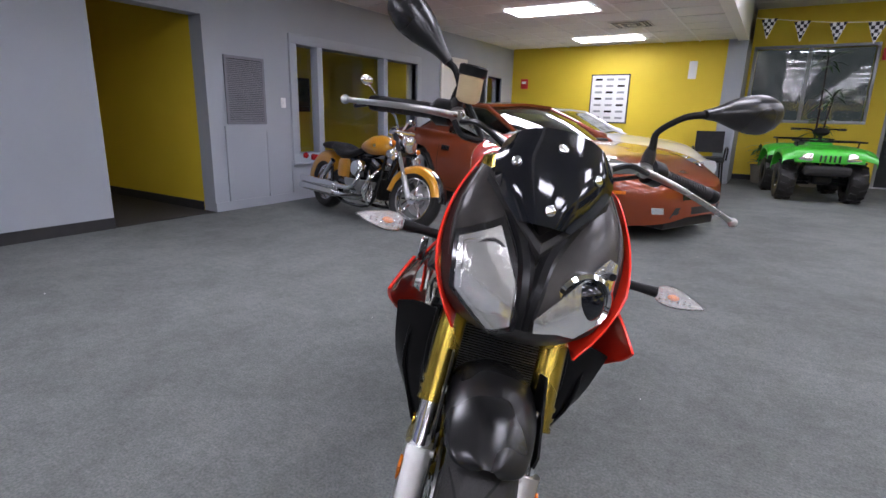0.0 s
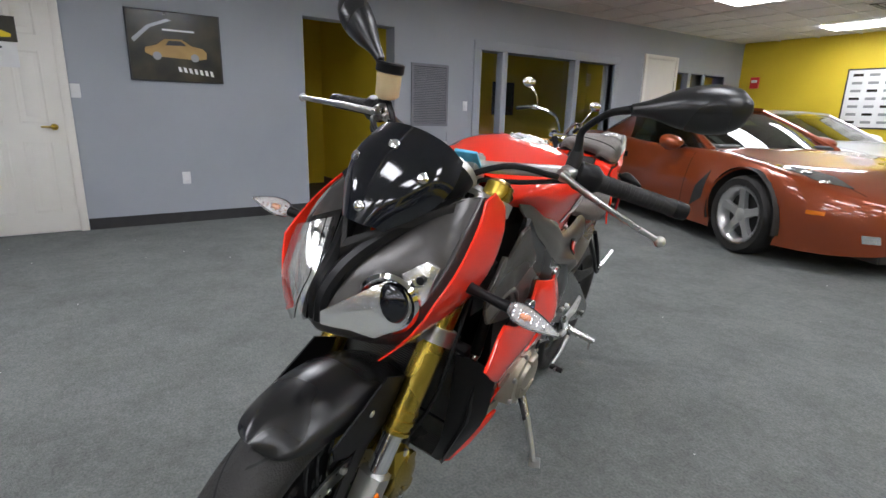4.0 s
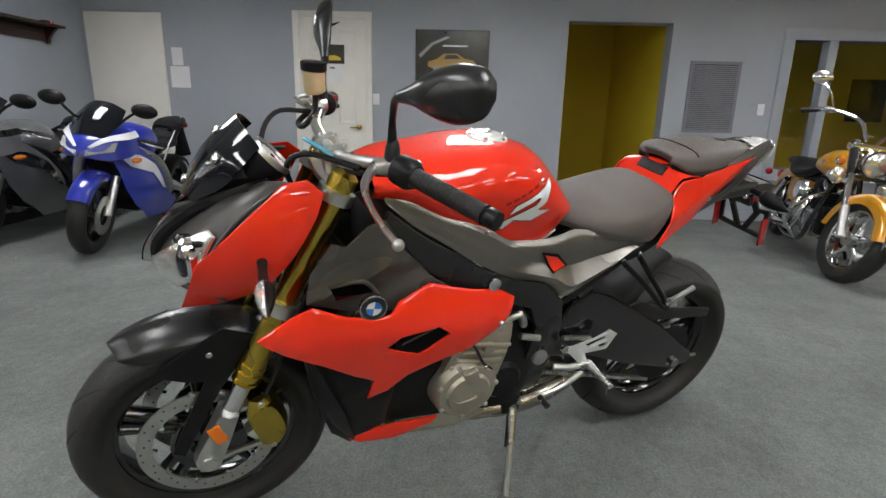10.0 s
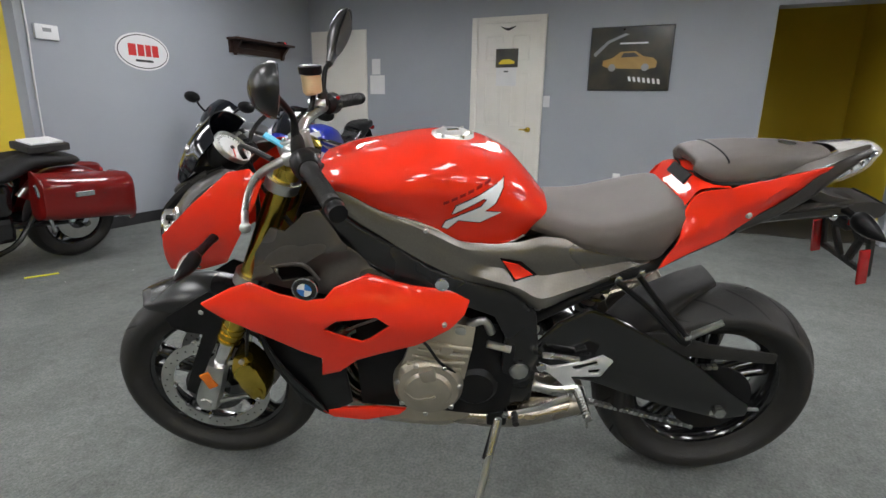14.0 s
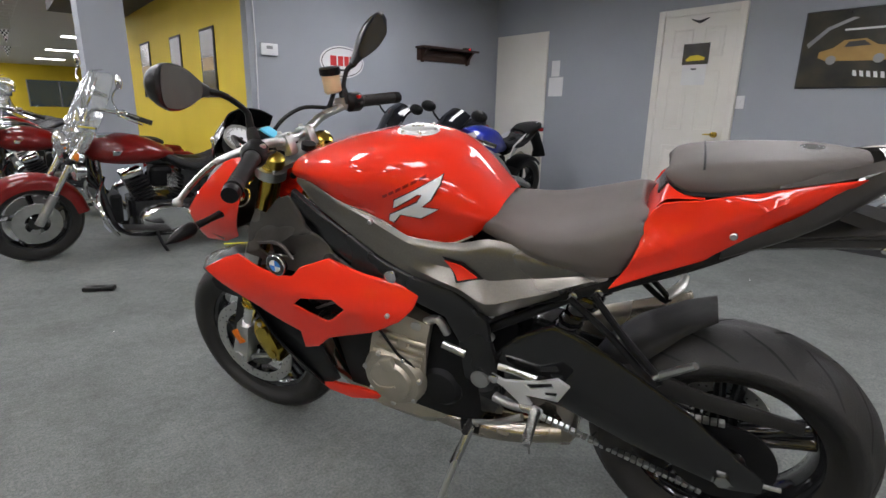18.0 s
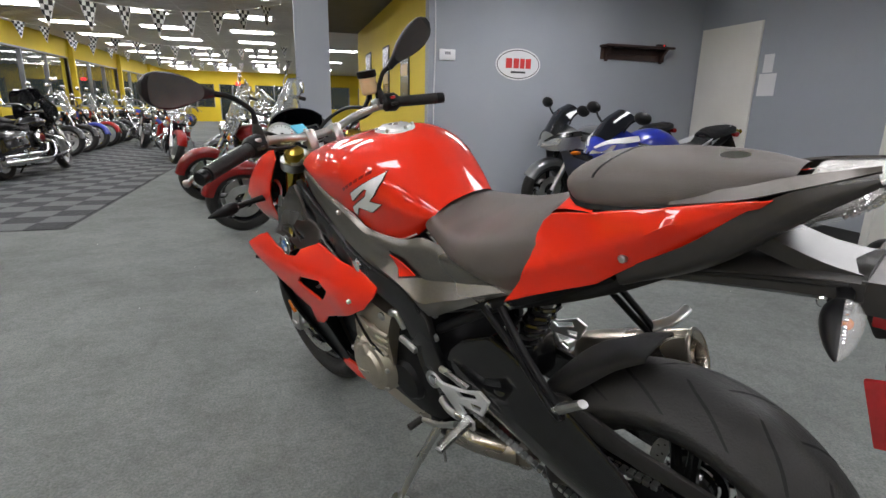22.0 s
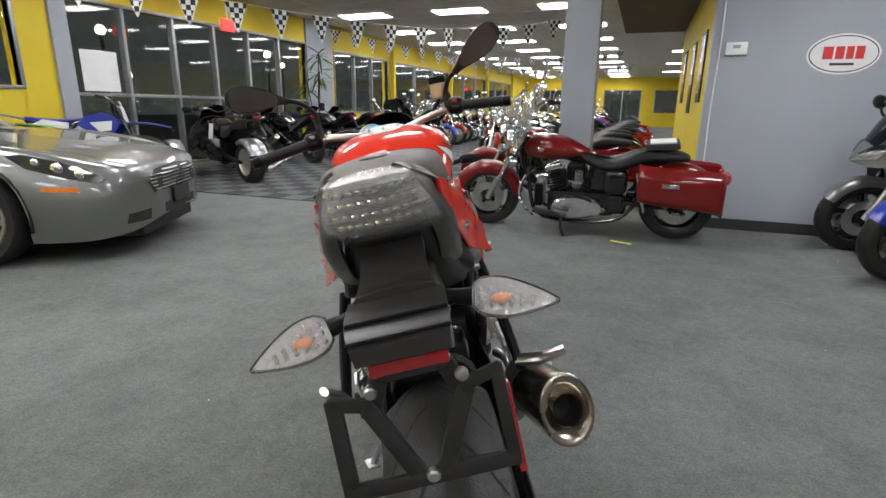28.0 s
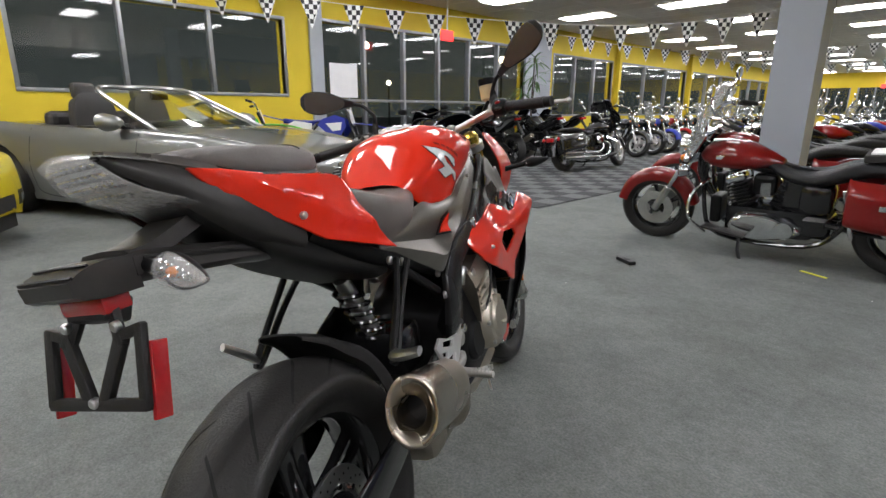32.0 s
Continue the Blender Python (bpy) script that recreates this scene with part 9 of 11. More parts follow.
    for s in (1, -1):
        piece("tank_badge", boxm(V(X - 0.20, s * 0.158, 0.77), (0.14, 0.006, 0.03), None, 0.002), M_CHROME, tank)
    piece("tank_console", surf([[V(X - 0.06 - 0.1 * k, q * 0.05, 0.885 - 0.02 * abs(q) - 0.012 * k * (k - 1.2)) for q in (-1, 0, 1)] for k in range(4)], 3, 3, thick=0.012), M_CHROME, tank, "", 60)
    sg = []
    for x, w, t, b in ((X - 0.46, 0.08, 0.77, 0.70), (X - 0.60, 0.15, 0.70, 0.62), (X - 0.78, 0.19, 0.69, 0.60), (X - 0.93, 0.17, 0.75, 0.64), (X - 1.05, 0.13, 0.775, 0.68), (X - 1.28, 0.11, 0.76, 0.69), (X - 1.36, 0.05, 0.73, 0.70)):
        sg.append([V(x, w * 0.7, b), V(x, w, b + 0.4 * (t - b)), V(x, w * 0.85, t - 0.012), V(x, w * 0.4, t), V(x, 0, t - 0.004)])
    piece("seat", surf(sg, 3, 3, True, cap=True), M_SEAT2, th, "black stitched vinyl saddle", 60)
    # engine
    eng = piece("crankcase", surf([[V(x, s * w, z) for s, z in ((1, 0.20), (1, 0.40), (-1, 0.40), (-1, 0.20))] for x, w in ((0.26, 0.06), (0.22, 0.13), (0.0, 0.14), (-0.26, 0.13), (-0.32, 0.08))], 2, 1, closed=True, cap=True), M_BLKG if bags else M_ALU, th, "twin-cylinder engine case", 30)
    for c, tilt in ((0.13, -22), (-0.09, 22)):
        at = Matrix.Translation(V(c, 0, 0.38)) @ Matrix.Rotation(radians(-tilt), 4, "Y")
        for k in range(7):
            part("cooling_fin", boxm(at @ V(0, 0, 0.03 + 0.026 * k), (0.15, 0.19, 0.012), Matrix.Rotation(radians(-tilt), 4, "Y"), 0.004), M_BLK if bags or light_bar else M_ALU, eng)
        part("cylinder", boxm(at @ V(0, 0, 0.10), (0.115, 0.15, 0.20), Matrix.Rotation(radians(-tilt), 4, "Y"), 0.03), M_BLK, eng)
        piece("rocker_cover", boxm(at @ V(0, 0, 0.235), (0.15, 0.17, 0.06), Matrix.Rotation(radians(-tilt), 4, "Y"), 0.022), M_CHROME, eng, "chrome rocker cover")
    piece("air_cleaner", lathe([(0.001, -0.20), (0.07, -0.20), (0.09, -0.17), (0.09, -0.10), (0.001, -0.10)], 28, pose(0.02, 0, 0.52)), M_CHROME, eng)
    piece("primary_cover", surf([[V(x, y, z + 0.27) for x, z in [(0.24 * math.cos(q) * (1 if abs(y) < 0.20 else 0.86) - 0.03, (0.10 + 0.03 * math.cos(q)) * math.sin(q) * (1 if y < 0.20 else 0.82)) for q in [2 * math.pi * i / 12 for i in range(12)]]] for y in (0.12, 0.175, 0.205)], 2, 3, closed=True, cap=True), M_CHROME, eng, "polished primary cover", 40)
    piece("derby_cover", lathe([(0.001, 0.225), (0.06, 0.222), (0.065, 0.205), (0.065, 0.19)], 24, pose(-0.17, 0, 0.28)), M_CHROME, eng)
    piece("horn_cover", surf([[V(-0.02 + dx * k, 0.13 + 0.05 * (k > 0.5) * 1, 0.56 + dz * k) for dx, dz in ((0.03, 0.05), (0.035, -0.05), (-0.035, -0.05), (-0.03, 0.05))] for k in (1, 1.05, 0.7)], 2, 1, closed=True, cap=True), M_CHROME, eng)
    part("oil_tank", boxm(V(-0.22, 0, 0.52), (0.24, 0.20, 0.26), None, 0.04), M_BLKG, th)
    part("gearbox", boxm(V(-0.30, 0, 0.30), (0.26, 0.26, 0.18), None, 0.04), M_BLKG, eng)
    part("intake", boxm(V(0.02, 0, 0.56), (0.16, 0.14, 0.16), None, 0.03), M_BLK, eng)
    part("regulator", boxm(V(0.34, 0, 0.34), (0.08, 0.18, 0.22), None, 0.02), M_BLK, th)
    piece("backbone", tube([V(xf - 0.36, 0, 0.80), V(0.1, 0, 0.70), V(-0.40, 0, 0.62)], 0.05, 8, 3), M_BLKG, th)
    piece("side_cover", boxm(V(-0.32, 0, 0.50), (0.20, 0.30, 0.22), None, 0.05), paint if paint is M_YBIKE else M_BLKG, th, "side cover")
    for k, z in ((0, 0.22), (1, 0.30)):
        ex = piece("exhaust", tube([V(0.20 - 0.2 * k, -0.12, 0.50), V(0.30 - 0.2 * k, -0.19, 0.42), V(0.20 - 0.2 * k, -0.20, z + 0.02), V(-0.2, -0.20, z), V(xr + 0.1, -0.22, z)], [0.022, 0.024, 0.024, 0.03, 0.034], 10, 4), M_CHROME, th, "chrome exhaust pipe")
        piece("muffler", rod(V(-0.30, -0.21, z), V(xr - 0.25, -0.22, z + 0.01), 0.042, 16), M_CHROME, ex)
    piece("front_frame", tube([V(xf - 0.36, 0, 0.86), V(xf - 0.34, 0, 0.62), V(xf - 0.44, 0, 0.44)], [0.03, 0.035, 0.03], 10, 3), M_BLKG, th)
    # lamps
    hl = piece("headlamp", lathe([(0.001, -0.13), (0.05, -0.12), (0.085, -0.05), (0.095, 0.0), (0.092, 0.012), (0.08, 0.012)], 28, st @ pose(xf - 0.20, 0, rf + 0.52, 0, 0, -90)), M_CHROME, th, "round chrome headlamp")
    piece("headlamp_lens", lathe([(0.088, 0.008), (0.06, 0.026), (0.001, 0.034)], 28, st @ pose(xf - 0.20, 0, rf + 0.52, 0, 0, -90)), M_REFL, hl)
    part("fork_bridge", boxm(st @ V(xf - 0.33, 0, rf + 0.62), (0.10, 0.28, 0.05), None, 0.02), M_CHROME, th)
    part("fork_yoke", boxm(st @ V(xf - 0.24, 0, rf + 0.42), (0.07, 0.27, 0.05), None, 0.015), M_BLKG, th)
    tl = piece("tail_lamp", boxm(V(xr - rr - 0.05, 0, 0.56), (0.07, 0.16, 0.08), None, 0.025), M_REDLENS, th, "red tail lamp")
    for s in (1, -1):
        piece("rear_indicator", ball(V(xr - rr - 0.02, s * 0.17, 0.57), 0.036, 10), M_REDLENS, tl)
    piece("side_stand", tube([V(0.12, 0.16, 0.20), V(0.10, 0.26, 0.10), V(0.06, 0.30, 0.02)], 0.012, 8, 2), M_BLK, th)
    if light_bar or bags:
        for s in (1, -1):
            la = piece("auxiliary_lamp", lathe([(0.001, -0.07), (0.04, -0.06), (0.058, 0.0), (0.05, 0.008), (0.001, 0.02)], 20, st @ pose(xf - 0.22, s * 0.19, rf + 0.38, 0, 0, -90)), M_CHROME, th)
            piece("lamp_lens", lathe([(0.05, 0.008), (0.001, 0.022)], 20, st @ pose(xf - 0.218, s * 0.19, rf + 0.38, 0, 0, -90)), M_REFL, la)
    if screen:
        g = []
        for x, z, w in ((xf - 0.20, rf + 0.50, 0.16), (xf - 0.26, rf + 0.66, 0.23), (xf - 0.34, rf + 0.84, 0.22), (xf - 0.41, rf + 0.98, 0.15), (xf - 0.425, rf + 1.01, 0.06)):
            g.append([st @ V(x - 0.10 * q * q, q * w, z) for q in (-1, -0.5, 0, 0.5, 1)])
        ws = piece("windshield", surf(g, 3, 3, thick=0.004), M_SHIELD, th, "clear plastic windshield", 60)
        for s in (1, -1):
            piece("windshield_brace", tube([g[3][2 + s] + V(-0.004, 0, 0), g[2][2 + s] + V(-0.006, 0, 0), g[0][2 + s] + V(-0.01, 0, 0), st @ V(xf - 0.27, s * 0.11, rf + 0.50)], 0.008, 6, 3), M_CHROME, ws)
        piece("windshield_trim", tube([g[1][0] + V(0, 0, 0.02), g[1][2] + V(0.006, 0, 0), g[1][4] + V(0, 0, 0.02)], 0.010, 6, 4), M_CHROME, ws)
    if fairing:
        g = []
        for x, z, w in ((xf - 0.16, rf + 0.36, 0.10), (xf - 0.12, rf + 0.46, 0.24), (xf - 0.16, rf + 0.62, 0.30), (xf - 0.24, rf + 0.76, 0.24), (xf - 0.30, rf + 0.92, 0.20), (xf - 0.33, rf + 0.98, 0.10)):
            g.append([st @ V(x - 0.16 * q * q, q * w, z) for q in (-1, -0.5, 0, 0.5, 1)])
        fa = piece("fairing", surf(g, 3, 3, thick=0.02), M_BLKG, th, "black batwing fairing", 60)
        for s in (1, -1):
            piece("gauge", lathe([(0.001, 0.0), (0.04, 0.0), (0.045, 0.012), (0.045, -0.01)], 18, st @ pose(xf - 0.30, s * 0.06, rf + 0.72, 0, 0, 90)), M_CHROME, fa)
    if box:
        bx = part("seat_box", boxm(V(X - 1.14, 0, 0.815), (0.26, 0.22, 0.05), pose(0, 0, 0, 0, 4), 0.01), M_INT, th, "dark carton on the rear seat")
        part("box_paper", boxm(V(X - 1.14, 0, 0.846), (0.20, 0.17, 0.014), pose(0, 0, 0, 0, 4), 0.004), M_PAPER, bx)
    return th


def sport(name, m, label, c1, c2, tail_m, group="", tall=0.0, seg=40):
    """A faired sport motorcycle on its side stand."""
    th = thing(name, m, label, "motorcycle", group)
    xf, xr, r = 0.69, -0.69, 0.30
    st = Matrix.Translation(V(xf - 0.2, 0, 0.6)) @ Matrix.Rotation(radians(6), 4, Vector((-0.4, 0, 0.9))) @ Matrix.Translation(V(-xf + 0.2, 0, -0.6))
    cycle_wheel(th, xf, r, 0.12, 0.215, 5, M_BLKG, st, False, seg, 2)
    cycle_wheel(th, xr, r, 0.18, 0.215, 5, M_BLKG, None, False, seg, -1)
    arc_fender("front_fender", th, xf, r, r + 0.025, 0.14, 28, 150, c1, st, 0.07)
    for s in (1, -1):
        f = piece("fork_leg", tube([st @ V(xf, s * 0.10, r), st @ V(xf - 0.12, s * 0.10, r + 0.28)], 0.028, 12, 1), M_ALU, th)
        piece("fork_tube", tube([st @ V(xf - 0.12, s * 0.10, r + 0.28), st @ V(xf - 0.24, s * 0.10, r + 0.56)], 0.026, 12, 1), M_BLKG, f)
        hb = piece("clip_on_bar", tube([st @ V(xf - 0.24, s * 0.10, r + 0.55 + tall), st @ V(xf - 0.28, s * 0.22, r + 0.55 + tall), st @ V(xf - 0.33, s * 0.33, r + 0.53 + tall)], 0.013, 8, 2), M_BLKG, th)
        piece("grip", rod(st @ V(xf - 0.285, s * 0.23, r + 0.55 + tall), st @ V(xf - 0.335, s * 0.34, r + 0.53 + tall), 0.019, 10), M_BLKM, hb)
        piece("lever", tube([st @ V(xf - 0.23, s * 0.20, r + 0.55 + tall), st @ V(xf - 0.22, s * 0.30, r + 0.54 + tall), st @ V(xf - 0.26, s * 0.36, r + 0.53 + tall)], 0.006, 6, 2), M_ALU, hb)
        a = piece("mirror_stalk", tube([V(xf - 0.10, s * 0.10, 0.93 + tall), V(xf - 0.06, s * 0.20, 1.02 + tall), V(xf - 0.08, s * 0.26, 1.07 + tall)], 0.010, 6, 3), M_BLK, th)
        piece("mirror", ball(V(xf - 0.08, s * 0.31, 1.085 + tall), 0.085, 14, (0.4, 1.1, 0.62)), M_BLK, a, "black mirror shell")
        lamp = piece("headlamp", surf([[V(xf + 0.158 - 0.02 * k - 0.10 * q, s * (0.03 + 0.15 * q), 0.74 + 0.03 * k + 0.045 * q) for q in (0, 0.5, 1)] for k in (0, 1, 2)], 3, 3, thick=0.01), M_REFL, th, "clear slanted headlamp", 60)
        panel_s = panel([(xf - 0.02, 0.72), (xf - 0.10, 0.50), (xf - 0.22, 0.36), (0.22, 0.20), (-0.20, 0.19), (-0.26, 0.30), (0.02, 0.42), (0.10, 0.56), (0.22, 0.68), (0.40, 0.80), (xf - 0.12, 0.86)], lambda x, z: 0.17 + 0.08 * math.sin(min(1, max(0, (z - 0.15) / 0.7)) * math.pi) - 0.10 * max(0, x - 0.35) / 0.35, 0.006, cuts=2, side=s)
        fp = piece("side_fairing", panel_s, c1, th, "glossy side fairing", 50)
        piece("fairing_stripe", panel([(xf - 0.06, 0.76), (xf - 0.16, 0.66), (0.30, 0.60), (0.12, 0.46), (0.06, 0.44), (0.24, 0.66), (0.42, 0.74)], lambda x, z: 0.181 + 0.08 * math.sin(min(1, max(0, (z - 0.15) / 0.7)) * math.pi) - 0.10 * max(0, x - 0.35) / 0.35, 0.003, cuts=2, side=s), c2, fp)
        piece("indicator", ball(V(xf - 0.12, s * 0.25, 0.72), 0.04, 10, (1.6, 0.6, 0.5)), M_AMBER, th)
        piece("frame_beam", tube([V(0.42, s * 0.09, 0.80), V(0.15, s * 0.20, 0.68), V(-0.22, s * 0.17, 0.42), V(-0.26, s * 0.14, 0.32)], [0.03, 0.045, 0.04, 0.03], 8, 4, flat=0.5), M_ALU if c1 is M_SPBLUE else M_BLKG, th)
        piece("swingarm", tube([V(xr, s * 0.13, r), V(-0.45, s * 0.12, 0.38), V(-0.20, s * 0.11, 0.40)], [0.025, 0.04, 0.04], 8, 3, flat=1.3), M_ALU if c1 is M_SPBLUE else M_BLK, th)
        piece("foot_peg", rod(V(-0.24, s * 0.16, 0.42), V(-0.25, s * 0.27, 0.42), 0.011, 8), M_ALU, th)
        t = piece("tail_panel", surf([[V(-0.22 - 0.11 * k, s * (0.13 - 0.022 * k + 0.02 * q), 0.68 + 0.055 * k + q * (0.09 - 0.010 * k)) for q in (-0.6, 0, 0.6, 1)] for k in range(6)], 2, 2, thick=0.01), tail_m, th, "painted tail panel", 50)
    nose = piece("nose_fairing", surf([[V(xf + 0.15, 0.02, 0.73), V(xf + 0.15, 0.01, 0.76), V(xf + 0.15, 0, 0.77)], [V(xf + 0.08, 0.15, 0.72), V(xf + 0.07, 0.11, 0.85), V(xf + 0.08, 0, 0.87)], [V(xf - 0.06, 0.225, 0.74), V(xf - 0.06, 0.18, 0.90), V(xf - 0.02, 0, 0.95)], [V(xf - 0.18, 0.235, 0.78), V(xf - 0.17, 0.20, 0.91), V(xf - 0.10, 0.06, 0.97)]], 4, 4, True, thick=0.008), c1, th, "pointed nose fairing", 60)
    for s in (1, -1):
        piece("nose_stripe", surf([[V(xf + 0.13, s * 0.035, 0.800), V(xf + 0.128, s * 0.055, 0.795)], [V(xf + 0.06, s * 0.110, 0.872), V(xf + 0.06, s * 0.140, 0.850)], [V(xf - 0.06, s * 0.190, 0.912), V(xf - 0.06, s * 0.222, 0.872)], [V(xf - 0.17, s * 0.212, 0.930), V(xf - 0.18, s * 0.236, 0.890)]], 4, 2, thick=0.006), c2, nose, "", 60)
    piece("windscreen", surf([[V(xf + 0.06, 0.11, 0.86), V(xf + 0.075, 0.05, 0.88), V(xf + 0.08, 0, 0.885)], [V(xf - 0.06, 0.155, 0.97 + tall), V(xf - 0.03, 0.08, 1.02 + tall), V(xf - 0.02, 0, 1.03 + tall)], [V(xf - 0.18, 0.14, 1.06 + tall), V(xf - 0.15, 0.07, 1.10 + tall), V(xf - 0.14, 0, 1.11 + tall)]], 3, 3, True, thick=0.004), M_SMOKE, th, "dark smoked windscreen", 60)
    tk = []
    for x, w, b, t in ((0.36, 0.10, 0.74, 0.86), (0.28, 0.16, 0.72, 0.93), (0.10, 0.18, 0.70, 0.95), (-0.06, 0.14, 0.70, 0.89), (-0.18, 0.10, 0.70, 0.80)):
        tk.append([V(x, w * 0.8, b), V(x, w, b + 0.45 * (t - b)), V(x, w * 0.75, t - 0.03), V(x, 0, t)])
    piece("tank", surf(tk, 4, 3, True, cap=True), c1, th, "", 50)
    piece("seat", surf([[V(x, w, z - 0.04), V(x, w * 0.9, z), V(x, 0, z + 0.005)] for x, w, z in ((-0.14, 0.09, 0.80), (-0.24, 0.14, 0.78), (-0.42, 0.15, 0.80), (-0.48, 0.12, 0.86))], 3, 3, True, thick=0.02), M_SEAT2, th, "black rider seat", 60)
    piece("pillion_seat", surf([[V(x, w, z - 0.05), V(x, w * 0.85, z), V(x, 0, z + 0.012)] for x, w, z in ((-0.48, 0.10, 0.90), (-0.60, 0.12, 0.95), (-0.80, 0.08, 0.98), (-0.86, 0.04, 0.965))], 3, 3, True, thick=0.03), M_SEAT2, th, "", 60)
    piece("tail_lamp", boxm(V(-0.86, 0, 0.91), (0.06, 0.14, 0.05), None, 0.015), M_REDLENS, th)
    arc_fender("rear_hugger", th, xr, r, r + 0.03, 0.20, 40, 130, M_BLK, None, 0.05)
    eng = part("engine", boxm(V(0.06, 0, 0.42), (0.50, 0.34, 0.34), None, 0.06), M_BLK, th, "dark engine block")
    piece("clutch_cover", lathe([(0.001, -0.205), (0.07, -0.20), (0.085, -0.17), (0.085, -0.12)], 24, pose(0.0, 0, 0.36)), M_CAST, eng)
    part("radiator", boxm(V(0.36, 0, 0.52), (0.05, 0.30, 0.28), pose(0, 0, 0, 0, 12), 0.008), M_BLKM, eng)
    ex = piece("exhaust", tube([V(0.28, -0.08, 0.30), V(0.10, -0.10, 0.19), V(-0.30, -0.13, 0.20), V(-0.50, -0.19, 0.32)], [0.03, 0.035, 0.035, 0.035], 10, 4), M_STEEL, th)
    piece("muffler", tube([V(-0.48, -0.19, 0.31), V(-0.60, -0.21, 0.40), V(-0.98, -0.23, 0.56)], [0.04, 0.055, 0.05], 14, 3), M_STEEL, ex, "steel muffler")
    piece("rear_subframe", tube([V(-0.25, 0, 0.70), V(-0.62, 0, 0.80), V(-0.84, 0, 0.90)], [0.07, 0.06, 0.03], 8, 3), M_BLK, th)
    piece("plate_bracket", tube([V(-0.80, 0, 0.86), V(-0.94, 0, 0.70), V(-0.98, 0, 0.60)], [0.03, 0.03, 0.04], 8, 3, flat=2.0), M_BLK, th)
    piece("shock_link", tube([V(-0.25, 0, 0.62), V(-0.35, 0, 0.40)], 0.04, 8, 1), M_BLK, th)
    piece("side_stand", tube([V(-0.10, 0.14, 0.24), V(-0.12, 0.26, 0.02)], 0.012, 8, 1), M_BLK, th)
    return th


def dirt(name, m, label, paint, seat_m):
    """A tall off-road motorcycle with knobbly tyres."""
    th = thing(name, m, label, "motorcycle")
    xf, xr, rf, rr = 0.73, -0.73, 0.345, 0.335
    cycle_wheel(th, xf, rf, 0.09, 0.265, 32, M_ALU, None, True, 40, 1)
    cycle_wheel(th, xr, rr, 0.12, 0.24, 32, M_ALU, None, True, 40, 1)
    piece("front_fender", surf([[V(xf + 0.36 - 0.16 * k, q * (0.05 + 0.035 * min(k, 2)), 0.80 + 0.045 * k - 0.008 * k * k - 0.02 * abs(q)) for q in (-1, 0, 1)] for k in range(5)], 3, 3, thick=0.005), paint, th, "high front mudguard", 60)
    piece("rear_fender", surf([[V(-0.42 - 0.14 * k, q * (0.10 - 0.012 * k), 0.86 + 0.03 * k - 0.02 * abs(q)) for q in (-1, 0, 1)] for k in range(5)], 3, 3, thick=0.005), paint, th, "", 60)
    piece("seat", surf([[V(0.18 - 0.16 * k, q * (0.055 + 0.012 * math.sin(k * 0.6)), 0.93 - 0.03 * math.sin(k * 0.6) - 0.03 * abs(q)) for q in (-1, 0, 1)] for k in range(6)], 3, 3, thick=0.06), seat_m, th, "long narrow seat", 60)
    for s in (1, -1):
        piece("radiator_shroud", panel([(0.46, 0.92), (0.50, 0.80), (0.38, 0.62), (0.20, 0.66), (-0.02, 0.82), (0.10, 0.92), (0.30, 0.97)], lambda x, z: 0.10 + 0.12 * max(0, x), 0.005, cuts=1, side=s), paint, th, "coloured radiator shroud", 50)
        piece("shroud_graphic", panel([(0.42, 0.86), (0.40, 0.74), (0.26, 0.72), (0.14, 0.84)], lambda x, z: 0.107 + 0.12 * max(0, x), 0.003, cuts=1, side=s), M_ENAMEL, th, "", 50)
        piece("side_panel", panel([(-0.10, 0.84), (-0.40, 0.88), (-0.55, 0.80), (-0.36, 0.62), (-0.12, 0.62)], 0.10, 0.005, cuts=1, side=s), M_ENAMEL if paint is not M_GREEN else paint, th, "", 50)
        f = piece("fork_leg", tube([V(xf, s * 0.09, rf), V(xf - 0.10, s * 0.09, 0.62)], 0.028, 10, 1), M_ALU, th)
        piece("fork_tube", tube([V(xf - 0.10, s * 0.09, 0.62), V(xf - 0.26, s * 0.09, 1.02)], 0.026, 10, 1), M_BLKG, f)
        hb = piece("handlebar", tube([V(xf - 0.26, 0, 1.06), V(xf - 0.26, s * 0.12, 1.06), V(xf - 0.30, s * 0.22, 1.14), V(xf - 0.38, s * 0.40, 1.15)], 0.012, 8, 3), M_ALU, th)
        piece("grip", rod(V(xf - 0.33, s * 0.29, 1.145), V(xf - 0.385, s * 0.41, 1.15), 0.018, 10), M_BLKM, hb)
        piece("swingarm", tube([V(xr, s * 0.10, rr), V(-0.15, s * 0.09, 0.42)], 0.025, 8, 1), M_ALU, th)
        piece("frame_tube", tube([V(0.40, s * 0.04, 0.94), V(0.32, s * 0.07, 0.50), V(0.20, s * 0.09, 0.30), V(-0.14, s * 0.09, 0.32), V(-0.20, s * 0.09, 0.60), V(-0.05, s * 0.06, 0.84), V(0.40, s * 0.03, 0.96)], 0.016, 8, 3), M_BLKG, th)
    piece("number_board", surf([[V(xf - 0.16 - 0.02 * k, q * (0.10 - 0.012 * k), 0.82 + 0.08 * k) for q in (-1, 0, 1)] for k in range(4)], 2, 2, thick=0.006), M_ENAMEL, th, "white front number board", 60)
    piece("tank", surf([[V(x, w, b), V(x, w * 0.9, (b + t) / 2), V(x, 0, t)] for x, w, b, t in ((0.42, 0.06, 0.82, 0.92), (0.28, 0.11, 0.80, 0.97), (0.10, 0.07, 0.82, 0.93))], 3, 3, True, cap=True), paint, th, "", 50)
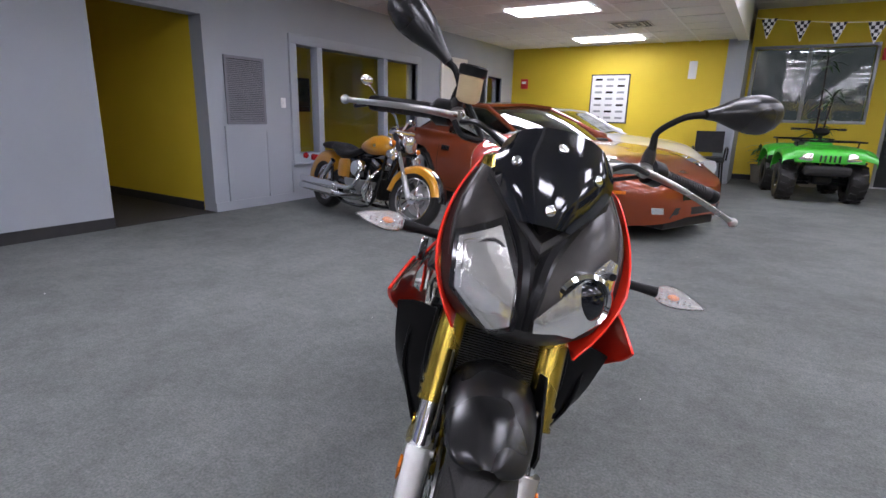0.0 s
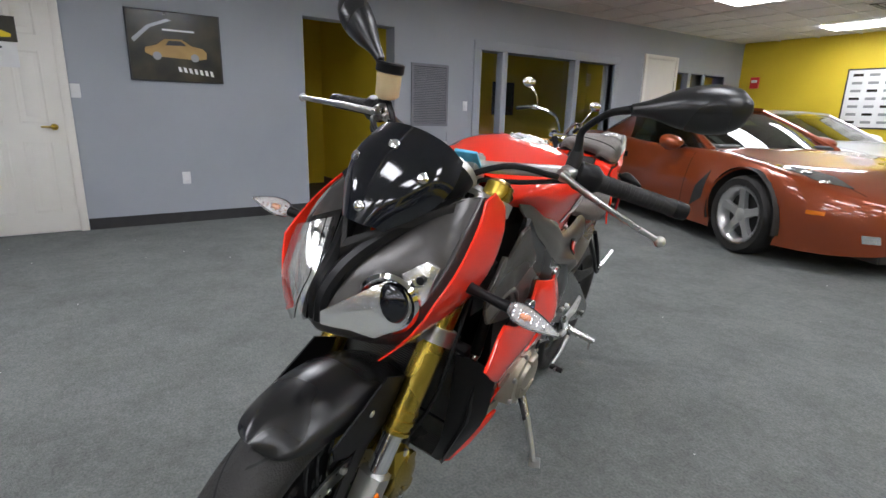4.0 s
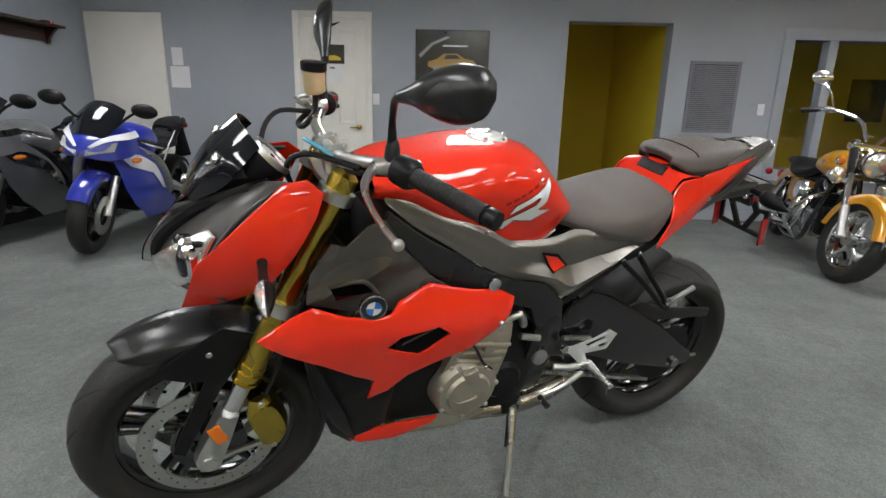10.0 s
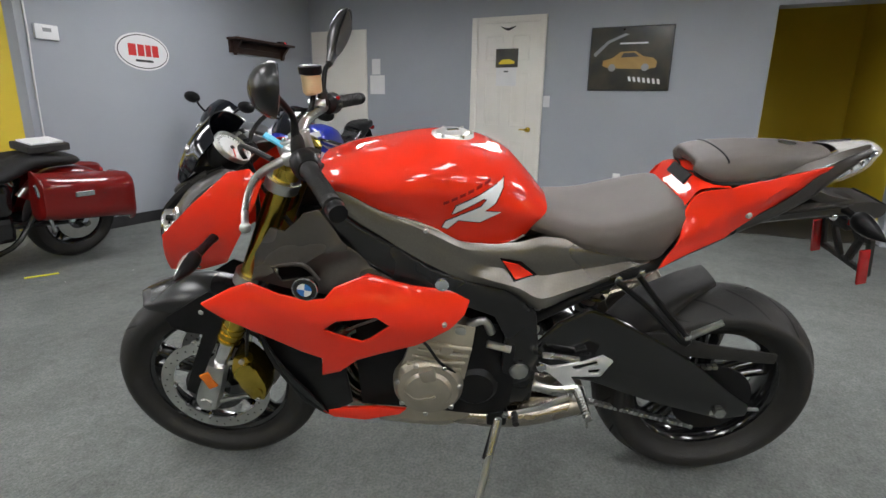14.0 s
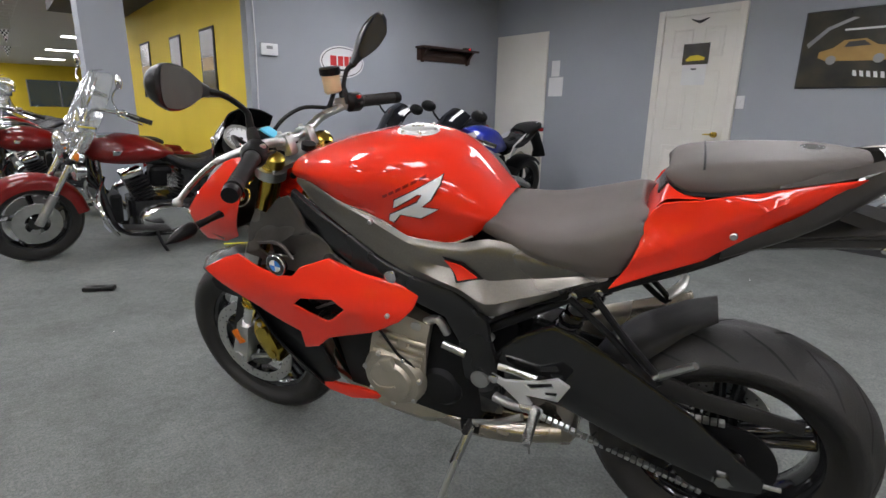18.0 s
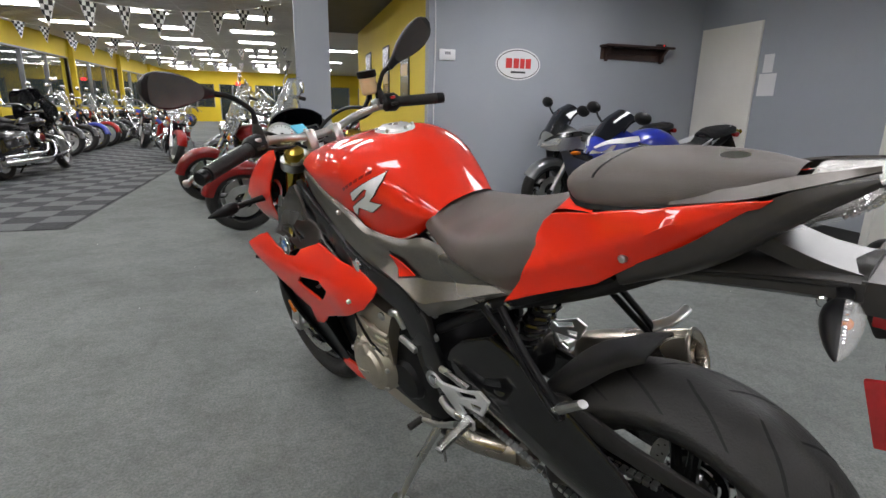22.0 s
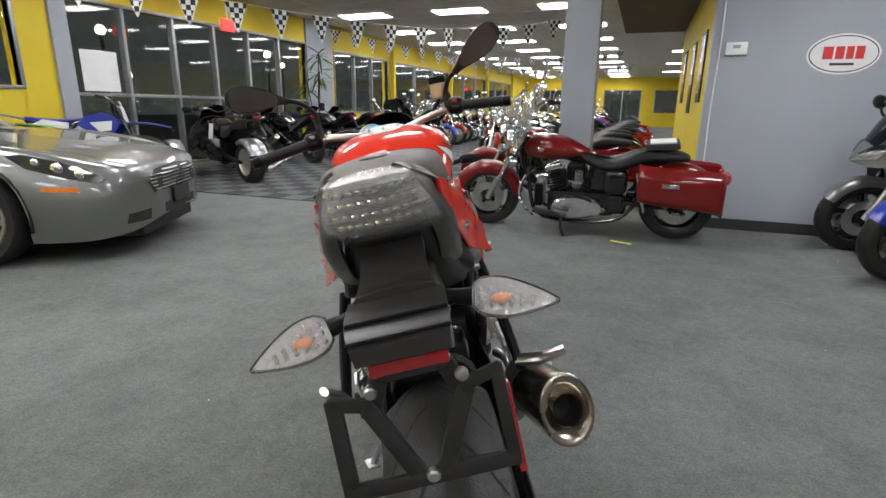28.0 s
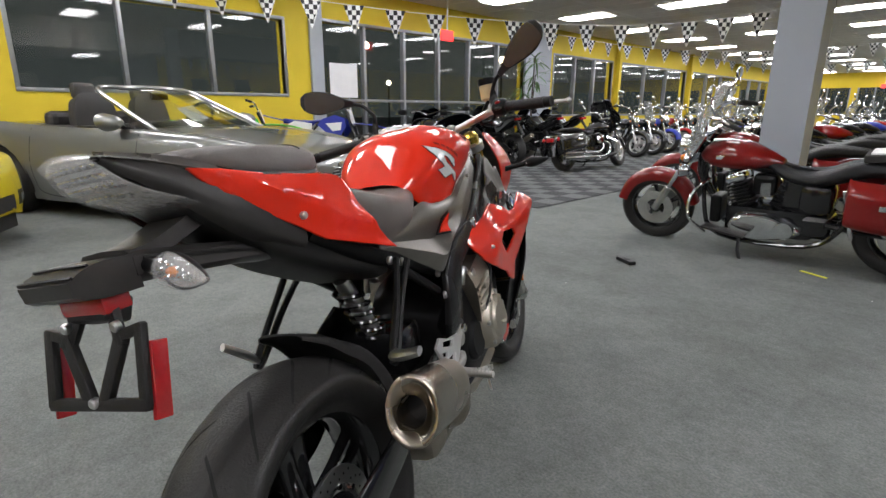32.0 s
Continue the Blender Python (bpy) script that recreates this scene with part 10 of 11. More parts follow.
    eng = part("engine", boxm(V(0.06, 0, 0.44), (0.34, 0.22, 0.26), None, 0.05), M_CAST, th)
    part("cylinder", boxm(V(0.14, 0, 0.64), (0.16, 0.15, 0.20), pose(0, 0, 0, 0, 10), 0.02), M_CAST, eng)
    piece("exhaust", tube([V(0.20, -0.05, 0.66), V(0.32, -0.10, 0.60), V(0.10, -0.13, 0.62), V(-0.30, -0.12, 0.72)], 0.022, 8, 4), M_STEEL, th)
    piece("muffler", rod(V(-0.30, -0.12, 0.72), V(-0.62, -0.13, 0.80), 0.045, 14), M_ALU, th)
    piece("side_stand", tube([V(-0.05, 0.10, 0.34), V(-0.10, 0.28, 0.0)], 0.012, 8, 1), M_ALU, th)
    piece("shock", tube([V(-0.16, 0, 0.80), V(-0.26, 0, 0.46)], 0.035, 10, 1), M_BLK, th)
    return th


def ground(fx, fy, rx, ry, lean=8.0):
    """Pose of a two-wheeler from its front and rear contact points, leaning left."""
    return pose((fx + rx) / 2, (fy + ry) / 2, 0, -lean, 0, math.degrees(math.atan2(fy - ry, fx - rx)))


cruiser("cruiser_motorcycle", ground(-1.92, 2.47, -3.46, 2.94), "amber yellow and black cruiser with chrome forks on side stand", M_YBIKE, wb=1.60, steer_a=16, light_bar=True, fender_black=True)
cruiser("touring_motorcycle", ground(1.05, -3.66, -0.64, -3.68), "dark red cruiser with windshield and hard saddlebags on side stand", M_MAROON, wb=1.66, steer_a=10, screen=True, bags=True, box=True, seg=56)
cruiser("touring_motorcycle", ground(1.53, -5.30, -0.10, -5.36), "dark red touring cruiser with black seat behind another", M_MAROON, wb=1.62, steer_a=12, screen=True, bags=True)
sport("sport_motorcycle", ground(-1.95, -2.92, -3.36, -3.10), "blue and white faired sport motorcycle parked near the door", M_SPBLUE, M_ENAMEL, M_ENAMEL)
sport("sport_motorcycle", ground(-1.95, -3.80, -3.33, -3.95), "dark grey faired sport touring motorcycle beside the wall", mat("dark_silver_paint", (0.22, 0.225, 0.23), 0.28, metal=0.55, coat=1.0, color2=(0.19, 0.195, 0.20), scale=60), M_BLKG, M_BLKG, tall=0.05)
dirt("dirt_motorcycle", ground(6.55, -2.95, 7.25, -1.65, 6), "green off-road motorcycle with knobbly tyres by the window", M_GREEN, M_SEAT2)
dirt("dirt_motorcycle", ground(6.15, -4.15, 7.27, -3.33, 6), "blue and white off-road motorcycle by the storefront glass", M_SPBLUE, M_SPBLUE)
# row of cruisers along the window wall, front wheels to the aisle
DK = "black and chrome cruiser in the row along the windows"
c1 = cruiser("cruiser_motorcycle", ground(4.85, -11.10, 6.38, -11.60), DK, M_BLKG, "row of cruisers", seg=28)
c2 = cruiser("cruiser_motorcycle", ground(4.88, -12.05, 6.40, -12.60), "dark cruiser with clear windshield in the row along the windows", M_BLKG, "row of cruisers", screen=True, wire=True, seg=28)
c3 = cruiser("cruiser_motorcycle", ground(4.92, -13.00, 6.45, -13.55), "blue and chrome cruiser in the row along the windows", M_SPBLUE, "row of cruisers", wire=True, seg=28)
c4 = cruiser("cruiser_motorcycle", ground(4.95, -14.00, 6.48, -14.55), "dark red cruiser with saddlebags in the row along the windows", M_DKRED, "row of cruisers", bags=True, screen=True, seg=28)
rng = random.Random(5)
for k in range(14):
    src = (c1, c2, c1, c4, c3, c1, c2)[k % 7]
    y = -15.0 - 0.98 * k + rng.uniform(-0.1, 0.1)
    x = 5.00 + rng.uniform(-0.12, 0.12)
    copy_thing(src, ground(x, y, x + 1.53, y - 0.6 + rng.uniform(-0.1, 0.1)))
pt = cruiser("touring_motorcycle", ground(4.18, -8.95, 4.38, -7.42), "black and white touring motorcycle with fairing and side cases", M_BLKG, bags=True, fairing=True)
# bikes on the far side of the column and down the middle
for x, y, src in ((1.55, -6.9, c1), (1.60, -8.2, c2), (1.50, -9.5, c4), (1.55, -11.0, c1), (1.5, -12.4, c2), (1.5, -13.8, c3), (1.55, -15.2, c4), (1.5, -16.8, c1)):
    copy_thing(src, ground(x, y, x - 1.62, y - 0.15))
copy_thing(c4, ground(2.62, -9.45, 2.95, -11.05))
copy_thing(c1, ground(4.00, -13.35, 4.25, -14.95))
for k in range(8):
    copy_thing((c2, c4, c1, c3)[k % 4], ground(-1.9 - 0.1 * (k % 3), -11.6 - 1.25 * k, -3.5, -11.8 - 1.25 * k))
    copy_thing((c1, c2, c4, c1)[k % 4], ground(-4.6, -12.2 - 1.4 * k, -6.2, -12.4 - 1.4 * k))
# silver and black sport tourers in front of the storefront
sv = mat("bright_silver_paint", (0.38, 0.39, 0.40), 0.3, metal=0.6, coat=1.0, color2=(0.34, 0.35, 0.36), scale=60)
s1 = sport("sport_motorcycle", ground(7.05, -8.15, 5.75, -7.72), "black and silver sport motorcycle facing the storefront", M_BLKG, sv, sv, tall=0.06)
s2 = sport("sport_motorcycle", ground(6.95, -9.55, 5.62, -9.05), "black sport motorcycle facing the storefront", M_BLKG, M_BLK, M_BLKG)
copy_thing(s2, ground(6.95, -10.45, 5.60, -9.95))
copy_thing(s2, ground(7.10, -6.75, 5.85, -6.25))

# ---- quad, three-wheeler, plants, chair, small things ----
def fat_wheel(th, x, y, r, w, rim_r, lugs=True, m=None):
    at = (m or Matrix()) @ pose(x, y, r)
    t = piece("tyre", lathe([(rim_r, -w * 0.42), (rim_r + 0.03, -w * 0.5), (r - 0.05, -w * 0.5), (r - 0.012, -w * 0.36), (r, -w * 0.12), (r, w * 0.12), (r - 0.012, w * 0.36), (r - 0.05, w * 0.5), (rim_r + 0.03, w * 0.5), (rim_r, w * 0.42)], 36, at, True), M_TYRE, th)
    if lugs:
        g = bmesh.new()
        for i in range(16):
            for s in (1, -1):
                a = 2 * math.pi * (i + 0.25 * s) / 16
                boxm(at @ V((r + 0.004) * math.cos(a), s * w * 0.24, (r + 0.004) * math.sin(a)), (0.022, w * 0.36, 0.03), Matrix.Rotation(-a, 4, "Y") @ Matrix.Rotation(s * 0.3, 4, "X"), bm=g)
        part("tread_lug", g, M_TYRE, t)
    piece("rim", lathe([(rim_r + 0.004, -w * 0.42), (rim_r - 0.02, -w * 0.30), (rim_r * 0.5, -w * 0.22), (0.01, -w * 0.25), (0.01, w * 0.25), (rim_r * 0.5, w * 0.22), (rim_r - 0.02, w * 0.30), (rim_r + 0.004, w * 0.42)], 28, at, True), M_BLKG if lugs else M_WHEEL, t)
    return t


q = thing("quad_bike", pose(1.46, 8.40, 0, 0, 0, -80) @ Matrix.Scale(0.93, 4), "bright green four-wheel quad bike with cargo racks on carpet", "quad bike")
for sx in (0.62, -0.62):
    for s in (1, -1):
        fat_wheel(q, sx, s * 0.46, 0.31, 0.24, 0.15)
        piece("axle", rod(V(sx, s * 0.10, 0.33), V(sx, s * 0.40, 0.31), 0.02, 8), M_BLK, q)
        piece("suspension_arm", tube([V(sx - 0.1, s * 0.14, 0.28), V(sx, s * 0.38, 0.27), V(sx + 0.1, s * 0.14, 0.28)], 0.014, 6, 2), M_BLK, q)
        piece("shock", tube([V(sx, s * 0.32, 0.32), V(sx - 0.04, s * 0.20, 0.64)], 0.03, 8, 1), M_BLK, q)
        piece("mudguard", surf([[V(sx + dx, s * 0.16, z + 0.02), V(sx + dx, s * 0.40, z + 0.012), V(sx + dx * 1.02, s * 0.585, z - 0.03), V(sx + dx * 1.03, s * 0.60, z - 0.09)] for dx, z in ((0.38, 0.66), (0.33, 0.76), (0.12, 0.82), (-0.15, 0.82), (-0.34, 0.72), (-0.44, 0.54))], 3, 3, thick=0.008), M_GREEN, q, "green plastic mudguard", 50)
for s in (1, -1):
    lamp = piece("headlamp", boxm(V(1.00, s * 0.32, 0.70), (0.05, 0.23, 0.12), pose(0, 0, 0, 0, -12, s * 14), 0.03), M_REFL, q, "clear headlamp in the green nose")
    hb = piece("handlebar", tube([V(0.20, 0, 1.02), V(0.16, s * 0.14, 1.10), V(0.06, s * 0.36, 1.10)], 0.013, 8, 3), M_BLKG, q)
    piece("grip", rod(V(0.10, s * 0.26, 1.10), V(0.055, s * 0.38, 1.10), 0.02, 10), M_BLKM, hb)
    piece("footwell", boxm(V(0.02, s * 0.30, 0.32), (0.44, 0.26, 0.03), None, 0.01), M_BLK, q)
piece("nose", surf([[V(1.00, 0.44, 0.62), V(1.03, 0.2, 0.62), V(1.04, 0, 0.62)], [V(1.00, 0.46, 0.72), V(1.03, 0.2, 0.74), V(1.04, 0, 0.74)], [V(0.92, 0.44, 0.82), V(0.94, 0.2, 0.83), V(0.94, 0, 0.83)], [V(0.60, 0.40, 0.85), V(0.60, 0.2, 0.87), V(0.60, 0, 0.87)]], 3, 3, True, thick=0.01), M_GREEN, q, "green slotted nose panel", 40)
for k in range(5):
    part("grille_slot", boxm(V(1.045, -0.12 + 0.06 * k, 0.68), (0.012, 0.026, 0.10), None, 0.005), M_INT, q)
part("chassis", boxm(V(0.0, 0, 0.40), (1.66, 0.26, 0.26), None, 0.05), M_BLK, q)
part("bumper", boxm(V(0.98, 0, 0.50), (0.12, 0.62, 0.16), None, 0.05), M_BLKM, q)
piece("tank_cover", surf([[V(x, w, z - 0.22), V(x, w * 0.9, z - 0.03), V(x, 0, z)] for x, w, z in ((0.45, 0.16, 0.88), (0.28, 0.18, 0.95), (0.05, 0.16, 0.92), (-0.10, 0.13, 0.86))], 3, 3, True, cap=True), M_GREEN, q, "", 50)
piece("seat", surf([[V(x, w, z - 0.10), V(x, w * 0.92, z), V(x, 0, z + 0.01)] for x, w, z in ((0.0, 0.12, 0.86), (-0.2, 0.17, 0.84), (-0.5, 0.19, 0.87), (-0.66, 0.16, 0.88))], 3, 3, True, thick=0.03), M_SEAT2, q, "black seat", 60)
piece("instrument_pod", ball(V(0.26, 0, 1.06), 0.10, 16, (0.9, 1.2, 0.7)), M_BLK, q)
piece("steering_stem", rod(V(0.34, 0, 0.86), V(0.22, 0, 1.04), 0.03, 10), M_BLK, q)
for x0, x1 in ((0.50, 1.0), (-1.0, -0.62)):
    rack = piece("cargo_rack", tube([V(x0, 0.42, 0.93), V(x1, 0.42, 0.93), V(x1, -0.42, 0.93), V(x0, -0.42, 0.93)], 0.013, 8, 1, True), M_BLK, q, "black tube cargo rack")
    for k in range(5):
        piece("rack_bar", rod(V(x0, -0.28 + 0.14 * k, 0.93), V(x1, -0.28 + 0.14 * k, 0.93), 0.008, 6), M_BLK, rack)
    for s in (1, -1):
        piece("rack_leg", rod(V((x0 + x1) / 2, s * 0.38, 0.80), V((x0 + x1) / 2, s * 0.40, 0.93), 0.012, 6), M_BLK, rack)

# three-wheeler
tw = thing("three_wheeler", pose(5.58, -5.22, 0, 0, 0, -24) @ Matrix.Scale(1.0, 4), "black and silver three-wheeled roadster parked by the storefront", "three-wheeler")
fat_wheel(tw, -0.66, 0, 0.30, 0.23, 0.19, False)
for s in (1, -1):
    fat_wheel(tw, 0.70, s * 0.58, 0.27, 0.16, 0.18, False)
    arc_fender("front_fender", tw, 0.70, 0.27, 0.31, 0.19, 20, 160, sv, Matrix.Translation((0, s * 0.58, 0)), 0.04)
    piece("suspension_arm", tube([V(0.55, s * 0.15, 0.28), V(0.70, s * 0.50, 0.27), V(0.85, s * 0.15, 0.28)], 0.016, 6, 2), M_BLK, tw)
    piece("side_panel", panel([(0.75, 0.62), (0.50, 0.40), (-0.10, 0.30), (-0.36, 0.40), (-0.30, 0.62), (0.10, 0.74), (0.50, 0.86)], lambda x, z: 0.22 + 0.06 * math.sin((z - 0.3) * 5), 0.006, cuts=1, side=s), M_BLKG, tw, "gloss black side panel", 50)
    hb = piece("handlebar", tube([V(0.30, 0.02 * s, 0.98), V(0.20, s * 0.20, 1.04), V(0.08, s * 0.36, 1.02)], 0.014, 8, 3), M_BLKG, tw)
    piece("grip", rod(V(0.13, s * 0.29, 1.03), V(0.07, s * 0.37, 1.02), 0.02, 8), M_BLKM, hb)
    piece("swingarm", tube([V(-0.66, s * 0.15, 0.30), V(-0.15, s * 0.14, 0.36)], 0.03, 8, 1), M_BLK, tw)
    a = piece("mirror_stalk", tube([V(0.55, s * 0.20, 0.90), V(0.50, s * 0.34, 1.0)], 0.01, 6, 1), M_BLK, tw)
    piece("mirror", ball(V(0.49, s * 0.38, 1.02), 0.075, 12, (0.4, 1.1, 0.7)), M_BLK, a)
arc_fender("rear_fender", tw, -0.66, 0.30, 0.345, 0.27, 60, 160, sv, None, 0.08, "silver rear fender")
piece("nose", surf([[V(1.10, 0.10, 0.40), V(1.12, 0.05, 0.46), V(1.10, 0, 0.52)], [V(0.95, 0.26, 0.36), V(0.96, 0.20, 0.60), V(0.96, 0, 0.66)], [V(0.70, 0.32, 0.40), V(0.70, 0.26, 0.76), V(0.70, 0, 0.82)], [V(0.45, 0.28, 0.50), V(0.45, 0.22, 0.86), V(0.48, 0, 0.94)]], 3, 3, True, thick=0.01), M_BLKG, tw, "black pointed nose", 50)
piece("windscreen", surf([[V(0.62, 0.20, 0.84), V(0.66, 0, 0.88)], [V(0.44, 0.18, 1.02), V(0.48, 0, 1.08)]], 3, 3, True, thick=0.004), M_SMOKE, tw, "", 60)
part("engine", boxm(V(0.15, 0, 0.42), (0.60, 0.36, 0.34), None, 0.06), M_BLK, tw)
piece("tank", surf([[V(x, w, z - 0.25), V(x, w, z - 0.06), V(x, 0, z)] for x, w, z in ((0.40, 0.16, 0.88), (0.20, 0.20, 0.92), (-0.05, 0.16, 0.84))], 3, 3, True, cap=True), M_BLKG, tw, "", 50)
piece("seat", surf([[V(x, w, z - 0.12), V(x, w * 0.9, z), V(x, 0, z + 0.01)] for x, w, z in ((0.0, 0.12, 0.80), (-0.2, 0.18, 0.74), (-0.42, 0.18, 0.80), (-0.52, 0.16, 0.88), (-0.82, 0.12, 0.90))], 3, 3, True, thick=0.04), M_SEAT2, tw, "", 60)
piece("tail", tube([V(-0.3, 0, 0.66), V(-0.6, 0, 0.76), V(-0.92, 0, 0.82)], [0.13, 0.11, 0.05], 10, 3), M_BLK, tw)
piece("muffler", rod(V(-0.30, -0.22, 0.34), V(-0.85, -0.24, 0.42), 0.06, 14), M_STEEL, tw)
part("price_tag", boxm(V(-0.10, 0.30, 0.72), (0.13, 0.004, 0.22), pose(0, 0, 0, 8), 0), M_PAPER, tw, "white hanging price tag")


# plants
def leaf_bm(bm, base, way, length, width, droop, n=5):
    """One long leaf, bent under its weight."""
    d = Vector(way).normalized()
    side = d.cross(V(0, 0, 1))
    side = side.normalized() if side.length > 0.01 else V(1, 0, 0)
    rows = []
    for i in range(n + 1):
        f = i / n
        p = Vector(base) + d * length * f - V(0, 0, droop * f * f)
        w = width * math.sin(math.pi * (0.08 + 0.92 * f)) * 0.5
        rows.append([p - side * w, p - V(0, 0, w * 0.25), p + side * w])
    add_grid(bm, rows)


def pot_plant(name, x, y, label, stems, pot_r, pot_h, leaves, length, width, seed):
    th = thing(name, pose(x, y, 0), label, "plant")
    pot = piece("pot", lathe([(0.001, 0.01), (pot_r * 0.72, 0.0), (pot_r, pot_h), (pot_r * 1.06, pot_h), (pot_r * 1.06, pot_h + 0.03), (pot_r * 0.94, pot_h + 0.03), (pot_r * 0.9, pot_h - 0.02), (0.001, pot_h - 0.02)], 28, Matrix.Rotation(radians(90), 4, "X")), M_TERRA, th, "plain plant pot")
    g = random.Random(seed)
    for k, (h, lean) in enumerate(stems):
        a = g.uniform(0, 6.28)
        top = V(lean * math.cos(a), lean * math.sin(a), h)
        stem = piece("stem", tube([V(0.05 * math.cos(a), 0.05 * math.sin(a), pot_h - 0.03), top * 0.55 + V(0, 0, 0.05), top], [0.022, 0.016, 0.010], 8, 3), M_WOOD, th)
        for i in range(leaves):
            b = bmesh.new()
            q = 2.4 * i + g.uniform(-0.3, 0.3)
            up = g.uniform(-0.2, 1.0)
            leaf_bm(b, top - V(0, 0, g.uniform(0, 0.25)), (math.cos(q), math.sin(q), up), length * g.uniform(0.7, 1.1), width, length * g.uniform(0.25, 0.7))
            part("leaf", b, M_LEAF, stem, "", True)
    return th


# axis of pots: turned bodies are built round y, so they are stood up first
pot_plant("potted_plant", 0.78, 10.05, "small leafy plant in a pale pot by the yellow wall", [(0.50, 0.08), (0.62, 0.12), (0.72, 0.06)], 0.17, 0.30, 14, 0.30, 0.06, 3)
pot_plant("palm_plant", 1.55, 10.0, "tall thin palm with drooping leaves by the window", [(2.25, 0.10), (1.65, 0.2), (1.15, 0.18)], 0.19, 0.32, 16, 0.55, 0.045, 7)
pot_plant("palm_plant", 7.05, -9.85, "tall green palm beside the storefront glass", [(2.30, 0.12), (1.9, 0.25), (1.6, 0.2)], 0.20, 0.34, 20, 0.60, 0.05, 9)

# black chair by the yellow wall
ch = thing("armchair", pose(-0.02, 8.92, 0, 0, 0, -80), "black padded office chair beside the yellow wall", "chair")
part("seat", boxm(V(0, 0, 0.45), (0.46, 0.48, 0.09), None, 0.03), M_SEAT2, ch)
piece("backrest", surf([[V(-0.22 - 0.03 * k, q * 0.23, 0.56 + 0.12 * k) for q in (-1, 0, 1)] for k in range(4)], 3, 3, thick=0.06), M_SEAT2, ch, "", 60)
for s in (1, -1):
    piece("armrest", tube([V(-0.18, s * 0.26, 0.45), V(-0.16, s * 0.27, 0.64), V(0.16, s * 0.27, 0.64), V(0.18, s * 0.26, 0.45)], 0.016, 8, 3), M_BLK, ch)
    for x in (0.18, -0.18):
        piece("leg", rod(V(x, s * 0.21, 0.42), V(x * 1.2, s * 0.24, 0.0), 0.014, 8), M_BLK, ch)

# small things on the carpet
rm = thing("remote_control", pose(0.82, -2.65, 0, 0, 0, -28), "small black plastic remote lying on the carpet", "remote")
part("case", box_bm(-0.085, 0.085, -0.028, 0.028, 0.0, 0.028, 0.008), M_BLK, rm)
part("button", box_bm(-0.03, 0.03, -0.012, 0.012, 0.028, 0.031, 0.001), M_BLKM, rm)
tagged(part("tape_strip", box_bm(-0.09, 0.09, -0.014, 0.014, 0.0, 0.003), M_STICK), "short strip of yellow tape on the carpet", "tape").matrix_world = pose(-0.215, -3.31, 0.001, 0, 0, -24)
g = random.Random(11)
lint = bmesh.new()
for i in range(45):
    x, y = g.uniform(-3.6, 4.0), g.uniform(-3.6, 5.5)
    r = g.uniform(0.001, 0.0022)
    boxm(V(x, y, 0.002), (r * g.uniform(1, 4), r, 0.003), pose(0, 0, 0, 0, 0, g.uniform(0, 180)), bm=lint)
tagged(part("lint_speck", lint, M_PAPER), "pale specks of lint scattered on the carpet", "lint", kind="stuff")

# ---- checked pennants on strings ----
def pennant_mesh():
    """White cloth with black squares set on both faces, hanging from z = 0."""
    bm = bmesh.new()
    w, h = 0.115, 0.30
    return surf([[(-w, 0.0, 0), (0, 0.004, 0), (w, 0, 0)], [(-w * 0.52, 0.006, -h * 0.5), (0, 0.010, -h * 0.5), (w * 0.52, 0.004, -h * 0.5)], [(-0.004, 0, -h), (0, 0.002, -h), (0.004, 0, -h)]], 3, 3)


M_CLOTH = mat("white_pennant_cloth", (0.74, 0.74, 0.72), 0.7, color2=(0.68, 0.68, 0.66), scale=12)
M_CLOTHB = mat("black_pennant_print", (0.012, 0.012, 0.013), 0.7, color2=(0.02, 0.02, 0.02), scale=12)


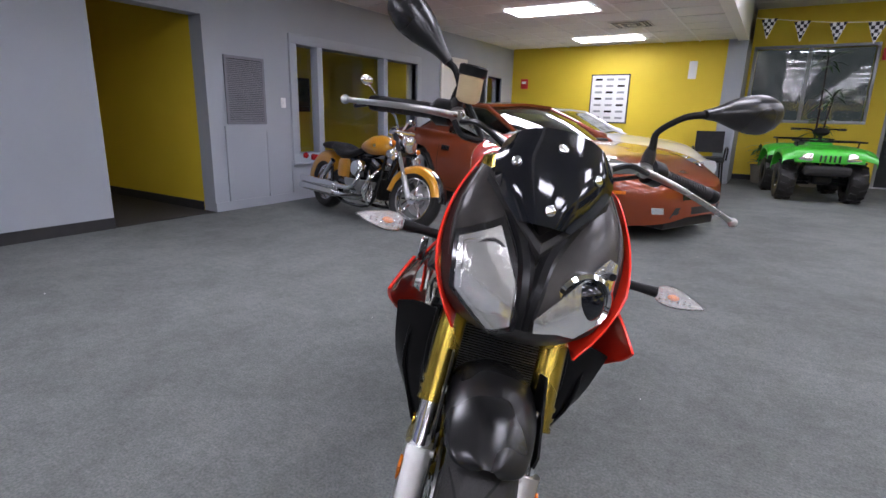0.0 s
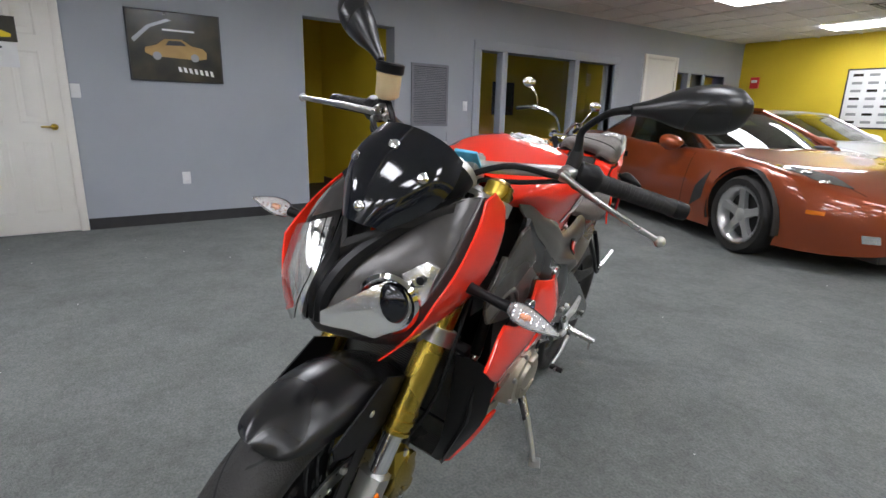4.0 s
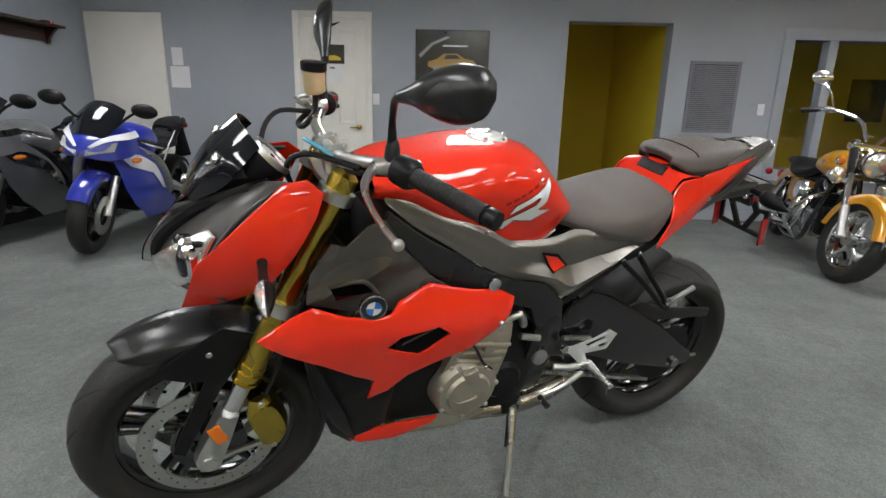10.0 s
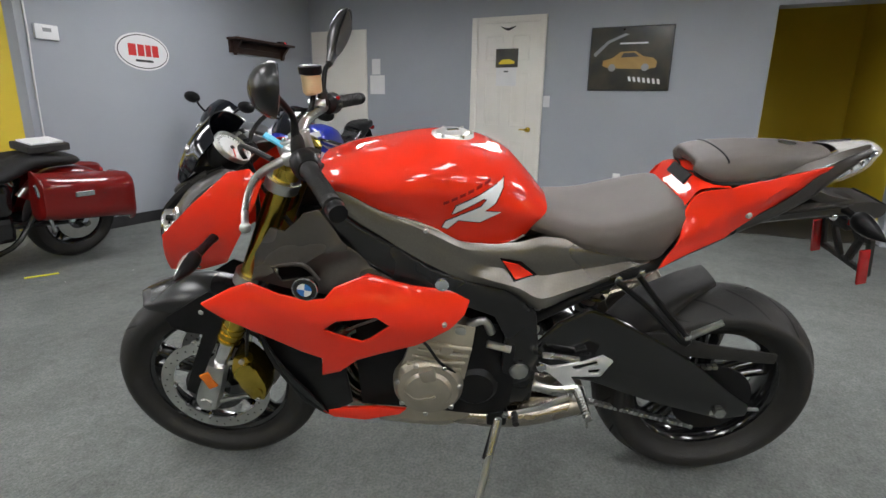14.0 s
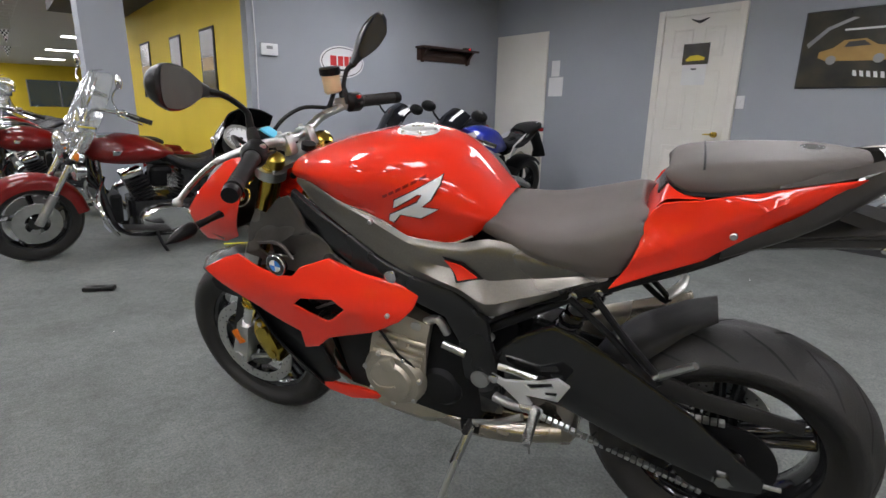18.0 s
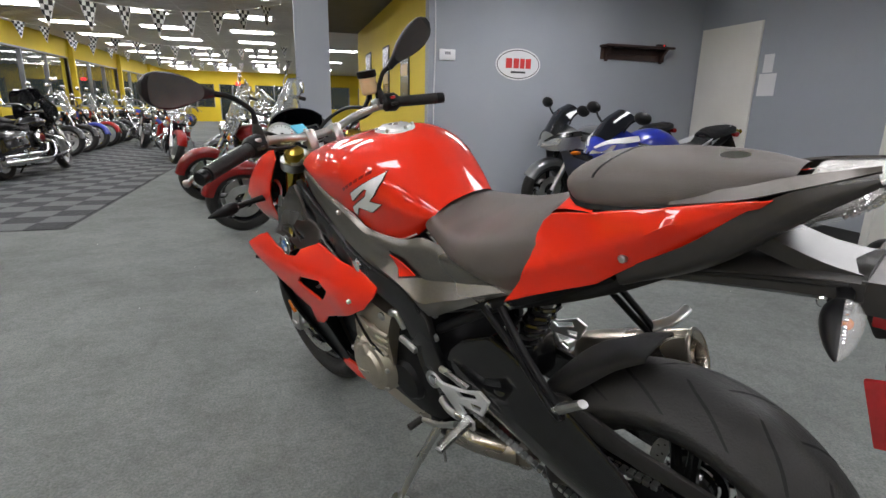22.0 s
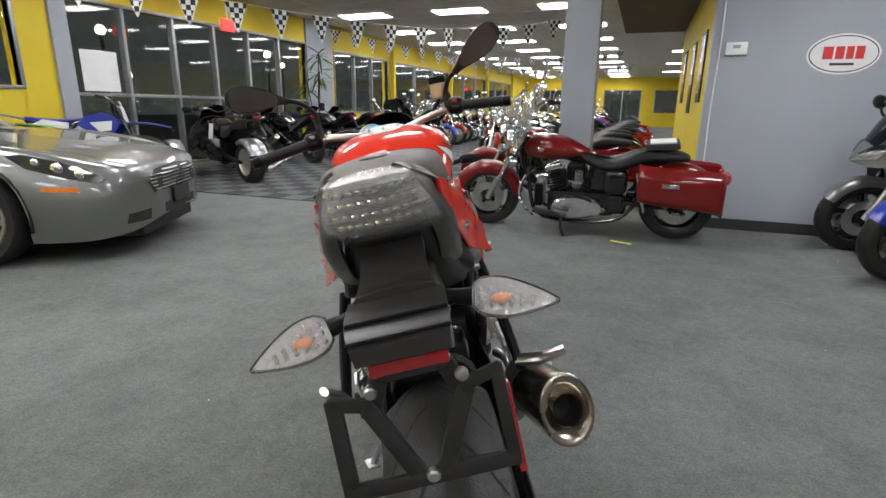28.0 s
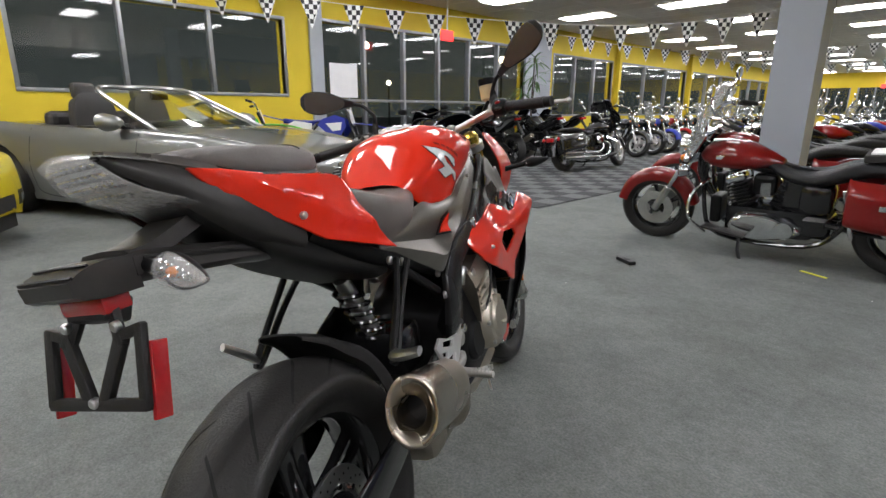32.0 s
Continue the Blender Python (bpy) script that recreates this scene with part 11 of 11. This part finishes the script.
def flag_squares():
    bm = bmesh.new()
    w, h, n, r = 0.115, 0.30, 5, 6
    for j in range(r):
        z0, z1 = -h * j / r, -h * (j + 1) / r
        for i in range(n):
            if (i + j) % 2:
                continue
            xa, xb = -w + 2 * w * i / n, -w + 2 * w * (i + 1) / n
            pts = []
            for x, z in ((xa, z0), (xb, z0), (xb, z1), (xa, z1)):
                lim = w * (1 + z / h)
                pts.append((max(-lim, min(lim, x)), z))
            if abs(pts[0][0] - pts[1][0]) + abs(pts[2][0] - pts[3][0]) < 0.006:
                continue
            for s in (-1, 1):
                vs = []
                for x, z in pts:
                    bend = 0.010 * math.sin(math.pi * min(1, -z / h)) * (1 - (x / w) ** 2)
                    vs.append(bm.verts.new((x, bend + s * 0.003, z)))
                try:
                    bm.faces.new(vs if s < 0 else vs[::-1])
                except ValueError:
                    pass
    return bm


flag_me = []
for b, m in ((pennant_mesh(), M_CLOTH), (flag_squares(), M_CLOTHB)):
    me = bpy.data.meshes.new("pennant")
    b.to_mesh(me)
    b.free()
    me.materials.append(m)
    flag_me.append(me)


def flag_string(pts, step, label="string of black and white checked pennants"):
    path = spline(pts, 12)
    root = part("pennant_string", tube(path, 0.004, 5, 1), M_CLOTH)
    tagged(root, label, "pennants", "pennant strings")
    for e in (path[0], path[-1]):
        part("tie_cord", rod(e, V(e.x, e.y, CE + 0.002), 0.003, 5), M_CLOTH, root)
    dist, nxt = 0.0, step / 2
    rnd = random.Random(len(path) + int(pts[0][1] * 10))
    for a, b in zip(path, path[1:]):
        seg = (b - a).length
        while dist + seg >= nxt:
            p = a.lerp(b, (nxt - dist) / seg)
            d = (b - a)
            m = Matrix.Translation(p) @ pose(0, 0, 0, rnd.uniform(-6, 6), 0, math.degrees(math.atan2(d.y, d.x)) + rnd.uniform(-10, 10))
            f = new("pennant", flag_me[0])
            f.parent = root
            f.matrix_local = m
            q = new("pennant_check", flag_me[1])
            q.parent = f
            nxt += step
        dist += seg


flag_string([(6.3, 0.6, 2.75), (5.6, -0.9, 2.45), (4.74, -2.3, 2.26), (3.90, -3.6, 2.14), (2.95, -4.95, 2.08), (2.25, -6.1, 2.14), (1.42, -7.1, 2.30), (0.6, -8.0, 2.60)], 0.47)
flag_string([(6.5, -9.5, 2.75), (5.2, -11.5, 2.50), (3.6, -13.2, 2.42), (2.0, -14.6, 2.50), (0.4, -15.8, 2.75)], 0.47)
flag_string([(6.5, -17.0, 2.8), (4.4, -18.5, 2.5), (2.4, -19.8, 2.5), (0.0, -21.0, 2.8)], 0.47)
flag_string([(0.35, 8.9, 2.75), (1.6, 8.6, 2.56), (3.0, 8.3, 2.52), (4.6, 7.8, 2.60), (6.4, 7.2, 2.85)], 0.47)
